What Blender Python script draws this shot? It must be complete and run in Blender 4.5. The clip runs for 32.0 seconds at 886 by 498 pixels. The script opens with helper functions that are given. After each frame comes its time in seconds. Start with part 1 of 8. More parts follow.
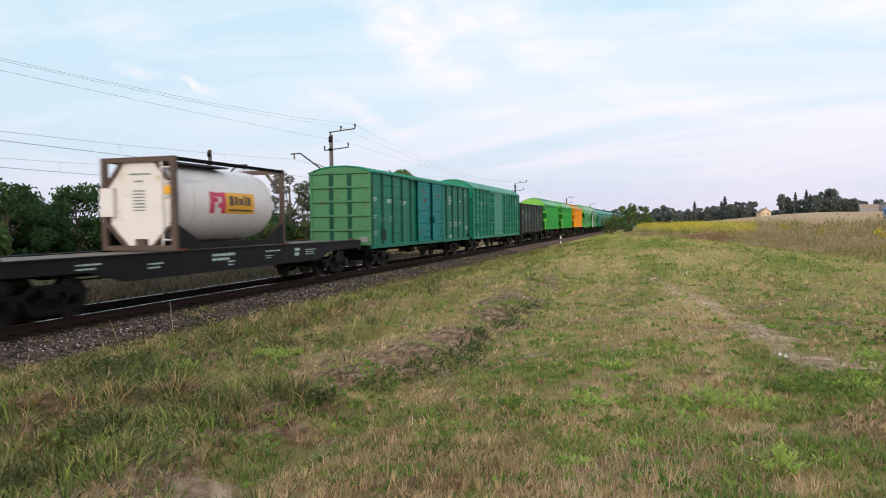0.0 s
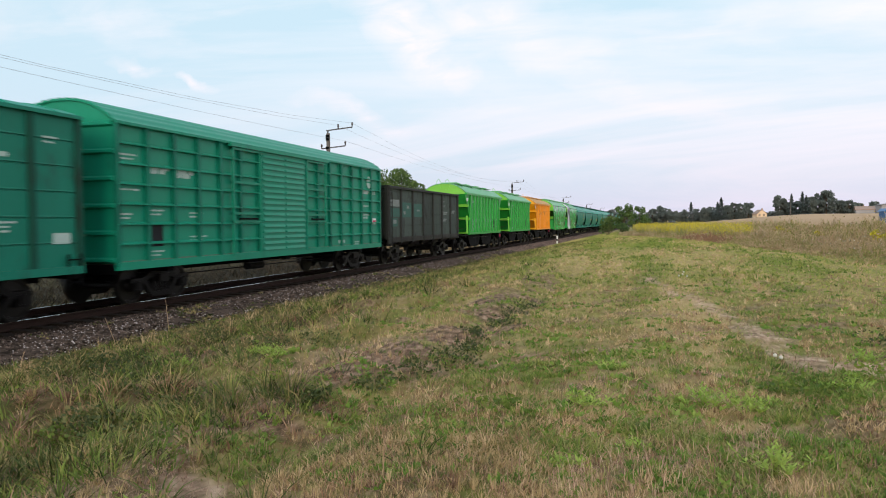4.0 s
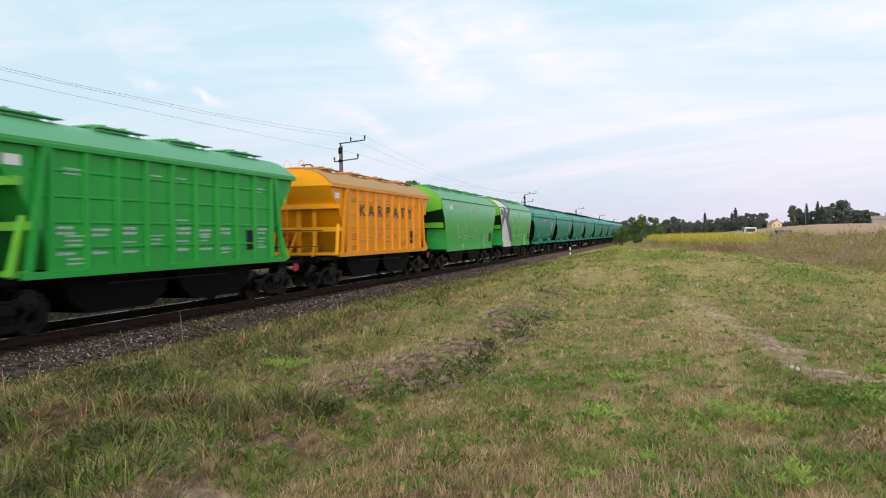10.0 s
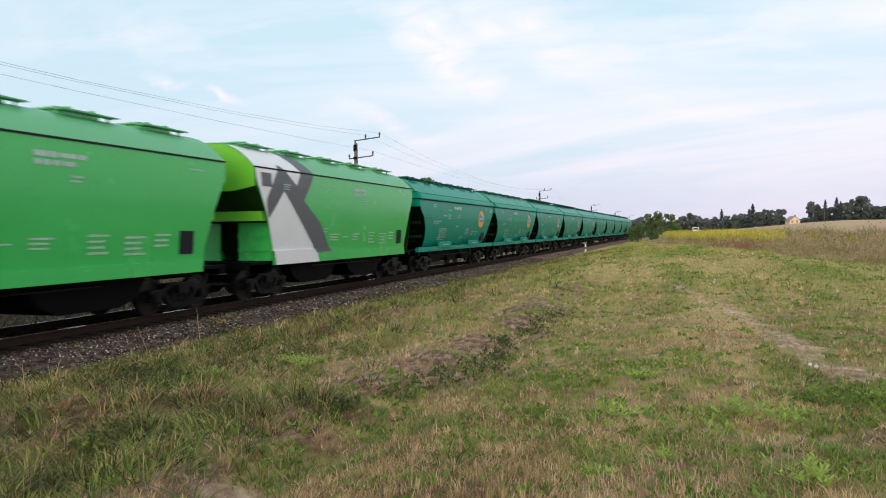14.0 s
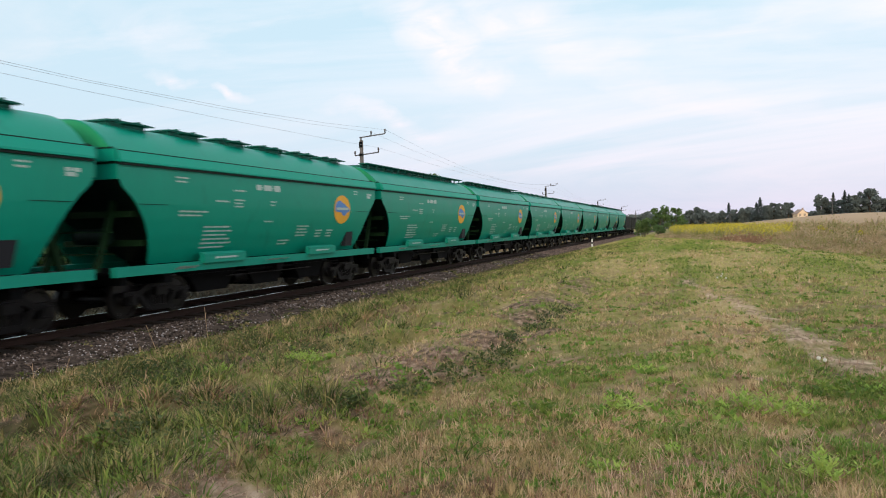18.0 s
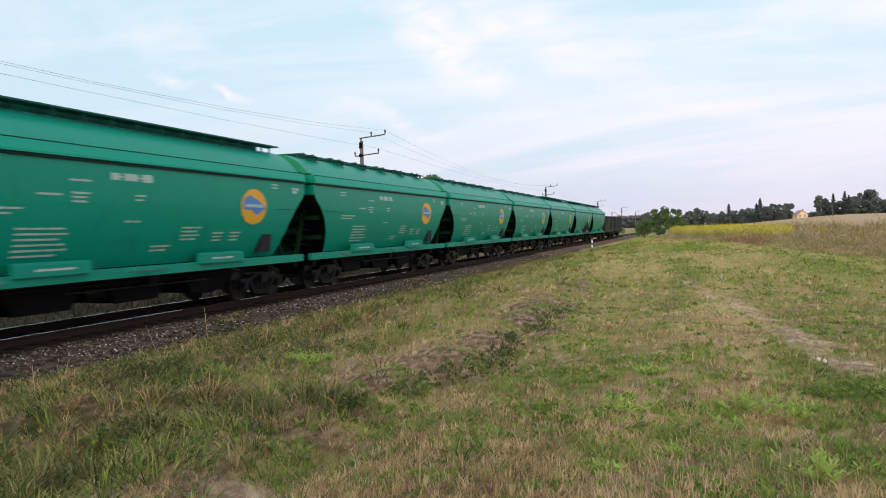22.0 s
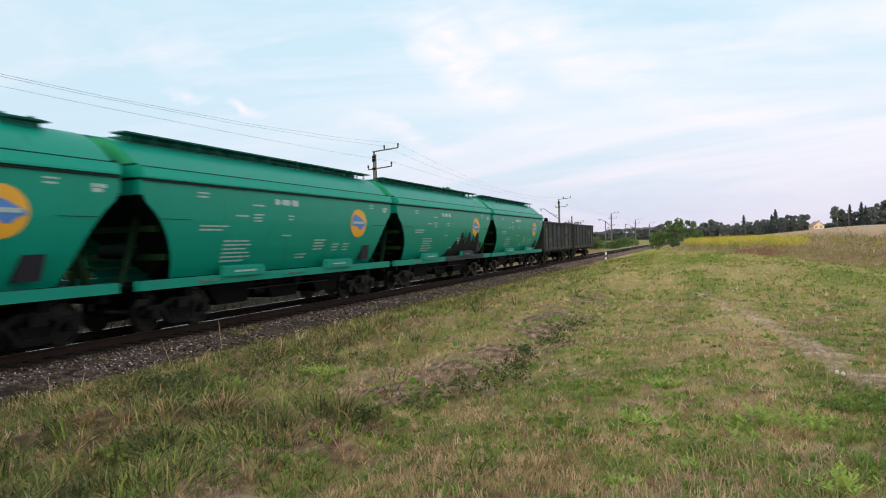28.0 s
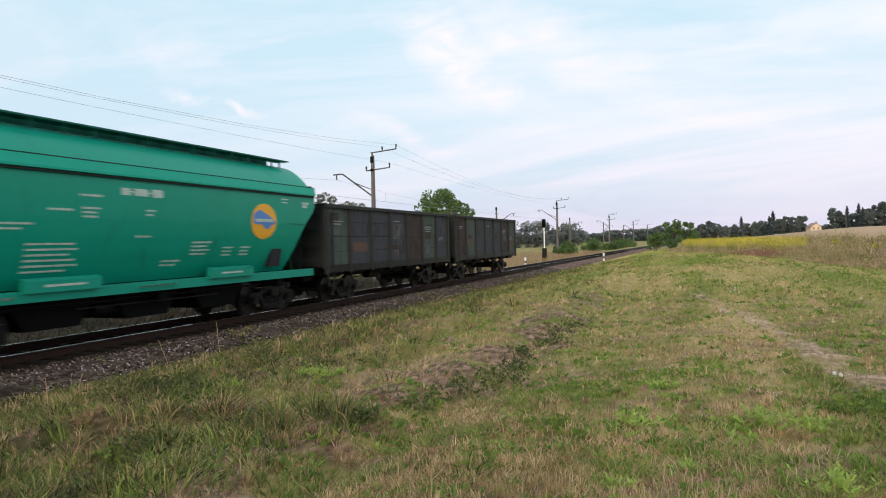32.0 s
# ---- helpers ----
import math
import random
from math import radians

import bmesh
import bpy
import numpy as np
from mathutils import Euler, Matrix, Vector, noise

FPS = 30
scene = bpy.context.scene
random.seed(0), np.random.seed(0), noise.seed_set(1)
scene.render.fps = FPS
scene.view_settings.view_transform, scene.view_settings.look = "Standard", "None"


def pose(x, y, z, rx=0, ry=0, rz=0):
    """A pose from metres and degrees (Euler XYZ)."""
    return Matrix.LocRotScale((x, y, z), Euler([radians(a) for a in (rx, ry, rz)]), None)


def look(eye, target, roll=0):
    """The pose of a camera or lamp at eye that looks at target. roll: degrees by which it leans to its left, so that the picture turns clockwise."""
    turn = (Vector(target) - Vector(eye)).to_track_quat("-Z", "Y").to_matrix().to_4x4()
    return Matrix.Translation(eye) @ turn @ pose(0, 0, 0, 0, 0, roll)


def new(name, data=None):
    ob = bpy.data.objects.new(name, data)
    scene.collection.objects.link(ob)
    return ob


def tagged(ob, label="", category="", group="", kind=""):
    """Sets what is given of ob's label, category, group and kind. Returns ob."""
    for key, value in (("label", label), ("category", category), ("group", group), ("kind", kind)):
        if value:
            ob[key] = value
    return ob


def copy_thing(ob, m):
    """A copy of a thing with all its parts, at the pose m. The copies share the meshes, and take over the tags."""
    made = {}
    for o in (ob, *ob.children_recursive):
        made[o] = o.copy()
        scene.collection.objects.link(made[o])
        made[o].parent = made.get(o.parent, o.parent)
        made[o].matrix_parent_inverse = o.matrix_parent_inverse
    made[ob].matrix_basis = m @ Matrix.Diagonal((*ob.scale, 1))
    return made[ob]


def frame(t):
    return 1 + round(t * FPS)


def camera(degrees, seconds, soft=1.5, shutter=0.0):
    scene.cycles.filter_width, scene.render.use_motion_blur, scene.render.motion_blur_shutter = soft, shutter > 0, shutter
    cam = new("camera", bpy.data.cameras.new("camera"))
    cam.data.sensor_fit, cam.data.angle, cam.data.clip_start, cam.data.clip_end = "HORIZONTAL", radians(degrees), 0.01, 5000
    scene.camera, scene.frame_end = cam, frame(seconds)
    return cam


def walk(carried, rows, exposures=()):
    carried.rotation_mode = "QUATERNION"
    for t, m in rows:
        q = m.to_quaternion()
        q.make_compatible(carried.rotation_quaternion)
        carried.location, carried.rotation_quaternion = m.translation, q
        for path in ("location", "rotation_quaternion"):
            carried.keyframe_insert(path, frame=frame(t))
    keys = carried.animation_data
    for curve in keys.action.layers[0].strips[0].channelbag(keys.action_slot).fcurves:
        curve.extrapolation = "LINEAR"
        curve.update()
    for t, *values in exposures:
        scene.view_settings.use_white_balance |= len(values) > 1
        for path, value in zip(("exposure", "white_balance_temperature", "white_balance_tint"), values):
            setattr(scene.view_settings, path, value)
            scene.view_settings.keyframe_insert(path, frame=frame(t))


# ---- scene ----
# Rail top is z = 0, the track runs along y, the train comes towards -y. x grows from the track to the meadow.
EYE = (13.84, 0.0, 2.03)
cam = camera(62.58, 32.0, soft=1.05, shutter=0.6)
TURNS = [
    (0, 16.51, -1.98, 0.75), (0.5, 16.43, -1.99, 0.84), (1, 16.43, -2.08, 0.66), (1.5, 16.42, -2.04, 0.68), (2, 16.04,
    -2.00, 0.52), (2.5, 15.92, -2.00, 0.42), (3, 15.93, -2.10, 0.62), (3.5, 16.02, -2.13, 0.52), (5.5, 16.97, -1.52, 0.24),
    (6, 16.85, -1.56, 0.40), (6.5, 16.71, -1.43, 0.57), (7, 16.58, -1.16, 0.62), (7.5, 16.57, -2.01, 0.64), (8, 16.80,
    -1.81, 0.46), (8.5, 16.97, -1.59, 0.30), (9, 17.15, -1.51, 0.45), (9.5, 17.21, -1.54, 0.36), (10, 17.24, -1.10, 0.67),
    (10.5, 17.56, -0.89, 0.80), (11, 17.82, -1.04, 0.89), (11.5, 17.93, -1.22, 0.68), (12, 18.18, -1.32, 0.61), (12.5,
    18.37, -1.28, 0.63), (13, 18.29, -1.27, 0.73), (13.5, 18.29, -1.45, 0.76), (14, 18.40, -1.33, 0.75), (14.5, 18.26,
    -1.41, 0.56), (16.5, 18.68, -1.63, 0.96), (17, 18.77, -1.52, 1.00), (17.5, 18.83, -1.56, 1.03), (18, 18.89, -1.63,
    1.21), (18.5, 20.62, -1.60, 1.30), (19, 21.31, -1.72, 1.28), (19.5, 20.69, -1.68, 1.23), (20, 20.35, -1.58, 1.38),
    (20.5, 20.14, -1.59, 1.40), (21, 19.44, -1.59, 1.33), (21.5, 19.02, -1.56, 1.20), (22, 18.89, -1.57, 1.17), (22.5,
    18.95, -1.53, 1.36), (23, 19.15, -1.47, 1.47), (23.5, 19.17, -1.25, 1.49), (24, 19.25, -1.21, 1.42), (24.5, 19.38,
    -1.17, 1.40), (25, 19.49, -1.13, 1.27), (25.5, 20.53, -1.16, 0.93), (27.5, 20.50, -0.78, 1.39), (28, 19.92, -0.55,
    1.40), (28.5, 19.67, -0.44, 1.26), (29, 19.73, -0.43, 1.26), (29.5, 19.86, -0.38, 1.26), (30, 20.00, -0.30, 1.21),
    (30.5, 20.02, -0.25, 1.31), (31, 19.97, -0.26, 1.41), (31.5, 19.81, -0.38, 1.39), (32, 19.76, -0.46, 1.36),
]
walk(cam, [(t, pose(*EYE, 90 + p, r, yw)) for t, yw, p, r in TURNS])

# ---- world and light ----
SUN_EL, SUN_AZ = 11.0, 176.0   # degrees; azimuth clockwise from +y


PLUMES = ((-0.335, 0.265, 0.16, 0.050, -40, 1.0), (-0.21, 0.285, 0.17, 0.060, -25, 0.85), (-0.245, 0.20, 0.030, 0.030, -60, 0.8), (-0.82, 0.257, 0.055, 0.016, -24, 0.95), (-0.70, 0.217, 0.050, 0.013, -17, 0.85),
          (-0.42, 0.163, 0.13, 0.020, -16, 0.8), (-0.86, 0.345, 0.20, 0.045, -25, 0.45), (-0.02, 0.17, 0.20, 0.028, -17, 0.6), (0.06, 0.25, 0.2, 0.03, 6, 0.5))


def build_world():
    w = bpy.data.worlds.new("evening_sky")
    scene.world = w
    w.use_nodes = True
    nt = w.node_tree
    nt.nodes.clear()
    N, L = nt.nodes.new, nt.links.new
    out, bg = N("ShaderNodeOutputWorld"), N("ShaderNodeBackground")
    sky = N("ShaderNodeTexSky")
    sky.sky_type, sky.sun_disc = "NISHITA", False
    sky.sun_elevation, sky.sun_rotation = radians(SUN_EL), radians(SUN_AZ)
    sky.air_density, sky.dust_density, sky.ozone_density = 1.0, 2.0, 1.5
    gain = N("ShaderNodeVectorMath")
    gain.operation = "SCALE"
    gain.inputs["Scale"].default_value = 0.11
    L(sky.outputs[0], gain.inputs[0])
    tc, sep = N("ShaderNodeTexCoord"), N("ShaderNodeSeparateXYZ")
    L(tc.outputs["Generated"], sep.inputs[0])

    def m(op, a, b=None, clamp=False):
        n = N("ShaderNodeMath")
        n.operation, n.use_clamp = op, clamp
        for i, v in enumerate((a, b)):
            if v is None:
                continue
            if isinstance(v, (int, float)):
                n.inputs[i].default_value = v
            else:
                L(v, n.inputs[i])
        return n.outputs[0]

    def mix(f, a, b):
        n = N("ShaderNodeMix")
        n.data_type = "RGBA"
        for i, v in ((0, f), (6, a), (7, b)):
            if isinstance(v, (int, float)):
                n.inputs[i].default_value = v
            elif isinstance(v, tuple):
                n.inputs[i].default_value = (*v, 1)
            else:
                L(v, n.inputs[i])
        return n.outputs[2]

    up = m("MAXIMUM", sep.outputs[2], 0.0)
    # thin high haze that pales the blue
    veil = mix(0.80, gain.outputs[0], (0.735, 0.97, 1.10))
    # cirrus, drawn on a flat layer overhead
    den = m("ADD", up, 0.16)
    comb = N("ShaderNodeCombineXYZ")
    L(m("DIVIDE", sep.outputs[0], den), comb.inputs[0])
    L(m("DIVIDE", sep.outputs[1], den), comb.inputs[1])
    mp = N("ShaderNodeMapping")
    mp.inputs["Rotation"].default_value = (0, 0, radians(38))
    mp.inputs["Scale"].default_value = (0.62, 1.15, 1)
    mp.inputs["Location"].default_value = (3.1, 1.7, 0)
    L(comb.outputs[0], mp.inputs[0])

    def cloud(scale, lo, hi, dist, bias=None):
        nz, rp = N("ShaderNodeTexNoise"), N("ShaderNodeValToRGB")
        nz.inputs["Scale"].default_value, nz.inputs["Detail"].default_value = scale, 9
        nz.inputs["Roughness"].default_value, nz.inputs["Distortion"].default_value = 0.58, dist
        L(mp.outputs[0], nz.inputs["Vector"])
        rp.color_ramp.elements[0].position, rp.color_ramp.elements[1].position = lo, hi
        L(nz.outputs[0] if bias is None else m("ADD", nz.outputs[0], bias), rp.inputs[0])
        return rp.outputs[0]

    # the veil thickens towards the meadow side
    side = m("MULTIPLY", sep.outputs[0], 0.16)
    big = cloud(0.5, 0.37, 0.60, 1.0, side)
    fine = cloud(1.35, 0.54, 0.72, 0.9)
    c1 = mix(m("MULTIPLY", big, 0.80), veil, (1.13, 1.06, 1.10))
    c2 = mix(m("MULTIPLY", fine, 0.25), c1, (1.19, 1.06, 1.06))
    # single feathered cirrus plumes and puffs, as (across, up, half length, half width, slope, strength)
    ahead = m("MAXIMUM", sep.outputs[1], 0.05)
    chart = N("ShaderNodeCombineXYZ")
    L(m("DIVIDE", sep.outputs[0], ahead), chart.inputs[0])
    L(m("DIVIDE", sep.outputs[2], ahead), chart.inputs[1])
    warp, wv, wn = N("ShaderNodeTexNoise"), N("ShaderNodeVectorMath"), N("ShaderNodeVectorMath")
    warp.inputs["Scale"].default_value, warp.inputs["Detail"].default_value = 9.0, 8
    L(chart.outputs[0], warp.inputs["Vector"])
    wn.operation, wv.operation = "SUBTRACT", "MULTIPLY_ADD"
    L(warp.outputs["Color"], wn.inputs[0])
    wn.inputs[1].default_value = (0.5, 0.5, 0.5)
    L(wn.outputs[0], wv.inputs[0])
    wv.inputs[1].default_value = (0.12, 0.09, 0.0)
    L(chart.outputs[0], wv.inputs[2])
    rag = cloud(3.2, 0.40, 0.66, 1.2)
    for across, rise, long, wide, slope, power in PLUMES:
        p = N("ShaderNodeMapping")
        p.vector_type = "TEXTURE"
        p.inputs["Location"].default_value = (across, rise, 0)
        p.inputs["Rotation"].default_value = (0, 0, radians(slope))
        p.inputs["Scale"].default_value = (long, wide, 1)
        L(wv.outputs[0], p.inputs[0])
        ln = N("ShaderNodeVectorMath")
        ln.operation = "LENGTH"
        L(p.outputs[0], ln.inputs[0])
        body = m("POWER", m("SUBTRACT", 1.0, ln.outputs[1], True), 0.8)
        body = m("MULTIPLY", body, m("ADD", m("MULTIPLY", rag, 0.65), 0.35))
        body = m("MULTIPLY", body, m("GREATER_THAN", sep.outputs[1], 0.1))
        c2 = mix(m("MULTIPLY", body, power), c2, (1.17, 1.05, 1.07))
    # lavender band above the horizon
    low = m("POWER", m("SUBTRACT", 1.0, up, True), 10.0)
    c3 = mix(m("MULTIPLY", low, 0.95), c2, (0.75, 0.705, 0.87))
    L(c3, bg.inputs[0])
    bg.inputs[1].default_value = 1.0
    L(bg.outputs[0], out.inputs[0])


build_world()
sun_data = bpy.data.lights.new("sun", "SUN")
sun_data.energy, sun_data.angle, sun_data.color = 2.5, radians(42), (1.0, 0.83, 0.62)
sun = new("sun", sun_data)
az, el = radians(SUN_AZ), radians(SUN_EL)
sun.matrix_world = look((math.sin(az) * math.cos(el) * 50, math.cos(az) * math.cos(el) * 50, math.sin(el) * 50), (0, 0, 0))


# ---- materials ----
def mat(name, col, rough=0.6, metal=0.0, var=0.25, scale=2.0, fine=30.0, bump=0.15, dirt=None, dirt_at=0.55, island=0.0, per_object=0.0, spec=0.5, stretch=(1, 1, 1)):
    """Principled surface with broad stains, fine grain and relief."""
    m = bpy.data.materials.new(name)
    m.use_nodes = True
    nt = m.node_tree
    N, L = nt.nodes.new, nt.links.new
    b = nt.nodes["Principled BSDF"]
    tc, mp = N("ShaderNodeTexCoord"), N("ShaderNodeMapping")
    mp.inputs["Scale"].default_value = stretch
    L(tc.outputs["Object"], mp.inputs[0])
    n1, n2 = N("ShaderNodeTexNoise"), N("ShaderNodeTexNoise")
    n1.inputs["Scale"].default_value, n1.inputs["Detail"].default_value = scale, 6
    n2.inputs["Scale"].default_value, n2.inputs["Detail"].default_value = fine, 4
    L(mp.outputs[0], n1.inputs["Vector"])
    L(mp.outputs[0], n2.inputs["Vector"])

    def mixc(f, a, bb):
        n = N("ShaderNodeMix")
        n.data_type = "RGBA"
        for i, v in ((0, f), (6, a), (7, bb)):
            if isinstance(v, (int, float)):
                n.inputs[i].default_value = v
            elif isinstance(v, tuple):
                n.inputs[i].default_value = (*v, 1)
            else:
                L(v, n.inputs[i])
        return n.outputs[2]

    lo = tuple(c * (1 - var) for c in col)
    hi = tuple(min(1, c * (1 + var)) for c in col)
    c = mixc(n1.outputs[0], lo, hi)
    c = mixc(0.35, c, mixc(n2.outputs[0], lo, hi))
    if dirt:
        rp = N("ShaderNodeValToRGB")
        rp.color_ramp.elements[0].position, rp.color_ramp.elements[1].position = dirt_at, min(1, dirt_at + 0.18)
        n3 = N("ShaderNodeTexNoise")
        n3.inputs["Scale"].default_value, n3.inputs["Detail"].default_value = scale * 2.7, 8
        L(mp.outputs[0], n3.inputs["Vector"])
        L(n3.outputs[0], rp.inputs[0])
        c = mixc(rp.outputs[0], c, dirt)
    for amount, kind in ((island, "island"), (per_object, "object")):
        if amount:
            src = N("ShaderNodeNewGeometry").outputs["Random Per Island"] if kind == "island" else N("ShaderNodeObjectInfo").outputs["Random"]
            hsv = N("ShaderNodeHueSaturation")
            mr = N("ShaderNodeMapRange")
            mr.inputs[3].default_value, mr.inputs[4].default_value = 1 - amount, 1 + amount
            L(src, mr.inputs[0])
            L(mr.outputs[0], hsv.inputs["Value"])
            L(c, hsv.inputs["Color"])
            c = hsv.outputs[0]
    L(c, b.inputs["Base Color"])
    rr = N("ShaderNodeMapRange")
    rr.inputs[3].default_value, rr.inputs[4].default_value = max(0.05, rough - 0.12), min(1, rough + 0.12)
    L(n1.outputs[0], rr.inputs[0])
    L(rr.outputs[0], b.inputs["Roughness"])
    b.inputs["Metallic"].default_value = metal
    b.inputs["Specular IOR Level"].default_value = spec
    if bump:
        bp = N("ShaderNodeBump")
        bp.inputs["Strength"].default_value, bp.inputs["Distance"].default_value = bump, 0.02
        L(n2.outputs[0], bp.inputs["Height"])
        L(bp.outputs[0], b.inputs["Normal"])
    return m


def leafy(name, a, b, third, patch=0.35, spec=0.25, thin=0.3, bend=0.45, run=0.45, lanes=0.5, tuft=0.0):
    """Blades and leaves: each one its own tint, with broad drifts of colour over the ground; tuft: how far the blades of one tuft share a tint."""
    m = bpy.data.materials.new(name)
    m.use_nodes = True
    nt = m.node_tree
    N, L = nt.nodes.new, nt.links.new
    bs = nt.nodes["Principled BSDF"]
    geo, nz = N("ShaderNodeNewGeometry"), N("ShaderNodeTexNoise")
    mp = N("ShaderNodeMapping")
    mp.inputs["Scale"].default_value = (1.0, run, 1.0)
    L(geo.outputs["Position"], mp.inputs[0])
    L(mp.outputs[0], nz.inputs["Vector"])
    nz.inputs["Scale"].default_value, nz.inputs["Detail"].default_value = patch, 7
    nz.inputs["Roughness"].default_value = 0.68
    ad = N("ShaderNodeMath")
    ad.operation = "MULTIPLY_ADD"
    L(geo.outputs["Random Per Island"], ad.inputs[0])
    ad.inputs[1].default_value = 0.52 - 0.5 * tuft
    mr = N("ShaderNodeMapRange")
    mr.inputs[1].default_value, mr.inputs[2].default_value = 0.36, 0.64
    mr.inputs[3].default_value, mr.inputs[4].default_value = -0.06, 0.54
    lane, lm, av = N("ShaderNodeTexNoise"), N("ShaderNodeMapping"), N("ShaderNodeMath")
    lm.inputs["Scale"].default_value = (0.85, 0.045, 0.0)
    L(geo.outputs["Position"], lm.inputs[0])
    L(lm.outputs[0], lane.inputs["Vector"])
    lane.inputs["Scale"].default_value, lane.inputs["Detail"].default_value = 1.0, 3
    av.operation = "MULTIPLY_ADD"
    half = N("ShaderNodeMath")
    half.operation = "MULTIPLY"
    half.inputs[1].default_value = 1 - lanes
    L(nz.outputs[0], half.inputs[0])
    L(lane.outputs[0], av.inputs[0])
    av.inputs[1].default_value = lanes
    L(half.outputs[0], av.inputs[2])
    L(av.outputs[0], mr.inputs[0])
    L(mr.outputs[0], ad.inputs[2])
    rp = N("ShaderNodeValToRGB")
    e = rp.color_ramp.elements
    e[0].position, e[0].color = 0.12, (*a, 1)
    e[1].position, e[1].color = 0.9, (*third, 1)
    k = e.new(0.52)
    k.color = (*b, 1)
    tint = ad.outputs[0]
    if tuft:
        own, both = N("ShaderNodeAttribute"), N("ShaderNodeMath")
        own.attribute_name = "tuft"
        both.operation = "MULTIPLY_ADD"
        both.inputs[1].default_value = tuft
        L(own.outputs["Fac"], both.inputs[0])
        L(tint, both.inputs[2])
        tint = both.outputs[0]
        mr.inputs[3].default_value, mr.inputs[4].default_value = -0.12, 0.34
    L(tint, rp.inputs[0])
    L(rp.outputs[0], bs.inputs["Base Color"])
    bs.inputs["Roughness"].default_value = 0.65
    bs.inputs["Specular IOR Level"].default_value = spec
    # thin blades bend many ways: their shading leans towards the vertical, and light passes through them
    soft, unit = N("ShaderNodeMix"), N("ShaderNodeVectorMath")
    soft.data_type = "VECTOR"
    soft.inputs[0].default_value = bend
    L(geo.outputs["Normal"], soft.inputs[4])
    soft.inputs[5].default_value = (0, 0, 1)
    unit.operation = "NORMALIZE"
    L(soft.outputs[1], unit.inputs[0])
    L(unit.outputs[0], bs.inputs["Normal"])
    tr, ms = N("ShaderNodeBsdfTranslucent"), N("ShaderNodeMixShader")
    L(rp.outputs[0], tr.inputs[0])
    ms.inputs[0].default_value = thin
    L(bs.outputs[0], ms.inputs[1])
    L(tr.outputs[0], ms.inputs[2])
    L(ms.outputs[0], nt.nodes["Material Output"].inputs[0])
    return m


PAINT_POST = mat("dark_green_post_paint", (0.006, 0.070, 0.048), 0.6, var=0.35, scale=1.5, fine=14, spec=0.15, dirt=(0.012, 0.035, 0.024), dirt_at=0.5, stretch=(1, 1, 0.3))
PAINT_DARK_GREEN = mat("green_wagon_paint", (0.007, 0.190, 0.128), 0.5, var=0.26, scale=1.1, fine=14, bump=0.12, dirt=(0.012, 0.10, 0.07), dirt_at=0.56, spec=0.2, stretch=(1, 1, 0.4), per_object=0.08)
PAINT_END_GREEN = mat("faded_green_paint", (0.068, 0.215, 0.105), 0.6, var=0.3, scale=1.4, fine=14, dirt=(0.11, 0.115, 0.06), dirt_at=0.56, spec=0.2)
PAINT_MINT = mat("mint_wagon_paint", (0.005, 0.245, 0.150), 0.42, var=0.18, scale=1.0, fine=12, bump=0.08, spec=0.25, dirt=(0.006, 0.15, 0.10), dirt_at=0.62, stretch=(1, 1, 0.4))
PAINT_MINT_POST = mat("grimy_mint_paint", (0.004, 0.165, 0.108), 0.5, var=0.3, scale=1.4, fine=14, bump=0.08, spec=0.2, dirt=(0.006, 0.085, 0.06), dirt_at=0.52, stretch=(1, 1, 0.3))
PAINT_TEAL_DOOR = mat("teal_door_paint", (0.003, 0.205, 0.20), 0.5, var=0.25, scale=2.0, fine=16, dirt=(0.03, 0.12, 0.11), dirt_at=0.58, spec=0.15)
# Lit copy of the lime paint: warm light on the ends is in its colour.
PAINT_LIME_END = mat("sunlit_lime_end_paint", (0.14, 0.50, 0.03), 0.4, var=0.12, scale=0.9, fine=10, bump=0.06)
PAINT_LIME = mat("lime_wagon_paint", (0.042, 0.46, 0.10), 0.24, var=0.14, spec=0.5, scale=0.8, fine=10, bump=0.03, dirt=(0.035, 0.33, 0.07), dirt_at=0.66)
PAINT_LIME_RIB = mat("deep_lime_wagon_paint", (0.026, 0.355, 0.058), 0.38, var=0.18, scale=0.9, fine=10, bump=0.05, spec=0.2, dirt=(0.020, 0.23, 0.042), dirt_at=0.6, stretch=(1, 1, 0.4))
# Lime greyed and paled to imitate the sky reflected in the roofs.
PAINT_LIME_ROOF = mat("sky_greyed_lime_roof_paint", (0.095, 0.39, 0.16), 0.42, var=0.16, scale=0.8, fine=10, bump=0.05)
PAINT_ORANGE = mat("orange_wagon_paint", (0.82, 0.315, 0.008), 0.42, var=0.16, scale=0.9, fine=10, bump=0.06, spec=0.25, dirt=(0.60, 0.235, 0.02), dirt_at=0.62, stretch=(1, 1, 0.4))
# Lit copy of the orange paint for the brightly lit wagon ends.
PAINT_ORANGE_END = mat("sunlit_orange_end_paint", (0.94, 0.42, 0.012), 0.42, var=0.12, scale=0.9, fine=10, bump=0.05, spec=0.25)
PAINT_ORANGE_ROOF = mat("dusty_orange_roof", (0.52, 0.285, 0.09), 0.6, var=0.18, scale=0.9, fine=10, bump=0.06)
PAINT_TEAL = mat("teal_wagon_paint", (0.002, 0.262, 0.178), 0.38, var=0.17, scale=0.7, fine=9, bump=0.04, dirt=(0.003, 0.17, 0.12), dirt_at=0.62, spec=0.18, stretch=(1, 1, 0.5))
PAINT_TEAL_SILL = mat("teal_sill_paint", (0.006, 0.25, 0.175), 0.5, var=0.2, scale=1.5, fine=14, spec=0.15)
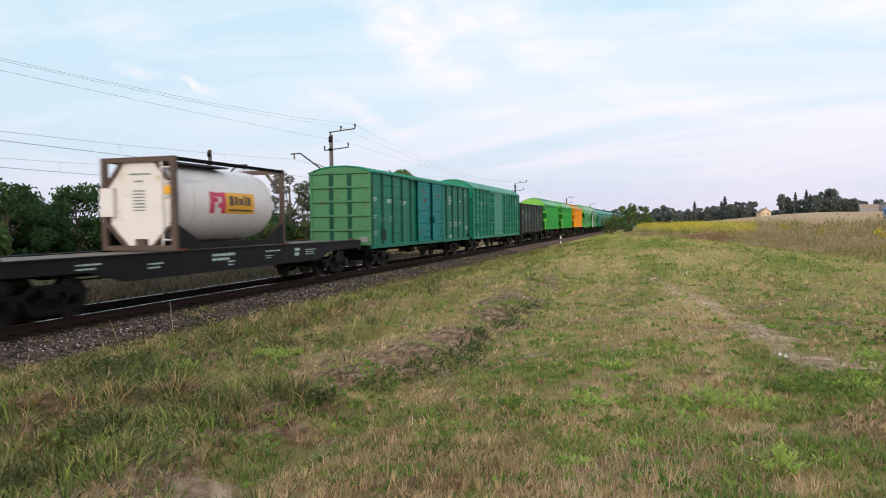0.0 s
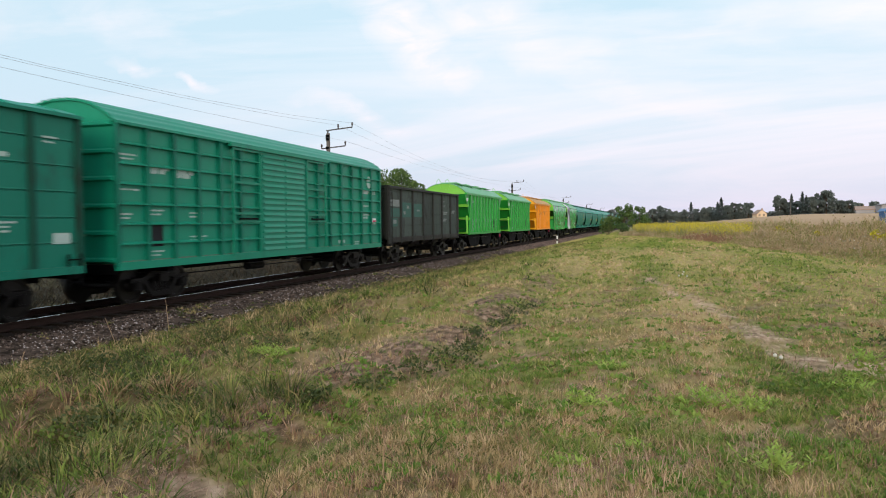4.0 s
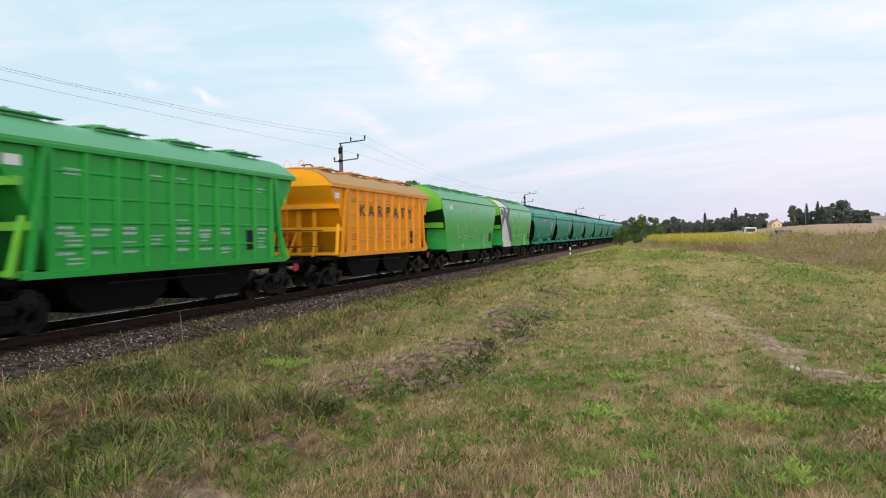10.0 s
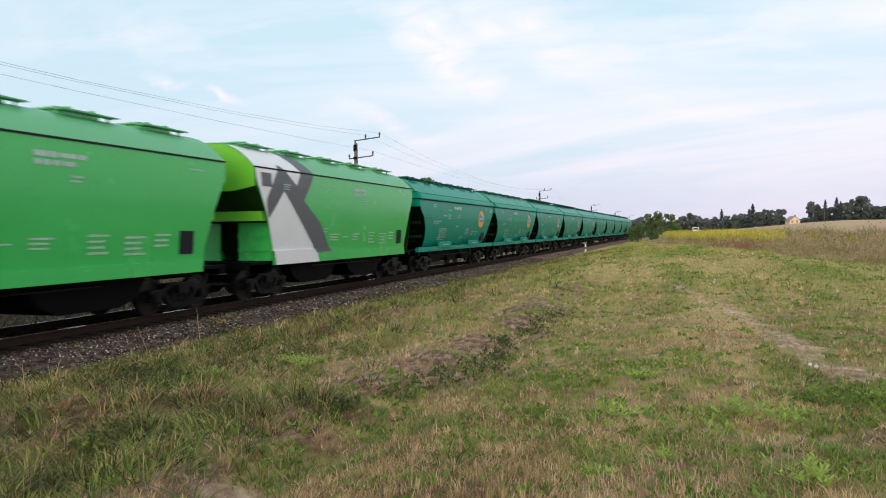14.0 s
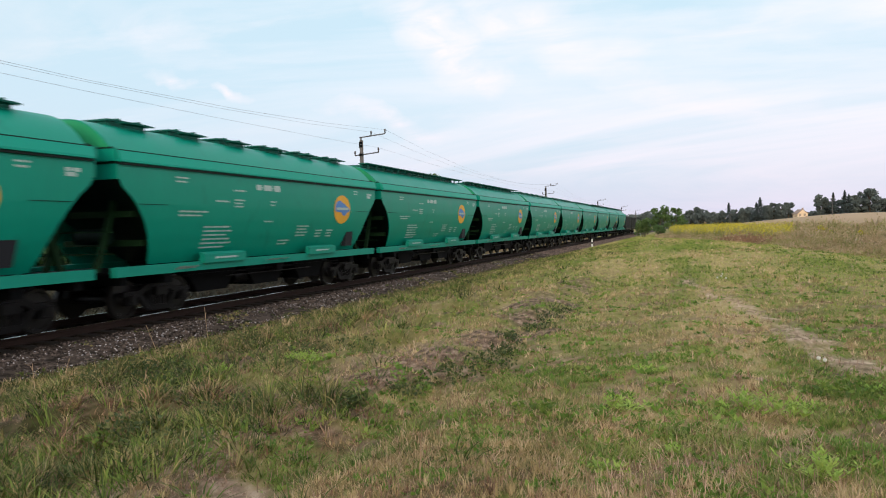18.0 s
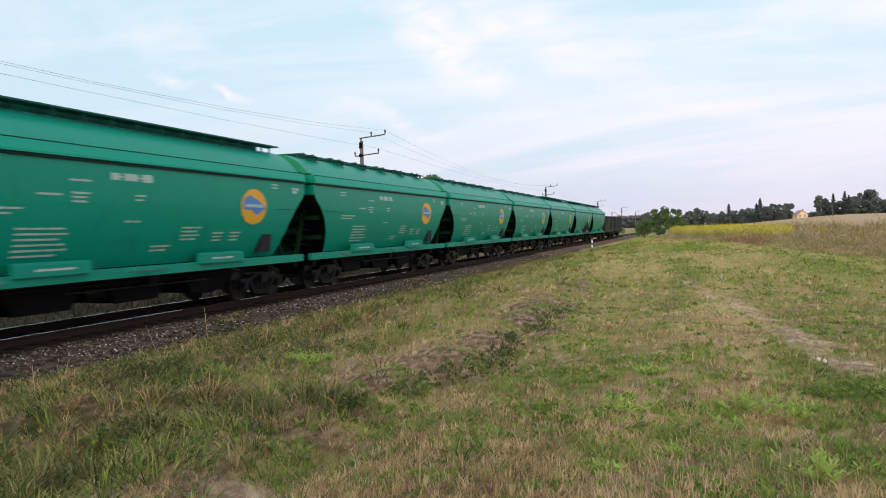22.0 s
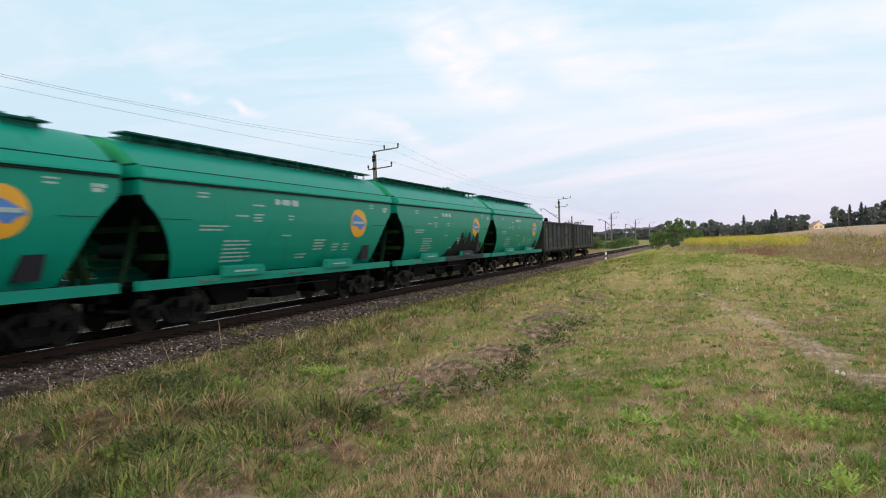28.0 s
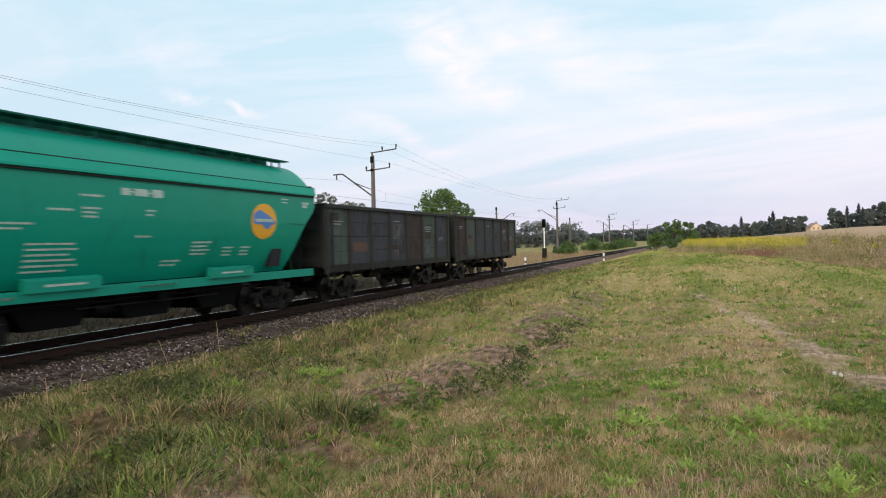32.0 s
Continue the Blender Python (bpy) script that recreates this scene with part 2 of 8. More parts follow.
PAINT_WHITE = mat("white_wagon_paint", (0.72, 0.74, 0.76), 0.45, var=0.08, scale=1.2, fine=12)
PAINT_GREY = mat("grey_stripe_paint", (0.09, 0.10, 0.11), 0.5, var=0.15, scale=1.2, fine=12)
MARK_WHITE = mat("white_stencil", (0.40, 0.53, 0.49), 0.65, var=0.35, scale=9, fine=60, bump=0, spec=0.2)
MARK_DARK = mat("dark_stencil", (0.014, 0.015, 0.019), 0.6, var=0.2, scale=5, fine=40, bump=0, spec=0.15)
MARK_BROWN = mat("faded_brown_stencil", (0.24, 0.11, 0.03), 0.6, var=0.3, scale=5, fine=40, bump=0)
LETTER_BROWN = mat("dark_brown_letters", (0.05, 0.036, 0.028), 0.6, var=0.35, scale=5, fine=40, bump=0)
MARK_YELLOW = mat("yellow_sign_paint", (0.75, 0.38, 0.02), 0.5, var=0.12, scale=5, fine=40, bump=0)
MARK_BLUE = mat("blue_sign_paint", (0.07, 0.22, 0.55), 0.5, var=0.25, scale=5, fine=40, bump=0)
MARK_RED = mat("red_sign_paint", (0.55, 0.03, 0.09), 0.5, var=0.15, scale=5, fine=40, bump=0)
GONDOLA_PAINT = mat("sooty_grey_green_paint", (0.052, 0.072, 0.062), 0.7, var=0.6, scale=1.6, fine=18, bump=0.25, dirt=(0.018, 0.019, 0.017), dirt_at=0.54, stretch=(1, 1, 0.3), spec=0.2, per_object=0.25)
GONDOLA_RIB = mat("dark_rib_steel", (0.022, 0.025, 0.023), 0.65, var=0.5, scale=2.5, fine=20, bump=0.2, dirt=(0.03, 0.022, 0.017), dirt_at=0.58, spec=0.2)
PATCH_PALE = mat("worn_pale_paint", (0.24, 0.27, 0.26), 0.75, var=0.5, scale=4.0, fine=26, bump=0.1, dirt=(0.07, 0.08, 0.075), dirt_at=0.55, spec=0.2)
PATCH_GREEN = mat("worn_green_paint", (0.030, 0.115, 0.090), 0.75, var=0.45, scale=4.0, fine=26, bump=0.1, dirt=(0.04, 0.06, 0.05), dirt_at=0.58)
PATCH_RUST = mat("rust_patch", (0.085, 0.05, 0.036), 0.85, var=0.5, scale=5.0, fine=26, bump=0.2)
RUST = mat("rust_red", (0.16, 0.035, 0.015), 0.85, var=0.4, scale=6.0, fine=30, bump=0.2)
SOOT = mat("soot_black_paint", (0.007, 0.011, 0.010), 0.7, var=0.4, scale=3, fine=20, bump=0.05, spec=0.2)
SMEARED_GREY = mat("dark_blue_grey_spray", (0.028, 0.034, 0.040), 0.6, var=0.25, scale=2.5, fine=20, bump=0.05, spec=0.2)
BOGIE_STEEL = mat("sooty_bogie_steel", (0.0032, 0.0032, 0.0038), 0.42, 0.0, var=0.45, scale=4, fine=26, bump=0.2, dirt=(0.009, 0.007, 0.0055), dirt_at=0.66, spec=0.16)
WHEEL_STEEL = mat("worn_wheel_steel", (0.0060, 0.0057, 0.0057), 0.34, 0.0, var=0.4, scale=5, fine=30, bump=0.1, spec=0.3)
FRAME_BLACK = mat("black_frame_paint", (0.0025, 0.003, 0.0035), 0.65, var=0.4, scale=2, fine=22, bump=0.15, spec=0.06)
FLAT_DARK = mat("dark_blue_grey_paint", (0.0045, 0.005, 0.0075), 0.55, var=0.4, scale=1.6, fine=18, bump=0.15, dirt=(0.022, 0.017, 0.014), dirt_at=0.62, spec=0.2)
DECK_WOOD = mat("grey_deck_planks", (0.16, 0.13, 0.11), 0.85, var=0.35, scale=3, fine=24, bump=0.3)
TANK_CREAM = mat("cream_tank_paint", (0.70, 0.67, 0.67), 0.4, var=0.1, scale=1.6, fine=14, bump=0.06, dirt=(0.55, 0.48, 0.36), dirt_at=0.6)
TANK_FRAME = mat("brown_frame_paint", (0.08, 0.05, 0.04), 0.6, var=0.3, scale=3, fine=20)
# Eave strip teal, raised in colour to stand for sky light on it.
PAINT_TEAL_STRIP = mat("sky_lit_teal_strip_paint", (0.006, 0.33, 0.235), 0.45, var=0.12, scale=1.5, fine=14, spec=0.15)
WORN_BEAM = mat("dull_olive_beam_steel", (0.010, 0.034, 0.012), 0.7, var=0.4, scale=2, fine=16, spec=0.1)
# Faded end green, brightened further by painting in the light on the ends.
PAINT_TEAL_END = mat("lit_faded_green_end_paint", (0.022, 0.31, 0.135), 0.45, var=0.18, scale=1.2, fine=12, bump=0.05, spec=0.2)
# Hatch teal carries the darkness of the shaded undersides in its colour.
PAINT_TEAL_HATCH = mat("shade_dark_teal_hatch_paint", (0.003, 0.095, 0.070), 0.5, var=0.2, scale=1.5, fine=14, spec=0.15)
PANEL_RUSTY = mat("rusty_worn_panel", (0.046, 0.036, 0.032), 0.8, var=0.6, scale=1.8, fine=18, bump=0.25, dirt=(0.020, 0.018, 0.017), dirt_at=0.5, stretch=(1, 1, 0.35), spec=0.2)
PANEL_BLUISH = mat("bluish_worn_panel", (0.042, 0.048, 0.056), 0.75, var=0.6, scale=1.8, fine=18, bump=0.25, dirt=(0.019, 0.019, 0.02), dirt_at=0.52, stretch=(1, 1, 0.35), spec=0.2)
PANEL_CHALKY = mat("chalky_worn_panel", (0.085, 0.087, 0.090), 0.8, var=0.6, scale=2.2, fine=18, bump=0.25, dirt=(0.03, 0.028, 0.027), dirt_at=0.48, stretch=(1, 1, 0.35), spec=0.2)
# Teal steel with the shade inside the end recesses put into its colour.
CAVITY = mat("shade_dark_teal_steel", (0.0025, 0.014, 0.010), 0.6, var=0.3, scale=2, fine=16, spec=0.2)
RAIL_TOP = mat("polished_rail_steel", (0.85, 0.84, 0.83), 0.17, 1.0, var=0.1, scale=2, fine=40, bump=0.02)
RAIL_SIDE = mat("rusty_rail_steel", (0.022, 0.013, 0.0105), 0.85, 0.0, var=0.35, scale=4, fine=40, bump=0.2, spec=0.15)
# Oily wood, darkened further to imitate the shadow under the train.
SLEEPER = mat("oily_shade_dark_sleeper_wood", (0.015, 0.012, 0.010), 0.9, var=0.3, scale=3, fine=24, bump=0.3, per_object=0.2, spec=0.1)
BALLAST_PALE = mat("pale_ballast_stone", (0.42, 0.38, 0.38), 0.9, var=0.3, scale=3, fine=34, bump=0.4, island=0.45, spec=0.2)
BALLAST = mat("ballast_stone", (0.105, 0.078, 0.066), 0.95, var=0.4, scale=3, fine=34, bump=0.5, dirt=(0.024, 0.018, 0.014), dirt_at=0.46, island=0.7, spec=0.15)
# Oily stones, with the train's shadow put into their colour as well.
INNER_STONE = mat("oily_shade_dark_stone", (0.024, 0.018, 0.015), 0.95, var=0.4, scale=3, fine=34, bump=0.4, island=0.5, spec=0.1)
BED = mat("ballast_soil", (0.085, 0.061, 0.050), 0.98, var=0.5, scale=1.5, fine=22, bump=0.6, dirt=(0.022, 0.016, 0.012), dirt_at=0.46, spec=0.1)
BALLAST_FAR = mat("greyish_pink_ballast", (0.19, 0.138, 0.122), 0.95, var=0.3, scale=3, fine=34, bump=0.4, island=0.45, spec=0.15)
CONCRETE = mat("mast_concrete", (0.13, 0.118, 0.115), 0.85, var=0.25, scale=2, fine=20, bump=0.2, dirt=(0.08, 0.07, 0.068), dirt_at=0.55)
STEEL_GREY = mat("galvanised_steel", (0.06, 0.06, 0.065), 0.5, 0.4, var=0.2, scale=4, fine=20)
# Wire grey is lightened so that haze seems to thin the lines.
WIRE = mat("haze_paled_wire", (0.42, 0.42, 0.45), 0.5, 0.3, var=0.1, scale=1, fine=8, bump=0)
INSULATOR = mat("dark_brown_insulator", (0.035, 0.022, 0.02), 0.35, var=0.1, scale=8, fine=30, bump=0)
WHITE_POST = mat("white_post_paint", (0.75, 0.75, 0.74), 0.6, var=0.1, scale=6, fine=40)
BLACK_POST = mat("black_post_paint", (0.03, 0.03, 0.03), 0.6, var=0.2, scale=6, fine=40)
BARK = mat("grey_bark", (0.10, 0.075, 0.055), 0.9, var=0.4, scale=5, fine=30, bump=0.6, stretch=(1, 1, 0.3))
LEAF_DARK = leafy("dark_leaves", (0.018, 0.045, 0.014), (0.03, 0.075, 0.02), (0.06, 0.12, 0.03), 0.5)
LEAF_MID = leafy("mid_leaves", (0.042, 0.08, 0.024), (0.08, 0.14, 0.04), (0.14, 0.20, 0.06), 0.5, bend=0.3)
# Distant foliage: the haze of the air is mixed into these leaf colours.
LEAF_FAR = leafy("hazed_distant_leaves", (0.115, 0.14, 0.132), (0.15, 0.18, 0.165), (0.19, 0.22, 0.19), 0.05, thin=0.1, bend=0.6)
LEAF_FIR = leafy("hazed_distant_needles", (0.095, 0.12, 0.117), (0.115, 0.145, 0.135), (0.14, 0.17, 0.15), 0.05, thin=0.1, bend=0.5)
LEAF_GREY = leafy("silvery_leaves", (0.06, 0.075, 0.05), (0.11, 0.13, 0.09), (0.17, 0.18, 0.14), 0.4)
GRASS_MIX = leafy("meadow_grass", (0.10, 0.13, 0.027), (0.37, 0.27, 0.125), (0.70, 0.48, 0.32), 3.0, thin=0.2, bend=0.3, run=0.9, lanes=0.3)
GRASS_FAR = leafy("sunlit_meadow_grass", (0.15, 0.25, 0.034), (0.32, 0.345, 0.078), (0.58, 0.45, 0.20), 0.6, run=0.5, lanes=0.7)
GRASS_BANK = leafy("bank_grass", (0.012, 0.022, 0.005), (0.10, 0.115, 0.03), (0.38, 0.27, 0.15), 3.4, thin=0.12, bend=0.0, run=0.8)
GRASS_GREEN = leafy("green_grass", (0.075, 0.115, 0.02), (0.20, 0.235, 0.06), (0.44, 0.38, 0.16), 2.4, thin=0.2, bend=0.3, run=0.7)
THATCH = leafy("brown_hay", (0.09, 0.048, 0.034), (0.33, 0.20, 0.14), (0.66, 0.46, 0.34), 3.5, thin=0.1, bend=0.3, run=0.8)
# Dry weeds with the shade beyond the train put into their tints.
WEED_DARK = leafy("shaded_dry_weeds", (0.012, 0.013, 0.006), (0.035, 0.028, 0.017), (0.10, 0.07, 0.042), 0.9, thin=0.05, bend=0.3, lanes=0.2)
# Green steel darkened to carry the shadow under the end shield.
SHADE_GREEN = mat("shade_dark_green_steel", (0.016, 0.055, 0.010), 0.7, var=0.4, scale=2, fine=16, spec=0.15)
CLOVER = leafy("clover_leaves", (0.075, 0.12, 0.02), (0.15, 0.21, 0.035), (0.26, 0.30, 0.06), 1.1, bend=0.3)
WEED_CLUMP = leafy("dark_weed_leaves", (0.03, 0.048, 0.014), (0.07, 0.095, 0.028), (0.20, 0.17, 0.07), 3.0, thin=0.15, bend=0.1)
GRASS_DRY = leafy("dry_straw", (0.22, 0.135, 0.075), (0.44, 0.30, 0.18), (0.66, 0.48, 0.32), 2.0, thin=0.2, bend=0.35)
TUFT_GREEN = leafy("green_tuft_grass", (0.055, 0.10, 0.015), (0.165, 0.24, 0.045), (0.40, 0.38, 0.12), 2.6, thin=0.2, bend=0.15, run=1.0, lanes=0.1, tuft=0.5)
TUFT_STRAW = leafy("straw_tuft_grass", (0.22, 0.17, 0.07), (0.46, 0.34, 0.175), (0.70, 0.52, 0.33), 2.6, thin=0.2, bend=0.25, run=1.0, lanes=0.1, tuft=0.5)
TUFT_RUST = leafy("rusty_tuft_grass", (0.11, 0.06, 0.038), (0.29, 0.165, 0.10), (0.50, 0.33, 0.20), 2.6, thin=0.15, bend=0.2, run=1.0, lanes=0.1, tuft=0.5)
TUFT_BANK = leafy("rank_bank_grass", (0.012, 0.022, 0.005), (0.085, 0.12, 0.025), (0.42, 0.32, 0.15), 2.4, thin=0.12, bend=0.0, run=1.0, lanes=0.1, tuft=0.62)
LEAF_HERB = leafy("broad_herb_leaves", (0.06, 0.125, 0.018), (0.14, 0.245, 0.038), (0.28, 0.37, 0.085), 1.8, thin=0.25, bend=0.25, run=1.0, lanes=0.1, tuft=0.5)
WEED_TAN = leafy("tall_dry_weeds", (0.36, 0.275, 0.125), (0.52, 0.365, 0.195), (0.68, 0.48, 0.33), 0.3, bend=0.7)
WEED_RED = leafy("red_brown_weeds", (0.22, 0.13, 0.07), (0.30, 0.17, 0.10), (0.42, 0.27, 0.16), 0.3)
WEED_GREEN = leafy("green_weeds", (0.21, 0.23, 0.06), (0.35, 0.31, 0.105), (0.50, 0.41, 0.19), 0.3, bend=0.6)
GOLDENROD = leafy("goldenrod_flowers", (0.38, 0.34, 0.035), (0.56, 0.46, 0.04), (0.70, 0.58, 0.07), 0.3)
BROADLEAF = leafy("yellow_green_leaves", (0.17, 0.28, 0.035), (0.27, 0.40, 0.06), (0.42, 0.52, 0.12), 1.0)
FLOWER_WHITE = mat("white_seed_head", (0.58, 0.57, 0.52), 0.9, var=0.1, scale=60, fine=200)
WINDOW_FAR = mat("dull_window_glass", (0.30, 0.24, 0.18), 0.4, var=0.1, scale=2, fine=10, bump=0)
HOUSE_WALL = mat("cream_plaster", (0.70, 0.55, 0.38), 0.85, var=0.1, scale=0.6, fine=8)
HOUSE_GREY = mat("grey_plaster", (0.30, 0.30, 0.32), 0.85, var=0.12, scale=0.6, fine=8)
ROOF_BROWN = mat("brown_roof_sheet", (0.33, 0.225, 0.18), 0.75, var=0.2, scale=0.8, fine=8)
ROOF_GREY = mat("grey_roof_sheet", (0.2, 0.2, 0.21), 0.7, var=0.2, scale=0.8, fine=8)
CAR_GLASS = mat("dusty_car_glass", (0.03, 0.035, 0.04), 0.35, var=0.1, scale=2, fine=10, bump=0, spec=0.2)
CAR_WHITE = mat("white_car_paint", (0.72, 0.73, 0.75), 0.3, var=0.04, scale=1, fine=8, bump=0)
CAR_BLUE = mat("grey_blue_car_paint", (0.13, 0.18, 0.25), 0.25, 0.3, var=0.05, scale=1, fine=8, bump=0)
KIOSK_BLUE = mat("blue_sheet_metal", (0.02, 0.13, 0.34), 0.45, var=0.12, scale=1.5, fine=12)
RUBBER = mat("tyre_rubber", (0.02, 0.02, 0.021), 0.8, var=0.2, scale=6, fine=40)
ASPHALT = mat("worn_asphalt", (0.055, 0.055, 0.058), 0.85, var=0.25, scale=0.8, fine=20, bump=0.3)


def lamp_glow(name, col, power):
    m = bpy.data.materials.new(name)
    m.use_nodes = True
    b = m.node_tree.nodes["Principled BSDF"]
    b.inputs["Base Color"].default_value = (*col, 1)
    b.inputs["Emission Color"].default_value = (*col, 1)
    b.inputs["Emission Strength"].default_value = power
    return m


HEADLIGHT = lamp_glow("lit_headlight", (1.0, 0.93, 0.8), 4.0)


# ---- mesh builder ----
class Shape:
    """Collects boxes, prisms, tubes and sheets into one mesh."""

    def __init__(self):
        self.v, self.f = [], []

    def add(self, vs, fs):
        o = len(self.v)
        self.v += [tuple(p) for p in vs]
        self.f += [tuple(o + i for i in q) for q in fs]
        return self

    def box(self, x0, x1, y0, y1, z0, z1):
        p = [(x, y, z) for z in (z0, z1) for y in (y0, y1) for x in (x0, x1)]
        return self.add(p, [(0, 2, 3, 1), (4, 5, 7, 6), (0, 1, 5, 4), (2, 6, 7, 3), (0, 4, 6, 2), (1, 3, 7, 5)])

    def prism(self, prof, a, b, axis="x"):
        """A closed profile pulled along an axis from a to b. x: (y, z); y: (x, z); z: (x, y)."""
        def at(p, d):
            return (d, p[0], p[1]) if axis == "x" else (p[0], d, p[1]) if axis == "y" else (p[0], p[1], d)
        n = len(prof)
        vs = [at(p, a) for p in prof] + [at(p, b) for p in prof]
        fs = [(i, (i + 1) % n, n + (i + 1) % n, n + i) for i in range(n)]
        fs += [tuple(range(n - 1, -1, -1)), tuple(range(n, 2 * n))]
        return self.add(vs, fs)

    def tube(self, p, q, r, r2=None, seg=8, cap=True):
        p, q = Vector(p), Vector(q)
        r2 = r if r2 is None else r2
        d = (q - p).normalized()
        a = d.orthogonal().normalized()
        b = d.cross(a)
        vs = []
        for c, rr in ((p, r), (q, r2)):
            vs += [c + (a * math.cos(6.28319 * i / seg) + b * math.sin(6.28319 * i / seg)) * rr for i in range(seg)]
        fs = [(i, (i + 1) % seg, seg + (i + 1) % seg, seg + i) for i in range(seg)]
        if cap:
            fs += [tuple(range(seg - 1, -1, -1)), tuple(range(seg, 2 * seg))]
        return self.add(vs, fs)

    def bar(self, p, q, w, h):
        """A square bar from p to q, w wide and h high."""
        p, q = Vector(p), Vector(q)
        d = (q - p).normalized()
        side = d.cross(Vector((0, 0, 1)))
        side = side.normalized() if side.length > 1e-3 else Vector((1, 0, 0))
        up = side.cross(d)
        vs = [c + side * (sx * w / 2) + up * (sz * h / 2) for c in (p, q) for sx, sz in ((-1, -1), (1, -1), (1, 1), (-1, 1))]
        return self.add(vs, [(3, 2, 1, 0), (4, 5, 6, 7), (0, 1, 5, 4), (1, 2, 6, 5), (2, 3, 7, 6), (3, 0, 4, 7)])

    def grid(self, rows, thick=0.0):
        """A sheet through rows of points."""
        n = len(rows[0])
        vs = [p for r in rows for p in r]
        fs = [(i * n + j, i * n + j + 1, (i + 1) * n + j + 1, (i + 1) * n + j) for i in range(len(rows) - 1) for j in range(n - 1)]
        return self.add(vs, fs)

    def turned(self, centre, rings, seg=14, axis="x"):
        """A turned body: rings of (offset along the axis, radius)."""
        vs = []
        for d, r in rings:
            for i in range(seg):
                c, s = math.cos(6.28319 * i / seg) * r, math.sin(6.28319 * i / seg) * r
                o = (d, c, s) if axis == "x" else (c, d, s) if axis == "y" else (c, s, d)
                vs.append((centre[0] + o[0], centre[1] + o[1], centre[2] + o[2]))
        fs = [(k * seg + i, k * seg + (i + 1) % seg, (k + 1) * seg + (i + 1) % seg, (k + 1) * seg + i) for k in range(len(rings) - 1) for i in range(seg)]
        fs += [tuple(range(seg - 1, -1, -1)), tuple(range((len(rings) - 1) * seg, len(rings) * seg))]
        return self.add(vs, fs)

    def mesh(self, name, material, smooth=False, solid=0.0):
        me = bpy.data.meshes.new(name)
        me.from_pydata(self.v, [], self.f)
        bm = bmesh.new()
        bm.from_mesh(me)
        if solid:
            bmesh.ops.recalc_face_normals(bm, faces=bm.faces)
            bmesh.ops.solidify(bm, geom=bm.faces[:], thickness=solid)
        bmesh.ops.recalc_face_normals(bm, faces=bm.faces)
        if smooth:
            for f in bm.faces:
                f.smooth = True
            for e in bm.edges:
                if len(e.link_faces) == 2 and e.calc_face_angle() > 0.6:
                    e.smooth = False
        bm.to_mesh(me)
        bm.free()
        me.materials.append(material)
        return me


def part(name, shape, material, parent, label="", smooth=False, solid=0.0, at=(0, 0, 0)):
    me = shape if isinstance(shape, bpy.types.Mesh) else shape.mesh(name, material, smooth, solid)
    ob = new(name, me)
    ob.parent = parent
    ob.location = at
    if label:
        tagged(ob, label)
    return ob


def thing(name, label, category, group="", at=(0, 0, 0), rz=0.0):
    ob = new(name)
    ob.empty_display_size = 0.3
    ob.matrix_basis = pose(*at, 0, 0, rz)
    return tagged(ob, label, category, group)


# ---- ground ----
def smooth01(v):
    v = np.clip(v, 0, 1)
    return v * v * (3 - 2 * v)


def ripple(x, y):
    return (np.sin(x * 1.7 + 0.6 * np.sin(y * 0.9)) * np.sin(y * 1.3 + 1.1 * np.sin(x * 0.7)) * 0.035
            + np.sin(x * 4.1 + y * 2.3) * np.sin(y * 3.7 - x * 1.9) * 0.024 + np.sin(x * 9.3 - y * 5.1) * np.sin(y * 8.7 + x * 6.1 + np.sin(x * 3)) * 0.014)


def lumps(x, y, f=1.0, seed=0):
    """A smooth field from 0 to 1 that bunches plants together."""
    v = (np.sin(x * 1.9 * f + seed) * np.sin(y * 1.5 * f + 2 * seed) + np.sin(x * 0.8 * f - y * 1.1 * f + seed) + 0.6 * np.sin(x * 3.7 * f + y * 2.9 * f))
    return 1 / (1 + np.exp(-1.6 * v))


def vnoise(x, y, f=1.0, seed=0, octaves=2):
    """Smooth lattice noise from 0 to 1, spread out towards its ends; f: cells to the metre."""
    def one(u, v, k):
        i, j = np.floor(u).astype(np.int64), np.floor(v).astype(np.int64)
        a, b = smooth01(u - i), smooth01(v - j)

        def cell(p, q):
            n = np.sin(p * 127.1 + q * 311.7 + k * 74.7) * 43758.5453
            return n - np.floor(n)
        return (cell(i, j) * (1 - a) + cell(i + 1, j) * a) * (1 - b) + (cell(i, j + 1) * (1 - a) + cell(i + 1, j + 1) * a) * b
    x, y = np.asarray(x, float), np.asarray(y, float)
    total, weight = 0.0, 0.0
    for o in range(octaves):
        w = 0.55 ** o
        c, r = math.cos(0.6 + o), math.sin(0.6 + o)
        total = total + w * one((x * c - y * r) * f * 2 ** o + 500, (x * r + y * c) * f * 2 ** o + 500, seed + 13 * o)
        weight += w
    return np.clip((total / weight - 0.5) * 1.5 + 0.5, 0, 1)


PROFILE_X = (-400, -60, -24, -18, -5, -3.2, 3.0, 4.6, 6.2, 7.6, 10.0, 13.8, 22.0, 30.0, 400)
PROFILE_Z = (-0.2, -0.2, -0.3, -0.45, -0.45, -0.42, -0.40, -0.34, -0.10, 0.14, 0.26, 0.40, 0.46, 0.62, 0.7)


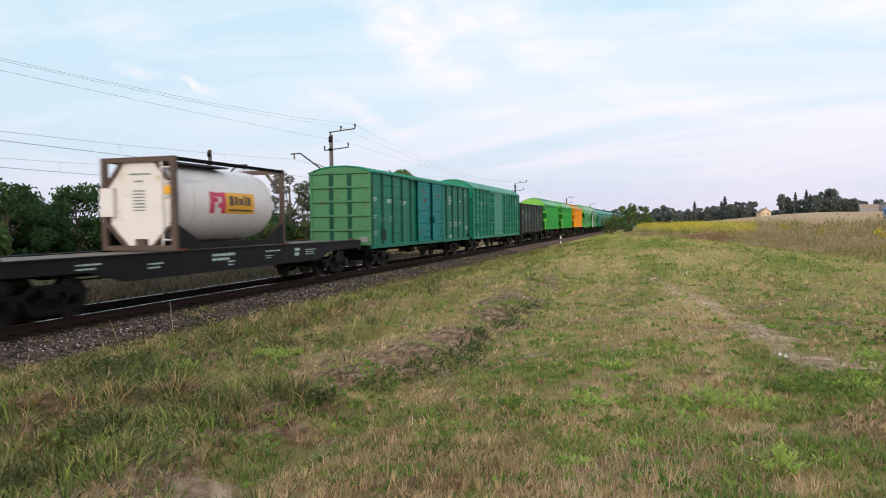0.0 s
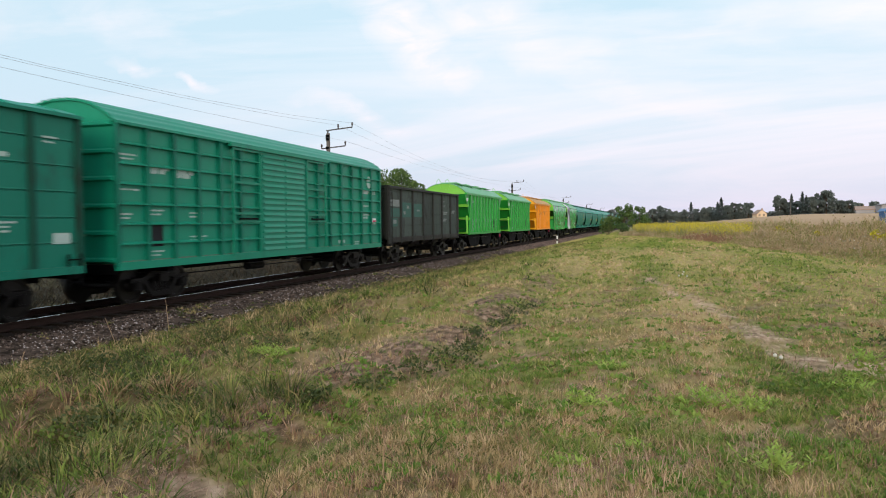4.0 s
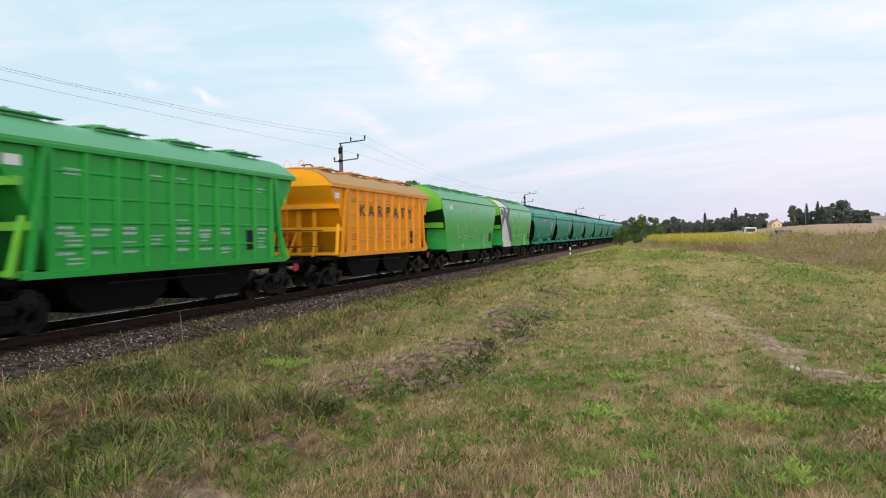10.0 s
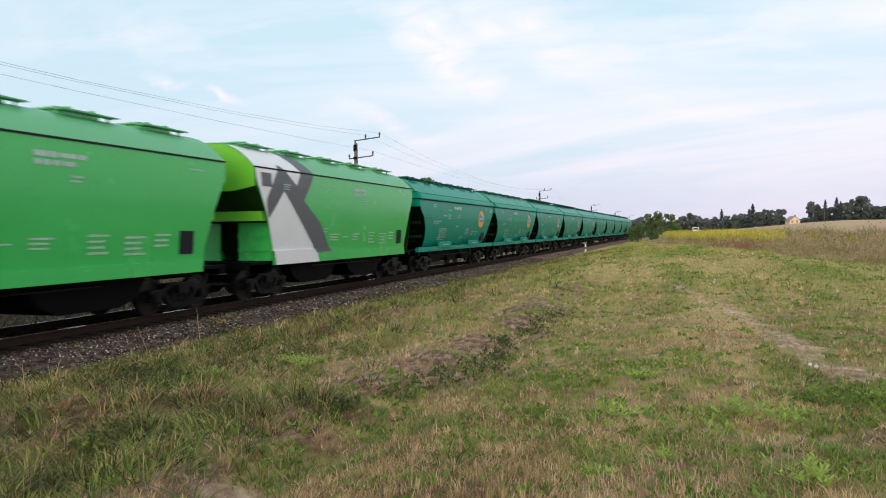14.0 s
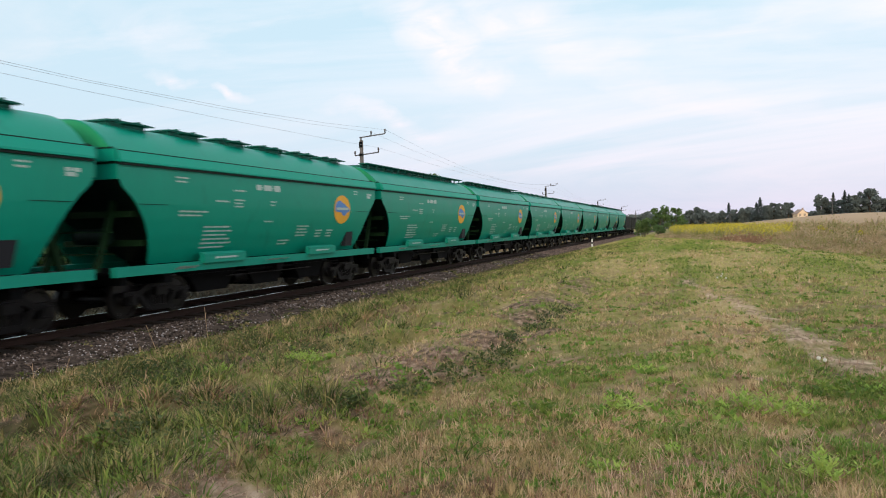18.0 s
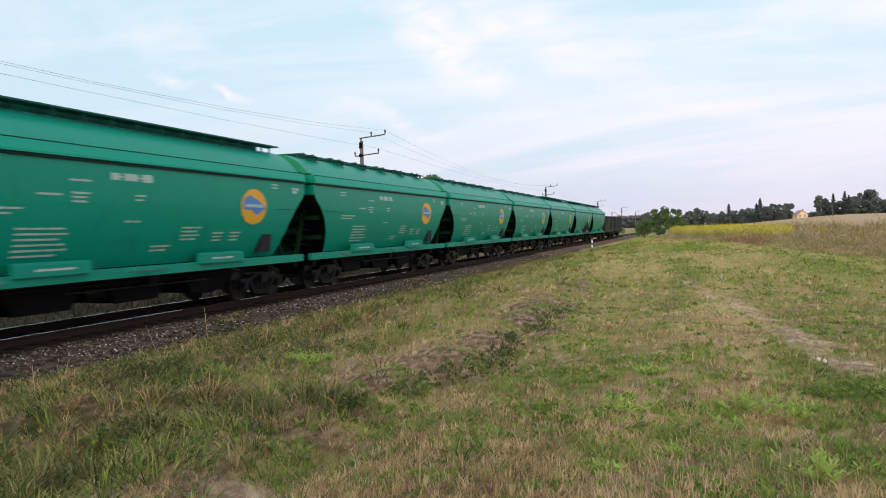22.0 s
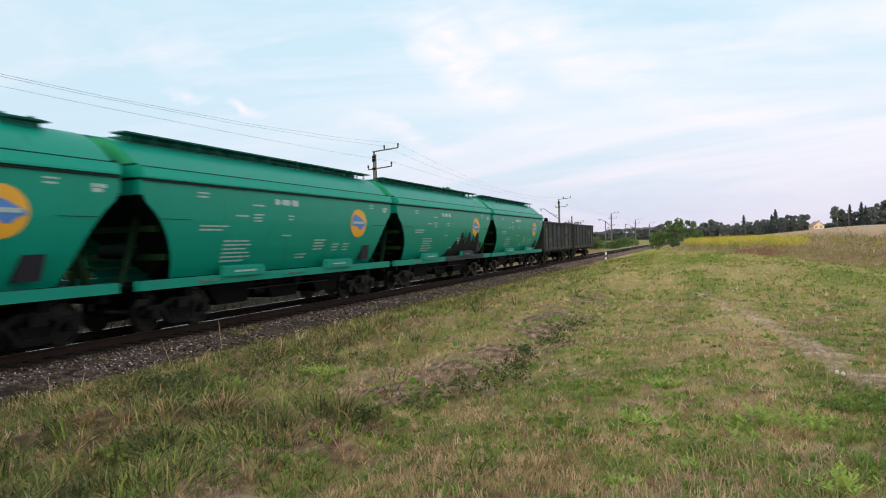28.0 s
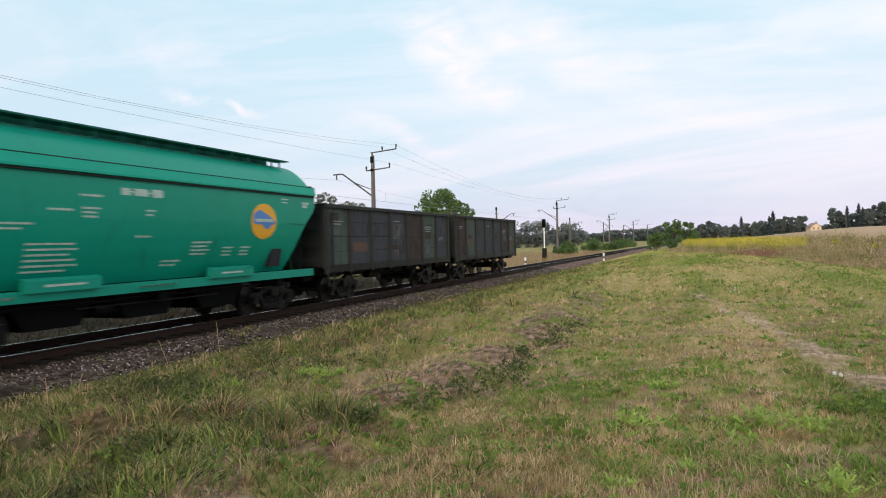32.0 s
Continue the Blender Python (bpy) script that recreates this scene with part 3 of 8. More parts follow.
def height(x, y):
    x, y = np.asarray(x, float), np.asarray(y, float)
    z = np.interp(x, PROFILE_X, PROFILE_Z)
    z = z + ripple(x, y) * smooth01((x - 3.5) / 2) * (1 - smooth01((np.hypot(x - 14, y) - 60) / 40))
    near = (1 - smooth01((np.hypot(x - 14, y) - 22) / 10)) * smooth01((x - 4.0) / 1.5)
    z = z + near * (0.085 * (vnoise(x, y, 1.1, 3) - 0.5) + 0.26 * (vnoise(x, y, 1.1, 8) - 0.5) * np.exp(-((x - 6.4) / 2.2) ** 2))
    wob = 0.2 * np.sin(y * 0.9) + 0.1 * np.sin(y * 2.3)
    z = z + (lumps(x, y, 2.2, 0.9) * lumps(x, y, 3.6, 2.2) - 0.3) * 0.22 * smooth01((x - 4.2) / 1.5) * (1 - smooth01((x - 9.2) / 1.5)) * (1 - smooth01((y - 20) / 12)) * (y > -3)
    furrow = -0.13 * np.exp(-((x - 11.25 - wob) / 0.32) ** 2) + 0.09 * np.exp(-((x - 10.35 - wob) / 0.45) ** 2) - 0.06 * np.exp(-((x - 9.5 - wob) / 0.35) ** 2)
    z = z + furrow * smooth01((y - 2) / 2) * (1 - smooth01((y - 30) / 10))
    bearing = (x - EYE[0]) / np.maximum(np.abs(y), 1)
    return z + 4.7 * smooth01((y - 90) / 330) * smooth01(bearing / 0.2) * (x > EYE[0])


def road_x(y):
    return 39.8 - 0.09 * y


def meadow_edge(y):
    return np.interp(y, (-40, 0, 29, 39, 52, 71, 95, 130), (24, 23, 21.5, 20.1, 18.7, 15.5, 9.6, 7.5))


def axis_points(lo, hi, near_lo, near_hi, step):
    mid = list(np.arange(near_lo, near_hi, step))
    out, p, d = [], near_hi, step
    while p < hi:
        out.append(p)
        d *= 1.05 if p < 500 else 1.25
        p += d
    left, p, d = [], near_lo, step
    while p > lo:
        d *= 1.18
        p -= d
        left.append(p)
    return np.array(left[::-1] + mid + out + [hi])


PATH_PTS = ((13.3, 26), (13.8, 20.5), (14.25, 17), (14.7, 15.5), (15.15, 12), (15.45, 9.8), (15.8, 8.8), (17.2, 7.6))
BARE = ((10.8, 4.3, 0.2), (16.2, 8.9, 0.4))


def bare_amount(x, y):
    px = np.interp(y, [p[1] for p in PATH_PTS][::-1], [p[0] for p in PATH_PTS][::-1])
    inside = smooth01((y - 7.6) / 0.6) * (1 - smooth01((y - 20) / 6))
    d = np.abs(x - px) * np.where(y < 11, 0.62, 1.0)
    b = inside * np.clip(1.25 - d / (0.14 + 0.13 * vnoise(x, y, 0.9, 95)), 0, 1)
    for cx, cy, r in BARE:
        b = np.maximum(b, np.clip(1.3 - np.hypot(x - cx, (y - cy) * 0.6) / r, 0, 1))
    ragged = 0.62 + 0.38 * np.sin(x * 7.3 + 2 * np.sin(y * 3.1)) * np.sin(y * 5.9 + x * 4.0) + 0.2 * np.sin(x * 19 + y * 13)
    return b * np.clip(ragged + 0.25, 0, 1) * smooth01((vnoise(x, y, 1.8, 96, 3) - 0.02) / 0.35)


def thatch_amount(x, y):
    """Where old cut hay lies on the ground."""
    row = np.exp(-((x - 10.45 - 0.15 * np.sin(y * 0.6)) / 0.8) ** 2) * ((y > 3) & (y < 34))
    wander = 0.5 + 0.5 * np.sin(x * 1.3 + 1.7 * np.sin(y * 0.45)) * np.sin(y * 0.8 + x * 0.9)

    fade = 1 - smooth01((y - 16) / 14)
    torn = smooth01((vnoise(x, y, 1.5, 91, 3) - 0.20) / 0.3)
    return torn * np.clip(row * fade * (0.45 + 0.7 * wander + 0.4 * np.exp(-((y - 10.0) / 4) ** 2)) + fade * np.clip(lumps(x, y, 2.1, 2.7) * (0.5 + 0.8 * lumps(x, y, 4.7, 1.7)) - 0.42, 0, 0.45) * 2.2 * smooth01((x - 4.5) / 2) * np.where(x > 11.3, 0.7, 1.0), 0, 1)


def ground_material():
    m = bpy.data.materials.new("meadow_soil")
    m.use_nodes = True
    nt = m.node_tree
    N, L = nt.nodes.new, nt.links.new
    b = nt.nodes["Principled BSDF"]
    geo = N("ShaderNodeNewGeometry")

    mp = N("ShaderNodeMapping")
    mp.inputs["Scale"].default_value = (1.0, 0.45, 1.0)
    L(geo.outputs["Position"], mp.inputs[0])

    def noise_at(scale, detail=6):
        n = N("ShaderNodeTexNoise")
        n.inputs["Scale"].default_value, n.inputs["Detail"].default_value = scale, detail
        L(mp.outputs[0], n.inputs["Vector"])
        return n.outputs[0]

    def ramp(src, *stops):
        r = N("ShaderNodeValToRGB")
        e = r.color_ramp.elements
        e[0].position, e[0].color = stops[0][0], (*stops[0][1], 1)
        e[1].position, e[1].color = stops[-1][0], (*stops[-1][1], 1)
        for p, c in stops[1:-1]:
            e.new(p).color = (*c, 1)
        L(src, r.inputs[0])
        return r.outputs[0]

    def mix(f, a, c):
        n = N("ShaderNodeMix")
        n.data_type = "RGBA"
        for i, v in ((0, f), (6, a), (7, c)):
            if isinstance(v, (int, float)):
                n.inputs[i].default_value = v
            else:
                L(v, n.inputs[i])
        return n.outputs[2]

    lane_map, lane = N("ShaderNodeMapping"), N("ShaderNodeTexNoise")
    lane_map.inputs["Scale"].default_value = (0.85, 0.045, 0.0)
    L(geo.outputs["Position"], lane_map.inputs[0])
    L(lane_map.outputs[0], lane.inputs["Vector"])
    lane.inputs["Scale"].default_value, lane.inputs["Detail"].default_value = 1.0, 3
    tints = (0.38, (0.17, 0.195, 0.035)), (0.5, (0.35, 0.29, 0.10)), (0.62, (0.54, 0.385, 0.195))
    broad = mix(0.62, ramp(noise_at(0.6, 8), *tints), ramp(lane.outputs[0], *tints))
    grain = ramp(noise_at(9.0, 8), (0.36, (0.03, 0.034, 0.011)), (0.52, (0.17, 0.155, 0.055)), (0.70, (0.38, 0.31, 0.14)))
    turf = mix(0.40, broad, grain)
    soil = ramp(noise_at(11.0, 9), (0.33, (0.21, 0.13, 0.088)), (0.52, (0.45, 0.30, 0.21)), (0.72, (0.66, 0.48, 0.36)))
    stubble = ramp(noise_at(0.02, 8), (0.3, (0.40, 0.265, 0.155)), (0.7, (0.50, 0.345, 0.215)))
    at = N("ShaderNodeAttribute")
    at.attribute_name = "cover"
    sep = N("ShaderNodeSeparateColor")
    L(at.outputs["Color"], sep.inputs[0])
    hay = ramp(noise_at(11.0, 9), (0.34, (0.035, 0.024, 0.017)), (0.52, (0.20, 0.12, 0.085)), (0.70, (0.44, 0.30, 0.22)))
    # Dark soil whose colour also stands for shade in hollows and gaps.
    shade_humus = ramp(noise_at(7.0, 8), (0.36, (0.012, 0.013, 0.006)), (0.62, (0.07, 0.06, 0.028)))
    turf = mix(at.outputs["Alpha"], turf, shade_humus)
    c = mix(sep.outputs[2], turf, hay)
    torn, tm = N("ShaderNodeMapRange"), N("ShaderNodeMath")
    torn.inputs[1].default_value, torn.inputs[2].default_value = 0.40, 0.56
    torn.inputs[3].default_value, torn.inputs[4].default_value = 0.5, 1.0
    L(noise_at(6.5, 9), torn.inputs[0])
    tm.operation = "MULTIPLY"
    L(torn.outputs[0], tm.inputs[0])
    L(sep.outputs[0], tm.inputs[1])
    c = mix(tm.outputs[0], c, soil)
    c = mix(sep.outputs[1], c, stubble)
    L(c, b.inputs["Base Color"])
    b.inputs["Roughness"].default_value = 0.95
    b.inputs["Specular IOR Level"].default_value = 0.15
    bp = N("ShaderNodeBump")
    bp.inputs["Strength"].default_value, bp.inputs["Distance"].default_value = 0.6, 0.04
    L(noise_at(14.0, 8), bp.inputs["Height"])
    L(bp.outputs[0], b.inputs["Normal"])
    return m


def build_ground():
    xs = axis_points(-2500, 2500, 2.0, 24.0, 0.16)
    ys = axis_points(-1200, 4200, 2.0, 34.0, 0.2)
    X, Y = np.meshgrid(xs, ys)
    Z = height(X, Y)
    n, k = len(xs), len(ys)
    v = np.stack([X, Y, Z], -1).reshape(-1, 3)
    i = np.arange((k - 1) * n).reshape(k - 1, n)[:, :-1].ravel()
    faces = np.stack([i, i + 1, i + n + 1, i + n], 1)
    me = bpy.data.meshes.new("ground")
    me.from_pydata(v.tolist(), [], faces.tolist())
    col = np.zeros((len(v), 4), np.float32)
    x, y = v[:, 0], v[:, 1]
    col[:, 0] = np.clip(bare_amount(x, y) * 1.2, 0, 0.95)
    col[:, 1] = smooth01((x - road_x(y) - 9) / 6) * (x > 14) * (y < 1500)
    col[:, 2] = thatch_amount(x, y) * 0.9
    # Alpha paints dark hollows on the bank and shade on the far side.
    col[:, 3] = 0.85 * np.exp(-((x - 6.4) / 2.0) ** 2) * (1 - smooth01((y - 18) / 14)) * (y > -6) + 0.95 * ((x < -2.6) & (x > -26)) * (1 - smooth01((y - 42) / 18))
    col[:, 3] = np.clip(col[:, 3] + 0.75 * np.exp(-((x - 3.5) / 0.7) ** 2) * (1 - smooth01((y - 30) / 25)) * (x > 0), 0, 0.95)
    # Darker soil near the eye imitates the shaded gaps under tufts.
    shade_litter = (1 - smooth01((np.hypot(x - EYE[0], y) - 7) / 9)) * (x > 4)
    col[:, 3] = np.clip(col[:, 3] + shade_litter * (0.08 + 0.5 * smooth01((vnoise(x, y, 2.2, 5) - 0.5) / 0.25)), 0, 0.92)
    at = me.color_attributes.new("cover", "FLOAT_COLOR", "POINT")
    at.data.foreach_set("color", col.ravel())
    for p in me.polygons:
        p.use_smooth = True
    me.materials.append(ground_material())
    return tagged(new("ground", me), "uneven meadow ground with a worn dirt path", "ground", kind="structure")


build_ground()


def build_road():
    s = Shape()
    rows = []
    for y in np.linspace(-60, 420, 49):
        c = road_x(y)
        z = float(height(c, y))
        rows.append([(c - 3.4, y, z + 0.0), (c - 3.0, y, z + 0.10), (c, y, z + 0.14), (c + 3.0, y, z + 0.10), (c + 3.4, y, z + 0.0)])
    s.grid(rows)
    ob = new("road", s.mesh("road", ASPHALT))
    tagged(ob, "narrow grey asphalt road behind the weeds", "road", kind="structure")


build_road()


# ---- track ----
def rail_shape(x, y0, y1):
    prof = [(-0.066, -0.18), (0.066, -0.18), (0.066, -0.168), (0.012, -0.15), (0.009, -0.05), (0.034, -0.038), (0.036, -0.012), (0.03, -0.002), (-0.03, -0.002), (-0.036, -0.012), (-0.034, -0.038), (-0.009, -0.05), (-0.012, -0.15), (-0.066, -0.168)]
    return Shape().prism([(x + a, b) for a, b in prof], y0, y1, "y")


TRACK = tagged(new("railway_track"), "single railway track on weedy grey ballast", "railway track", kind="structure")
for side in (-0.78, 0.78):
    r = part("rail", rail_shape(side, -60, 600), RAIL_SIDE, TRACK, "rusty steel rail with a polished top")
    part("running_surface", Shape().box(side - 0.028, side + 0.028, -60, 600, -0.004, 0.001), RAIL_TOP, r, "polished rail top")


def build_ballast():
    rows = []
    for y in np.concatenate([np.arange(-40, 60, 0.5), np.arange(60, 620, 8)]):
        w = 0.12 * math.sin(y * 0.8) + 0.07 * math.sin(y * 2.1)
        rows.append([(-3.6 - w, y, -0.62), (-2.1, y, -0.27), (-1.45, y, -0.215), (0, y, -0.22), (1.45, y, -0.215), (1.95, y, -0.25), (2.7 + w, y, -0.36 + 0.02 * math.sin(y * 3)), (3.7 + w, y, -0.62)])
    ob = new("ballast_bed", Shape().grid(rows).mesh("ballast_bed", BED))
    tagged(ob, "low bed of grey brown ballast", "ballast", kind="structure")


build_ballast()


def scatter_stones(name, n, x0, x1, y0, y1, z_of, size, material, label):
    rng = np.random.default_rng(n)
    base = np.array([(1, 0, 0), (-1, 0, 0), (0, 1, 0), (0, -1, 0), (0, 0, 1), (0, 0, -1)], float)
    tri = np.array([(0, 2, 4), (2, 1, 4), (1, 3, 4), (3, 0, 4), (2, 0, 5), (1, 2, 5), (3, 1, 5), (0, 3, 5)])
    x, y = rng.uniform(x0, x1, n), y0 + (y1 - y0) * rng.uniform(0, 1, n) ** 1.6
    s = rng.uniform(*size, n)
    jit = rng.uniform(0.65, 1.3, (n, 6, 3))
    a = rng.uniform(0, 6.28, n)
    v = base[None] * jit * s[:, None, None]
    v[:, :, 2] *= 0.7
    tilt = rng.uniform(-0.6, 0.6, n)
    vz = v[:, :, 2] + v[:, :, 0] * np.sin(tilt)[:, None]
    vx = v[:, :, 0] * np.cos(a)[:, None] - v[:, :, 1] * np.sin(a)[:, None]
    vy = v[:, :, 0] * np.sin(a)[:, None] + v[:, :, 1] * np.cos(a)[:, None]
    V = np.stack([vx + x[:, None], vy + y[:, None], vz + z_of(x, y)[:, None]], -1).reshape(-1, 3)
    F = (tri[None] + (np.arange(n) * 6)[:, None, None]).reshape(-1, 3)
    me = bpy.data.meshes.new(name)
    me.from_pydata(V.tolist(), [], F.tolist())
    me.materials.append(material)
    return tagged(new(name, me), label, "gravel", kind="stuff")


def ballast_z(x, y):
    return np.interp(x, (-2.1, -1.45, 1.45, 1.95, 2.7, 3.3), (-0.27, -0.215, -0.215, -0.25, -0.36, -0.42))


scatter_stones("ballast_stones", 20000, 1.35, 3.15, 3, 75, ballast_z, (0.02, 0.052), BALLAST, "loose grey crushed ballast stones beside the rail")
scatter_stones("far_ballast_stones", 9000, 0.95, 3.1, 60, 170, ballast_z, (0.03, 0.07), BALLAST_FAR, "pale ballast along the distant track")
scatter_stones("pale_ballast_stones", 5200, 1.55, 3.2, 3, 62, ballast_z, (0.014, 0.032), BALLAST_PALE, "scattered pale ballast stones beside the rail")
scatter_stones("rail_side_stones", 12000, 0.85, 1.6, 3, 70, ballast_z, (0.018, 0.042), INNER_STONE, "dark oily ballast stones along the rail")
scatter_stones("inner_ballast_stones", 9000, -1.9, 0.75, 6, 60, ballast_z, (0.02, 0.045), INNER_STONE, "oily ballast stones between the rails, darkened like train shadow")


# ---- wagon pieces ----
def wheelset_mesh():
    s = Shape()
    for sx in (-1, 1):
        c = (0.79 * sx, 0, 0)
        s.turned(c, [(-0.065 * sx, 0.30), (-0.065 * sx, 0.505), (-0.03 * sx, 0.502), (-0.028 * sx, 0.478), (0.065 * sx, 0.470), (0.065 * sx, 0.40), (0.03 * sx, 0.385), (0.035 * sx, 0.18), (0.075 * sx, 0.14), (0.075 * sx, 0.09)], 22)
    s.turned((0, 0, 0), [(-1.12, 0.06), (-1.10, 0.075), (-0.7, 0.085), (0.7, 0.085), (1.10, 0.075), (1.12, 0.06)], 10)
    return s.mesh("wheelset", WHEEL_STEEL, smooth=True)


def bogie_frame_shape():
    s = Shape()
    outer = [(-1.20, 0.56), (-1.16, 0.66), (-0.70, 0.66), (-0.42, 0.80), (0.42, 0.80), (0.70, 0.66), (1.16, 0.66), (1.20, 0.56), (1.12, 0.50), (1.08, 0.36), (0.78, 0.36), (0.72, 0.44), (0.50, 0.24), (0.30, 0.14), (-0.30, 0.14), (-0.50, 0.24), (-0.72, 0.44), (-0.78, 0.36), (-1.08, 0.36), (-1.12, 0.50)]
    for sx in (-1, 1):
        a, b = (0.955, 1.085) if sx > 0 else (-1.085, -0.955)
        # upper and lower chords, pillars
        s.prism([(-1.20, 0.55), (-1.16, 0.66), (-0.70, 0.66), (-0.42, 0.80), (0.42, 0.80), (0.70, 0.66), (1.16, 0.66), (1.20, 0.55), (0.62, 0.52), (0.40, 0.66), (-0.40, 0.66), (-0.62, 0.52)], a, b)
        s.prism([(-0.70, 0.54), (-0.52, 0.54), (-0.34, 0.27), (0.34, 0.27), (0.52, 0.54), (0.70, 0.54), (0.48, 0.24), (0.30, 0.14), (-0.30, 0.14), (-0.48, 0.24)], a, b)
        for y in (-0.36, 0.30):
            s.box(a, b, y, y + 0.06, 0.24, 0.70)
        for y in (-0.20, 0.0, 0.20):
            s.tube(((a + b) / 2, y, 0.24), ((a + b) / 2, y, 0.52), 0.075, seg=8)
        for y in (-0.925, 0.925):
            s.box(a - 0.02, b + 0.02, y - 0.17, y + 0.17, 0.33, 0.58)
            s.tube(((b if sx > 0 else a), y, 0.475), ((b + 0.06 if sx > 0 else a - 0.06), y, 0.475), 0.115, seg=12)
    s.box(-1.2, 1.2, -0.2, 0.2, 0.52, 0.74)
    s.turned((0, 0, 0.74), [(0, 0.2), (0.14, 0.2)], 12, "z")
    for y in (-0.45, 0.45):
        s.box(-0.9, 0.9, y - 0.05, y + 0.05, 0.36, 0.48)
        for sx in (-0.79, 0.79):
            s.box(sx - 0.05, sx + 0.05, y - 0.06 if y > 0 else y, y if y > 0 else y + 0.06, 0.34, 0.62)
    return s


WHEELSET_MESH = wheelset_mesh()
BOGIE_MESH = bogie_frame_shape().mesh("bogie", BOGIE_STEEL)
AXLES = []


def add_bogie(wagon, y):
    b = part("bogie", BOGIE_MESH, BOGIE_STEEL, wagon, "sooty cast steel two-axle bogie", at=(0, y, 0))
    for dy in (-0.925, 0.925):
        w = part("wheelset", WHEELSET_MESH, WHEEL_STEEL, b, "worn steel wheels on an axle", at=(0, dy, 0.475))
        AXLES.append((w, dy))


def coupler_shape(y, out):
    """Automatic coupler with its draft gear at y, pointing out (-1 front, 1 rear)."""
    s = Shape()
    s.box(-0.11, 0.11, min(y, y - out * 0.75), max(y, y - out * 0.75), 0.96, 1.16)
    s.prism([(-0.22, 0), (-0.2, 0.22 * out), (-0.03, 0.30 * out), (0.03, 0.16 * out), (0.2, 0.24 * out), (0.22, 0)], 0.9, 1.2, "z")
    s.v = s.v[:8] + [(p[0], p[1] + y - out * 0.28, p[2]) for p in s.v[8:]]
    return s


def underframe(wagon, L, base, z, w=2.6, sill=0.24, gear=True):
    s = Shape()
    s.box(-0.26, 0.26, 0.5, L - 0.5, z - 0.36, z)
    for y in (0.55, L - 0.75):
        s.box(-w / 2, w / 2, y, y + 0.2, z - sill, z)
    mid = L / 2
    for y in (mid - base / 2, mid, mid + base / 2):
        s.box(-w / 2, w / 2, y - 0.14, y + 0.14, z - 0.28, z)
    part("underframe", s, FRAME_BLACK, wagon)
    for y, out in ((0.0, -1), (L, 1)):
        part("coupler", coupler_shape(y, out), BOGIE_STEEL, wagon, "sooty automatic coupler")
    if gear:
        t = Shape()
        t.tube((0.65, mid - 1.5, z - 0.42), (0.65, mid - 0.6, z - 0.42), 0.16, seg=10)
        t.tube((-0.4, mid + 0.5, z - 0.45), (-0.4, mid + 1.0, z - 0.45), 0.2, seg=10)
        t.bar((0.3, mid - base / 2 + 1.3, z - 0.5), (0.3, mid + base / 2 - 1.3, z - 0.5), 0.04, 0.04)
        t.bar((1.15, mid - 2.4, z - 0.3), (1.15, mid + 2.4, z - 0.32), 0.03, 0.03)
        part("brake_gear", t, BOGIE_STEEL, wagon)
        part("brake_hose", Shape().tube((0.25, 0.12, 1.0), (0.32, 0.02, 0.62), 0.03, seg=6), RUBBER, wagon)
        part("brake_hose", Shape().tube((-0.25, L - 0.12, 1.0), (-0.32, L - 0.02, 0.62), 0.03, seg=6), RUBBER, wagon)
    for y in (mid - base / 2, mid + base / 2):
        add_bogie(wagon, y)


def bars(rows, x_of, material, name, wagon, label, thick=0.006):
    """Stencil lines as plain bars on the near side: (y0, y1, z, h)."""
    groups = []
    for row in rows:
        groups.append([row])
    for rows_here in groups:
        bar_block(rows_here, x_of, material, name, wagon, label, thick)


def bar_block(rows, x_of, material, name, wagon, label, thick):
    s = Shape()
    for y0, y1, z, h in rows:
        if "stencil" in label and h <= 0.3:
            # a line of worn writing: words of uneven height, joined by a faint rest of paint
            r = random.Random(int(y0 * 97 + z * 331))
            cols, y = [], y0
            while y < y1 - 0.02:
                ln = min(r.uniform(1.0, 3.6) * h, y1 - y)
                gap = min(h * r.uniform(0.3, 0.7), max(y1 - y - ln, 0.01))
                top = h * r.uniform(0.36, 0.5)
                cols += [(y, top), (y + ln, top), (y + ln + 0.004, h * 0.05), (y + ln + gap, h * 0.05)]
                y += ln + gap + 0.004
            grid = [[(float(x_of(z + e)) + thick, yy, z + e) for e in (-half, half)] for yy, half in cols]
            s.grid(grid)
            continue
        k = max(1, int(math.ceil(h / 0.13)))
        zs = [z - h / 2 + h * i / k for i in range(k + 1)]
        s.prism([(float(x_of(q)) + 0.002, q) for q in zs] + [(float(x_of(q)) + thick, q) for q in zs[::-1]], y0, y1, "y")
    return part(name, s, material, wagon, label)


def block(y, z, w, lines, h=0.05, gap=0.10, ragged=0.3, seed=1):
    r = random.Random(seed)
    return [(y, y + w * (1 - ragged * r.random()), z - i * gap, h) for i in range(lines)]


def ladder(wagon, x, y, z0, z1, w, material, along="y", rungs=8):
    s = Shape()
    a, b = (((x, y, 0), (x, y + w, 0)) if along == "y" else ((x, y, 0), (x + w, y, 0)))
    for p in (a, b):
        s.bar((p[0], p[1], z0), (p[0], p[1], z1), 0.04, 0.04)
    for i in range(rungs):
        z = z0 + (z1 - z0) * (i + 0.5) / rungs
        s.bar((a[0], a[1], z), (b[0], b[1], z), 0.03, 0.03)
    part("ladder", s, material, wagon)


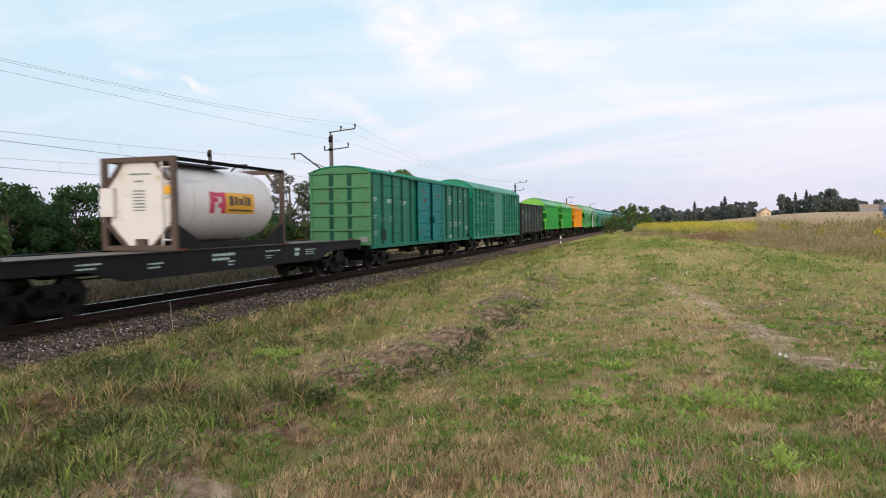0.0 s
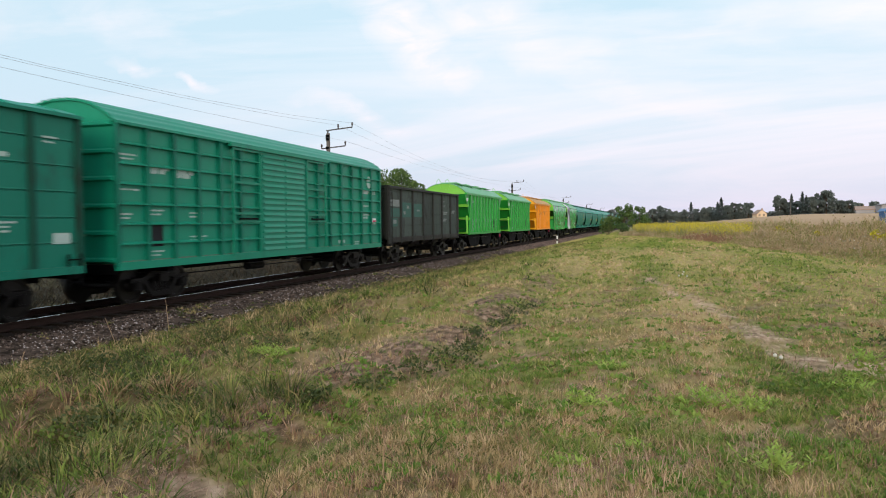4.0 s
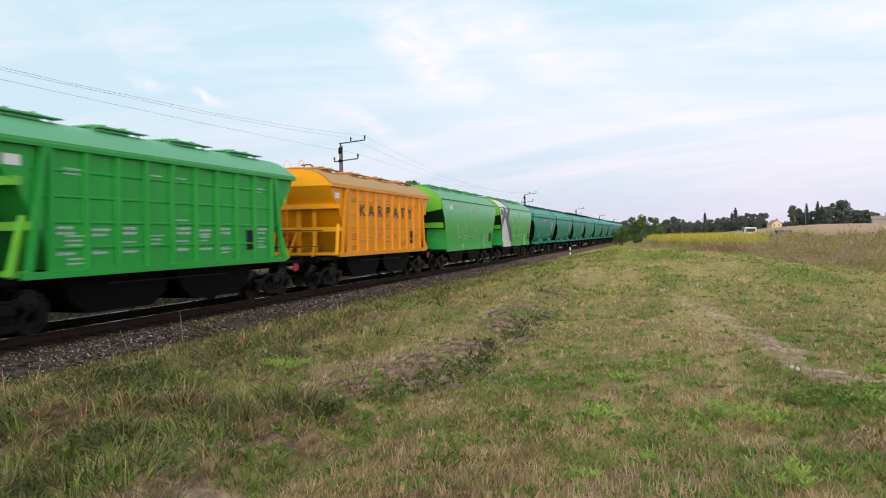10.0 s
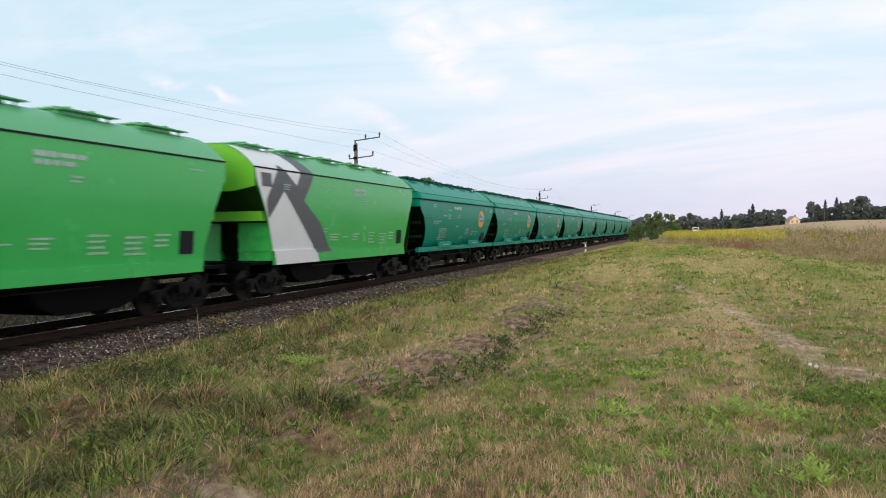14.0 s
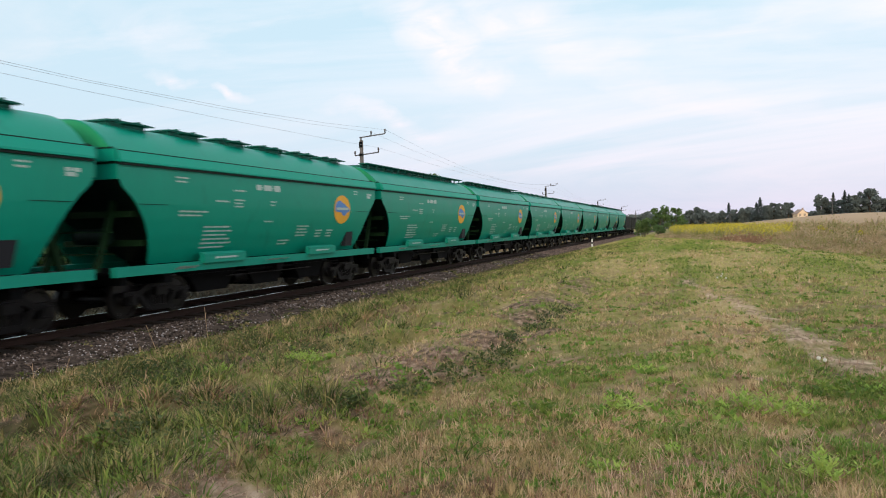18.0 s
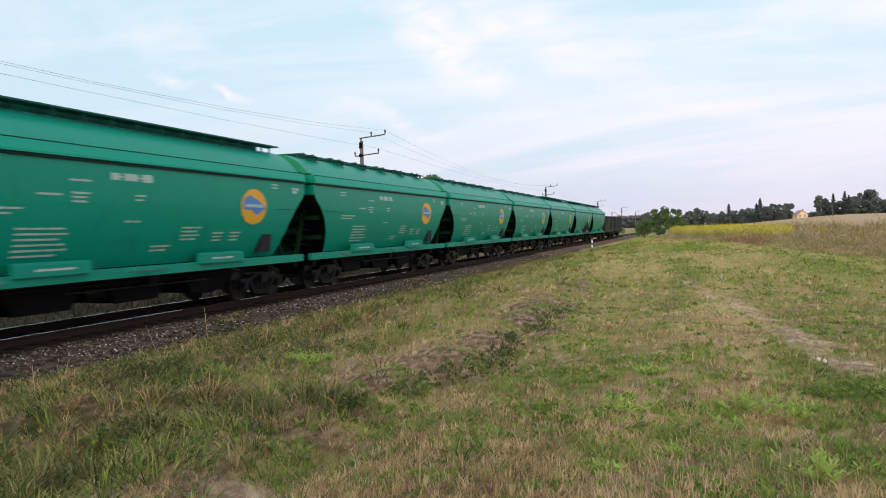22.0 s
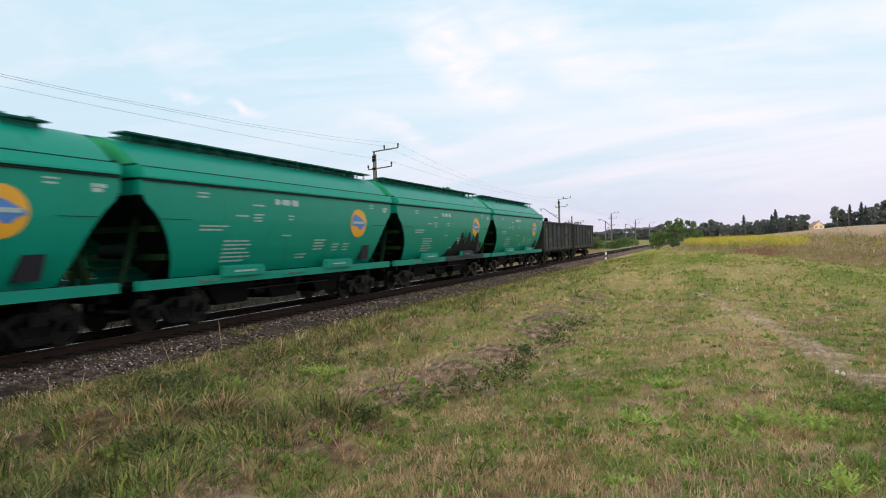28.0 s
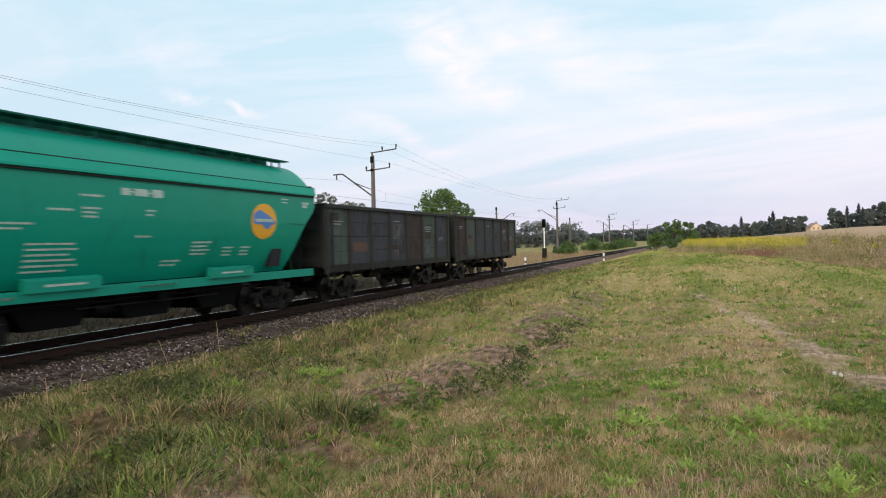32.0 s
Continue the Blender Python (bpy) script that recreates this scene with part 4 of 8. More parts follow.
# ---- open wagon ----
def open_wagon(label, top, seed, look_of="grey"):
    L, body, w, floor = 13.92, 12.84, 1.565, 1.25
    g = thing("open_wagon", label, "freight wagon", "wagons of the train")
    underframe(g, L, 8.65, floor)
    a, b = (L - body) / 2, (L + body) / 2
    part("floor", Shape().box(-w + 0.06, w - 0.06, a, b, floor, floor + 0.06), GONDOLA_RIB, g)
    n = 7
    step = body / n
    worn = (PANEL_BLUISH, PANEL_RUSTY, PANEL_BLUISH, GONDOLA_PAINT, PANEL_BLUISH)
    for sx in (1, -1):
        for i in range(n):
            y0, y1 = a + i * step + 0.04, a + (i + 1) * step - 0.04
            # pressed panel with three shallow swages
            h = (top - 0.1 - floor - 0.05) / 4
            prof = [(w - 0.078, floor + 0.05)]
            for k in range(1, 4):
                z = floor + 0.05 + k * h
                prof += [(w - 0.078, z - 0.012), (w - 0.10, z - 0.008), (w - 0.10, z + 0.008), (w - 0.078, z + 0.016)]
            prof += [(w - 0.078, top - 0.1), (w - 0.13, top - 0.1), (w - 0.13, floor + 0.05)]
            part("side_panel", Shape().prism([(sx * p, z) for p, z in prof], y0 - 0.04, y1 + 0.04, "y"), GONDOLA_PAINT if look_of == "grey" else worn[(i * 2 + seed) % 5], g, "worn sooty pressed steel panel")
        for i in range(n + 1):
            y = a + i * step
            wd = 0.075 if 0 < i < n else 0.1
            y = min(max(y, a + wd), b - wd)
            rib = Shape().prism([(sx * (w - 0.10), y - wd - 0.03), (sx * (w - 0.0), y - wd), (sx * (w + 0.0), y + wd), (sx * (w - 0.10), y + wd + 0.03)], floor - 0.2, top - 0.08, "z")
            part("side_post", rib, GONDOLA_RIB, g)
        part("top_rail", Shape().prism([(sx * (w - 0.14), top - 0.13), (sx * (w + 0.03), top - 0.13), (sx * (w + 0.03), top - 0.02), (sx * (w - 0.02), top), (sx * (w - 0.14), top)], a - 0.02, b + 0.02, "y"), GONDOLA_RIB, g)
        part("side_sill", Shape().box(*sorted((sx * (w - 0.12), sx * (w - 0.02))), a, b, floor - 0.16, floor + 0.1), BOGIE_STEEL, g)
        for i in range(n):
            y = a + (i + 0.5) * step
            hs = Shape().prism([(sx * (w - 0.16), floor - 0.02), (sx * (w - 0.04), floor - 0.05), (sx * (w - 0.30), floor - 0.34), (sx * (w - 0.42), floor - 0.30)], y - step * 0.33, y + step * 0.33, "y")
            part("drop_door", hs, BOGIE_STEEL, g)
    for y, out in ((a, -1), (b, 1)):
        s = Shape().box(-w + 0.1, w - 0.1, *sorted((y, y - out * 0.05)), floor, top - 0.05)
        for k in range(4):
            z = floor + 0.25 + k * (top - floor - 0.5) / 3
            part("end_rib", Shape().box(-w + 0.1, w - 0.1, *sorted((y, y + out * 0.07)), z - 0.07, z + 0.07), GONDOLA_RIB, g)
        for x in (-w + 0.1, -0.5, 0.5, w - 0.1):
            part("end_post", Shape().box(x - 0.07, x + 0.07, *sorted((y, y + out * 0.1)), floor, top - 0.06), GONDOLA_RIB, g)
        part("end_rail", Shape().box(-w, w, *sorted((y - out * 0.05, y + out * 0.1)), top - 0.12, top), GONDOLA_RIB, g)
        part("end_wall", s, GONDOLA_RIB, g, "black ribbed end wall")
    x_of = lambda z: w - 0.078
    r = random.Random(seed)
    if look_of == "grey":
        bars([(a + 0.25, a + 1.65, top - 0.83, 0.34)], x_of, PATCH_PALE, "paint_patch", g, "worn pale paint patch")
        bars([(a + 0.2, a + 1.7, top - 1.3, 0.42), (a + 2.0, a + 3.5, top - 1.15, 0.75), (a + 3.9, a + 5.3, top - 1.15, 0.7), (a + 0.5, a + 1.4, top - 1.78, 0.42)], x_of, PATCH_GREEN, "paint_patch", g, "faded green paint patch", 0.004)
        bars([(a + 2.8, a + 3.15, top - 1.0, 0.22), (a + 4.5, a + 4.9, top - 1.15, 0.12), (a + 0.75, a + 1.2, top - 1.75, 0.25), (a + 2.3, a + 2.6, top - 1.3, 0.16)] + block(a + 9.4, top - 0.55, 0.5, 1) + block(a + 9.6, top - 0.75, 0.35, 2) + block(a + 9.3, top - 1.2, 1.2, 2, 0.1) + block(a + 9.3, top - 1.6, 1.1, 2, 0.09) + block(a + 11.4, top - 1.1, 0.8, 2, 0.1),
             x_of, PATCH_PALE, "stencil_block", g, "worn white stencil bars", 0.008)
    else:
        pats = {PATCH_RUST: 2, PANEL_CHALKY: 5, PANEL_RUSTY: 4}
        for m, k in pats.items():
            rows = []
            for _ in range(k):
                i = r.randrange(n)
                y = a + i * step + 0.25 + r.random() * 0.3
                rows.append((y, y + 0.5 + 0.7 * r.random(), floor + 0.4 + r.random() * (top - floor - 0.8), 0.15 + 0.35 * r.random()))
            bars(rows, x_of, m, "paint_patch", g, "worn paint patch", 0.003 + 0.001 * k)
        bars(block(a + 0.6, top - 0.6, 0.8, 2) + block(a + 5.9, top - 0.5, 0.8, 1) + block(a + 9.6, top - 0.7, 0.9, 3) + block(a + 11.4, top - 1.2, 0.7, 2), x_of, PATCH_PALE, "stencil_block", g, "faint stencil bars", 0.01)
    ladder(g, w - 0.02, a + 0.12, 0.7, top - 0.3, 0.36, GONDOLA_RIB)
    return g, L


# ---- box wagons ----
def roof_arch(w, eave, peak, n=10):
    """Half-round roof line from one eave to the other: (x, z)."""
    out = []
    for i in range(n + 1):
        t = i / n
        x = -w + 2 * w * t
        u = abs(x) / w
        out.append((x, eave + (peak - eave) * (1 - u ** 2.4)))
    return out


def arched_roof(wagon, w, eave, peak, y0, y1, material, name="roof", label="", ribs=0):
    top = roof_arch(w, eave, peak)
    prof = top + [(x, z - 0.04) for x, z in top[::-1]]
    s = Shape().prism(prof, y0, y1, "y")
    for i in range(ribs):
        y = y0 + (y1 - y0) * (i + 0.5) / ribs
        s.prism([(x, z + 0.025) for x, z in top] + [(x, z - 0.01) for x, z in top[::-1]], y - 0.03, y + 0.03, "y")
    return part(name, s, material, wagon, label, smooth=True)


def box_wagon_a():
    L, body, w, z0, eave, peak = 18.4, 17.3, 1.52, 1.08, 4.42, 4.72
    g = thing("box_wagon", "dark green steel box wagon with half-open teal doors", "freight wagon", "wagons of the train")
    a, b = (L - body) / 2, (L + body) / 2
    mid = L / 2
    underframe(g, L, 13.0, z0, w=2.8)
    part("floor", Shape().box(-w + 0.05, w - 0.05, a, b, z0, z0 + 0.08), DECK_WOOD, g)
    d0, d1 = mid - 1.95, mid + 1.95
    for sx in (1, -1):
        for p0, p1 in ((a, d0), (d1, b)):
            s = Shape()
            prof = [(w - 0.036, z0)]
            for k in range(1, 6):
                z = z0 + k * (eave - z0) / 6
                prof += [(w - 0.036, z - 0.02), (w - 0.062, z - 0.012), (w - 0.062, z + 0.012), (w - 0.028, z + 0.02), (w - 0.036, z + 0.05)]
            prof += [(w - 0.036, eave), (w - 0.1, eave), (w - 0.1, z0)]
            s.prism([(sx * p, z) for p, z in prof], p0, p1, "y")
            part("side_wall", s, PAINT_DARK_GREEN, g, "dark green corrugated side wall")
            n = 5
            for i in range(n + 1):
                y = p0 + (p1 - p0) * i / n
                y = min(max(y, p0 + 0.06), p1 - 0.06)
                part("side_post", Shape().prism([(sx * (w - 0.07), y - 0.10), (sx * (w + 0.03), y - 0.07), (sx * (w + 0.03), y + 0.07), (sx * (w - 0.07), y + 0.10)], z0 - 0.06, eave, "z"), PAINT_POST, g)
        part("side_sill", Shape().box(*sorted((sx * (w - 0.08), sx * (w + 0.05))), a, b, z0 - 0.12, z0 + 0.05), PAINT_DARK_GREEN, g)
        part("door_rail", Shape().box(*sorted((sx * (w + 0.0), sx * (w + 0.14))), d0 - 1.9, d1 + 1.4, eave - 0.10, eave + 0.02), PAINT_DARK_GREEN, g)
    for sy, p0, p1 in ((-1, d0 - 0.45, mid - 0.28), (1, mid + 0.16, d1 + 0.1)):
        s = Shape().box(w + 0.03, w + 0.08, p0, p1, z0 + 0.02, eave - 0.1)
        d = part("sliding_door", s, PAINT_TEAL_DOOR, g, "teal sliding door with rust spots")
        for k in range(5):
            z = z0 + 0.35 + k * 0.68
            part("door_rib", Shape().prism([(w + 0.08, z - 0.05), (w + 0.105, z - 0.02), (w + 0.105, z + 0.02), (w + 0.08, z + 0.05)], p0 + 0.06, p1 - 0.06, "y"), PAINT_TEAL_DOOR, d)
        for y in (p0, p1 - 0.06):
            part("door_stile", Shape().box(w + 0.03, w + 0.11, y, y + 0.06, z0 + 0.02, eave - 0.1), PAINT_TEAL_DOOR, d)
        rr = random.Random(5 + sy)
        for _ in range(6):
            y, z, q = rr.uniform(p0 + 0.2, p1 - 0.3), rr.uniform(z0 + 0.3, eave - 0.4), rr.uniform(0.07, 0.17)
            k = 9
            ring = [(y + math.cos(6.28 * i / k) * q * rr.uniform(0.5, 1.3), z + math.sin(6.28 * i / k) * q * rr.uniform(0.5, 1.2)) for i in range(k)]
            part("rust_spot", Shape().prism(ring, w + 0.082, w + 0.086), RUST, d, "flaked rust red spot")
        sc = Shape()
        for _ in range(16):
            edge = mid if sy < 0 else d1
            y, z = edge + rr.gauss(-0.55 if sy < 0 else 0.0, 0.4), rr.uniform(z0 + 0.2, z0 + 1.9)
            y, ln = min(max(y, p0 + 0.05), p1 - 0.5), rr.uniform(0.15, 0.5)
            t = rr.uniform(-0.08, 0.08)
            sc.prism([(y, z), (y + ln, z + t), (y + ln, z + t + 0.025), (y + ln * 0.4, z + 0.05)], w + 0.081, w + 0.084)
        part("scuff_mark", sc, SOOT, d, "dark scrape marks")
        part("door_handle", Shape().box(w + 0.1, w + 0.14, mid + sy * 0.3 - 0.05, mid + sy * 0.3 + 0.05, z0 + 1.0, z0 + 1.35), FRAME_BLACK, d)
    for y, out in ((a, -1), (b, 1)):
        s = Shape().box(-w + 0.04, w - 0.04, *sorted((y, y - out * 0.05)), z0, eave)
        arch = roof_arch(w - 0.05, eave - 0.02, peak - 0.06)
        s.prism(arch + [(w - 0.05, eave - 0.1), (-w + 0.05, eave - 0.1)], *sorted((y, y - out * 0.05)), "y")
        for k in range(6):
            z = z0 + 0.08 + k * (eave - z0 - 0.12) / 5
            part("end_rib", Shape().prism([(y, z - 0.07), (y + out * 0.10, z - 0.03), (y + out * 0.10, z + 0.03), (y, z + 0.07)], -w + 0.04, w - 0.04), PAINT_END_GREEN, g)
        for x, wide in ((-w + 0.08, 0.05), (-0.45, 0.09), (0.45, 0.09), (w - 0.08, 0.05)):
            part("end_post", Shape().box(x - wide, x + wide, *sorted((y, y + out * 0.06)), z0, eave), PAINT_POST if wide > 0.06 else PAINT_END_GREEN, g)
        part("end_wall", s, PAINT_END_GREEN, g, "faded green end wall with ribs")
    arched_roof(g, w + 0.06, eave, peak, a - 0.06, b + 0.06, PAINT_TEAL_SILL, ribs=14)
    part("eave_strip", Shape().box(w + 0.03, w + 0.07, a, b, eave - 0.05, eave + 0.03).box(-w - 0.07, -w - 0.03, a, b, eave - 0.05, eave + 0.03), PAINT_DARK_GREEN, g)
    x_of = lambda z: w - 0.034
    bars(block(a + 0.15, 3.25, 0.6, 2, 0.1) + block(a + 2.0, 3.2, 0.7, 2, 0.12) + block(a + 3.9, 3.15, 0.8, 2, 0.12) + block(a + 0.2, 2.45, 0.5, 2) + block(a + 1.2, 2.3, 0.4, 2, 0.14) + block(a + 2.3, 2.4, 0.5, 3) + block(a + 0.2, 1.7, 0.6, 2)
         + block(d1 + 2.1, 3.45, 0.8, 1, 0.09) + block(d1 + 4.0, 3.45, 0.9, 1, 0.1) + block(d1 + 2.0, 2.1, 0.9, 4, 0.05, 0.09) + block(d1 + 3.1, 2.1, 0.9, 3, 0.05, 0.09) + block(d1 + 4.2, 2.1, 0.8, 3, 0.05, 0.09) + block(d1 + 5.9, 1.75, 0.5, 1, 0.3) + block(d1 + 2.0, 1.25, 0.9, 1, 0.2) + block(d1 + 5.7, 3.9, 0.4, 2),
         x_of, MARK_WHITE, "stencil_block", g, "white stencil bars")
    disc = part("placard", Shape().prism([(d1 + 2.15 + 0.26 * math.cos(i * 0.524), 3.45 + 0.28 * math.sin(i * 0.524)) for i in range(12)], w - 0.03, w - 0.024), MARK_WHITE, g, "round white painted mark")
    part("placard_bar", Shape().box(w - 0.024, w - 0.021, d1 + 2.0, d1 + 2.3, 3.5, 3.6).box(w - 0.024, w - 0.021, d1 + 1.97, d1 + 2.33, 3.38, 3.44).box(w - 0.024, w - 0.021, d1 + 2.02, d1 + 2.28, 3.27, 3.32), PAINT_DARK_GREEN, disc)
    bars([(a + 1.15, a + 1.8, 1.55, 0.5)], x_of, MARK_DARK, "notice_plate", g, "dark notice plate")
    ladder(g, w + 0.03, b - 0.45, 0.65, 1.4, 0.36, FRAME_BLACK, rungs=3)
    part("tag_plate", Shape().box(w - 0.62, w - 0.2, a - 0.065, a - 0.055, z0 + 0.18, z0 + 0.42), PATCH_PALE, g, "pale worn plate on the end wall")
    return g, L


def box_wagon_b():
    L, body, w, z0, eave, peak = 18.4, 17.3, 1.52, 1.08, 4.5, 5.1
    g = thing("box_wagon", "mint green steel box wagon with louvred doors", "freight wagon", "wagons of the train")
    a, b = (L - body) / 2, (L + body) / 2
    mid = L / 2
    underframe(g, L, 13.0, z0, w=2.8)
    part("floor", Shape().box(-w + 0.05, w - 0.05, a, b, z0, z0 + 0.08), DECK_WOOD, g)
    l0, l1 = mid - 2.0, mid + 1.0
    n = 16
    for sx in (1, -1):
        s = Shape().box(*sorted((sx * (w - 0.09), sx * (w - 0.05))), a, b, z0, eave)
        part("side_wall", s, PAINT_MINT, g, "mint green panelled side wall")
        for i in range(n + 1):
            y = a + 0.05 + (body - 0.1) * i / n
            if l0 + 0.1 < y < l1 - 0.1:
                continue
            part("side_post", Shape().prism([(sx * (w - 0.06), y - 0.06), (sx * (w + 0.045), y - 0.06), (sx * (w + 0.045), y + 0.06), (sx * (w - 0.06), y + 0.07)], z0 - 0.06, eave, "z"), PAINT_MINT_POST, g)
        for k in range(1, 7):
            z = z0 + k * (eave - z0) / 7
            for p0, p1 in ((a, l0), (l1, b)):
                part("side_batten", Shape().prism([(sx * (w - 0.06), z - 0.03), (sx * (w + 0.055), z - 0.02), (sx * (w + 0.055), z - 0.005), (sx * (w - 0.06), z + 0.055)], p0, p1, "y"), PAINT_MINT, g)
        part("side_sill", Shape().box(*sorted((sx * (w - 0.08), sx * (w + 0.05))), a, b, z0 - 0.14, z0 + 0.05), PAINT_MINT, g)
        part("door_rail", Shape().box(*sorted((sx * w, sx * (w + 0.13))), l0 - 1.9, l1 + 1.9, eave - 0.12, eave), PAINT_MINT, g)
    door = part("louvred_door", Shape().box(w - 0.02, w + 0.04, l0, l1, z0 + 0.03, eave - 0.12), PAINT_MINT, g, "louvred mint green door")
    for k in range(17):
        z = z0 + 0.15 + k * (eave - z0 - 0.4) / 16
        part("louvre", Shape().prism([(w + 0.04, z - 0.05), (w + 0.09, z - 0.045), (w + 0.04, z + 0.05)], l0 + 0.06, (l0 + l1) / 2 - 0.04, "y").prism([(w + 0.04, z - 0.05), (w + 0.09, z - 0.045), (w + 0.04, z + 0.05)], (l0 + l1) / 2 + 0.04, l1 - 0.06, "y"), PAINT_MINT, door)
    for p0, p1 in ((l0 - 1.75, l0 - 0.1), (l1 + 0.1, l1 + 1.75)):
        s = Shape()
        for y in (p0, p1 - 0.07):
            s.box(w + 0.02, w + 0.08, y, y + 0.07, z0, eave - 0.12)
        for z in (z0, z0 + 1.0, z0 + 1.25, z0 + 2.2, eave - 0.2):
            s.box(w + 0.02, w + 0.07, p0, p1, z, z + 0.07)
        part("door_frame", s, PAINT_MINT, g)
        part("door_handle", Shape().bar((w + 0.11, p0 + 0.3, z0 + 1.12), (w + 0.11, p1 - 0.3, z0 + 1.12), 0.05, 0.06), FRAME_BLACK, g)
    for y, out in ((a, -1), (b, 1)):
        s = Shape().box(-w + 0.04, w - 0.04, *sorted((y, y - out * 0.05)), z0, eave)
        arch = roof_arch(w - 0.03, eave - 0.02, peak - 0.05)
        s.prism(arch + [(w - 0.03, eave - 0.1), (-w + 0.03, eave - 0.1)], *sorted((y, y - out * 0.05)), "y")
        for k in range(6):
            z = z0 + 0.1 + k * (eave - z0 - 0.15) / 5
            part("end_rib", Shape().prism([(y, z - 0.07), (y + out * 0.08, z - 0.03), (y + out * 0.08, z + 0.03), (y, z + 0.07)], -w + 0.04, w - 0.04), PAINT_MINT, g)
        part("end_wall", s, PAINT_MINT, g, "mint green ribbed end wall")
    arch = roof_arch(w + 0.07, eave, peak, 54)
    top = [(x, z + (0.022 if (i // 2) % 2 else 0.0)) for i, (x, z) in enumerate(arch)]
    part("roof", Shape().prism(top + [(x, z - 0.05) for x, z in arch[::-1]], a - 0.06, b + 0.06, "y"), PAINT_MINT, g, "mint green roof with lengthwise beads")
    x_of = lambda z: w - 0.047
    bars(block(a + 0.2, 3.75, 0.6, 2) + block(a + 1.3, 3.5, 0.75, 2, 0.13) + block(a + 2.35, 3.45, 0.8, 2, 0.14) + block(a + 0.2, 2.9, 0.7, 1) + block(a + 2.9, 2.35, 0.6, 2) + block(a + 0.2, 2.3, 0.4, 2) + block(a + 1.3, 2.4, 0.5, 2) + block(a + 1.2, 1.35, 0.6, 2) + block(a + 2.9, 1.7, 0.8, 2)
         + block(b - 1.95, 3.42, 1.4, 1, 0.2, 0.1, 0.0) + block(b - 1.9, 2.8, 0.55, 1, 0.09) + block(b - 2.0, 2.42, 0.8, 2, 0.1, 0.13) + block(b - 4.6, 1.3, 0.7, 1, 0.16) + block(b - 2.9, 1.25, 0.5, 2, 0.07), x_of, MARK_WHITE, "stencil_block", g, "white stencil bars")
    bars([(a + 1.25, a + 1.75, 1.75, 0.55)], x_of, MARK_DARK, "notice_plate", g, "dark notice plate")
    emblem = part("emblem", Shape().prism([(b - 1.3 + 0.27 * math.cos(i * 0.393), 3.86 + 0.27 * math.sin(i * 0.393)) for i in range(16)], w - 0.04, w - 0.012), MARK_WHITE, g, "round white painted emblem")
    part("emblem_bar", Shape().box(w - 0.012, w - 0.009, b - 1.62, b - 1.0, 3.83, 3.9), PAINT_MINT, emblem)
    plate = part("tag_plate", Shape().box(w - 0.05, w - 0.012, b - 0.95, b - 0.5, 2.0, 2.26), PAINT_WHITE, g, "white tag plate")
    part("tag_stripe", Shape().box(w - 0.012, w - 0.009, b - 0.9, b - 0.55, 2.08, 2.17), MARK_RED, plate, "red stripe")
    return g, L


# ---- hoppers ----
def skin(prof, inset, L, y_steps=1):
    """Both sides of a hopper between z rows; prof: (x, z) from the eave down; inset(z): how far the end lies back."""
    s = Shape()
    for sx in (1, -1):
        rows = []
        for x, z in prof:
            e = inset(z)
            rows.append([(sx * x, e + (L - 2 * e) * i / y_steps, z) for i in range(y_steps + 1)])
        s.grid(rows)
    return s


def end_cavity(wagon, w_of, inset, L, z_top, z_bot, deep, material, name="end_slope"):
    """The sloping end sheet under the roof shield, both ends."""
    for f in (0, 1):
        rows = []
        for i in range(9):
            t = i / 8
            z = z_top + (z_bot - z_top) * t
            y = inset(z_top) + 0.05 + (deep - inset(z_top)) * t
            x = w_of(z) - 0.03
            yy = y if f == 0 else L - y
            rows.append([(-x, yy, z), (0, yy, z), (x, yy, z)])
        part(name, Shape().grid(rows), material, wagon, solid=0.02)


def roof_hatches(wagon, L, inset, z, n, material, half=0.85):
    run = L - 2 * inset
    for i in range(n):
        y = inset + run * (i + 0.5) / n
        s = Shape().box(-0.45, 0.45, y - 0.62, y + 0.62, z - 0.12, z + 0.03)
        s.box(-0.52, 0.52, y - 0.7, y + 0.7, z + 0.03, z + 0.075)
        for dy in (-0.35, 0.35):
            s.box(-0.56, 0.56, y + dy - 0.03, y + dy + 0.03, z + 0.06, z + 0.11)
        part("roof_hatch", s, material, wagon, "raised loading hatch")
        for sx in (1, -1):
            s2 = Shape().box(*sorted((sx * 0.60, sx * 0.86)), y - half, y + half, z - 0.035, z - 0.01)
            for dy in (0.15 - half, half - 0.15):
                s2.box(*sorted((sx * 0.62, sx * 0.66)), y + dy - 0.02, y + dy + 0.02, z - 0.14, z - 0.035)
            part("hatch_step", s2, material, wagon)


def long_walkway(wagon, L, inset, z, material):
    s = Shape()
    for x0, x1 in ((0.42, 0.86), (-0.86, -0.42)):
        s.box(x0, x1, inset + 0.3, L - inset - 0.3, z + 0.02, z + 0.06)
        y = inset + 0.5
        while y < L - inset - 0.4:
            s.box(x0 + 0.05, x0 + 0.09, y - 0.02, y + 0.02, z - 0.12, z + 0.03)
            s.box(x1 - 0.09, x1 - 0.05, y - 0.02, y + 0.02, z - 0.2, z + 0.03)
            y += 0.85
    part("roof_walkway", s, material, wagon, "long raised roof walkway")
    h = Shape()
    h.box(-0.36, 0.36, inset + 0.8, L - inset - 0.8, z - 0.1, z + 0.04)
    part("roof_hatch", h, material, wagon, "long loading hatch")


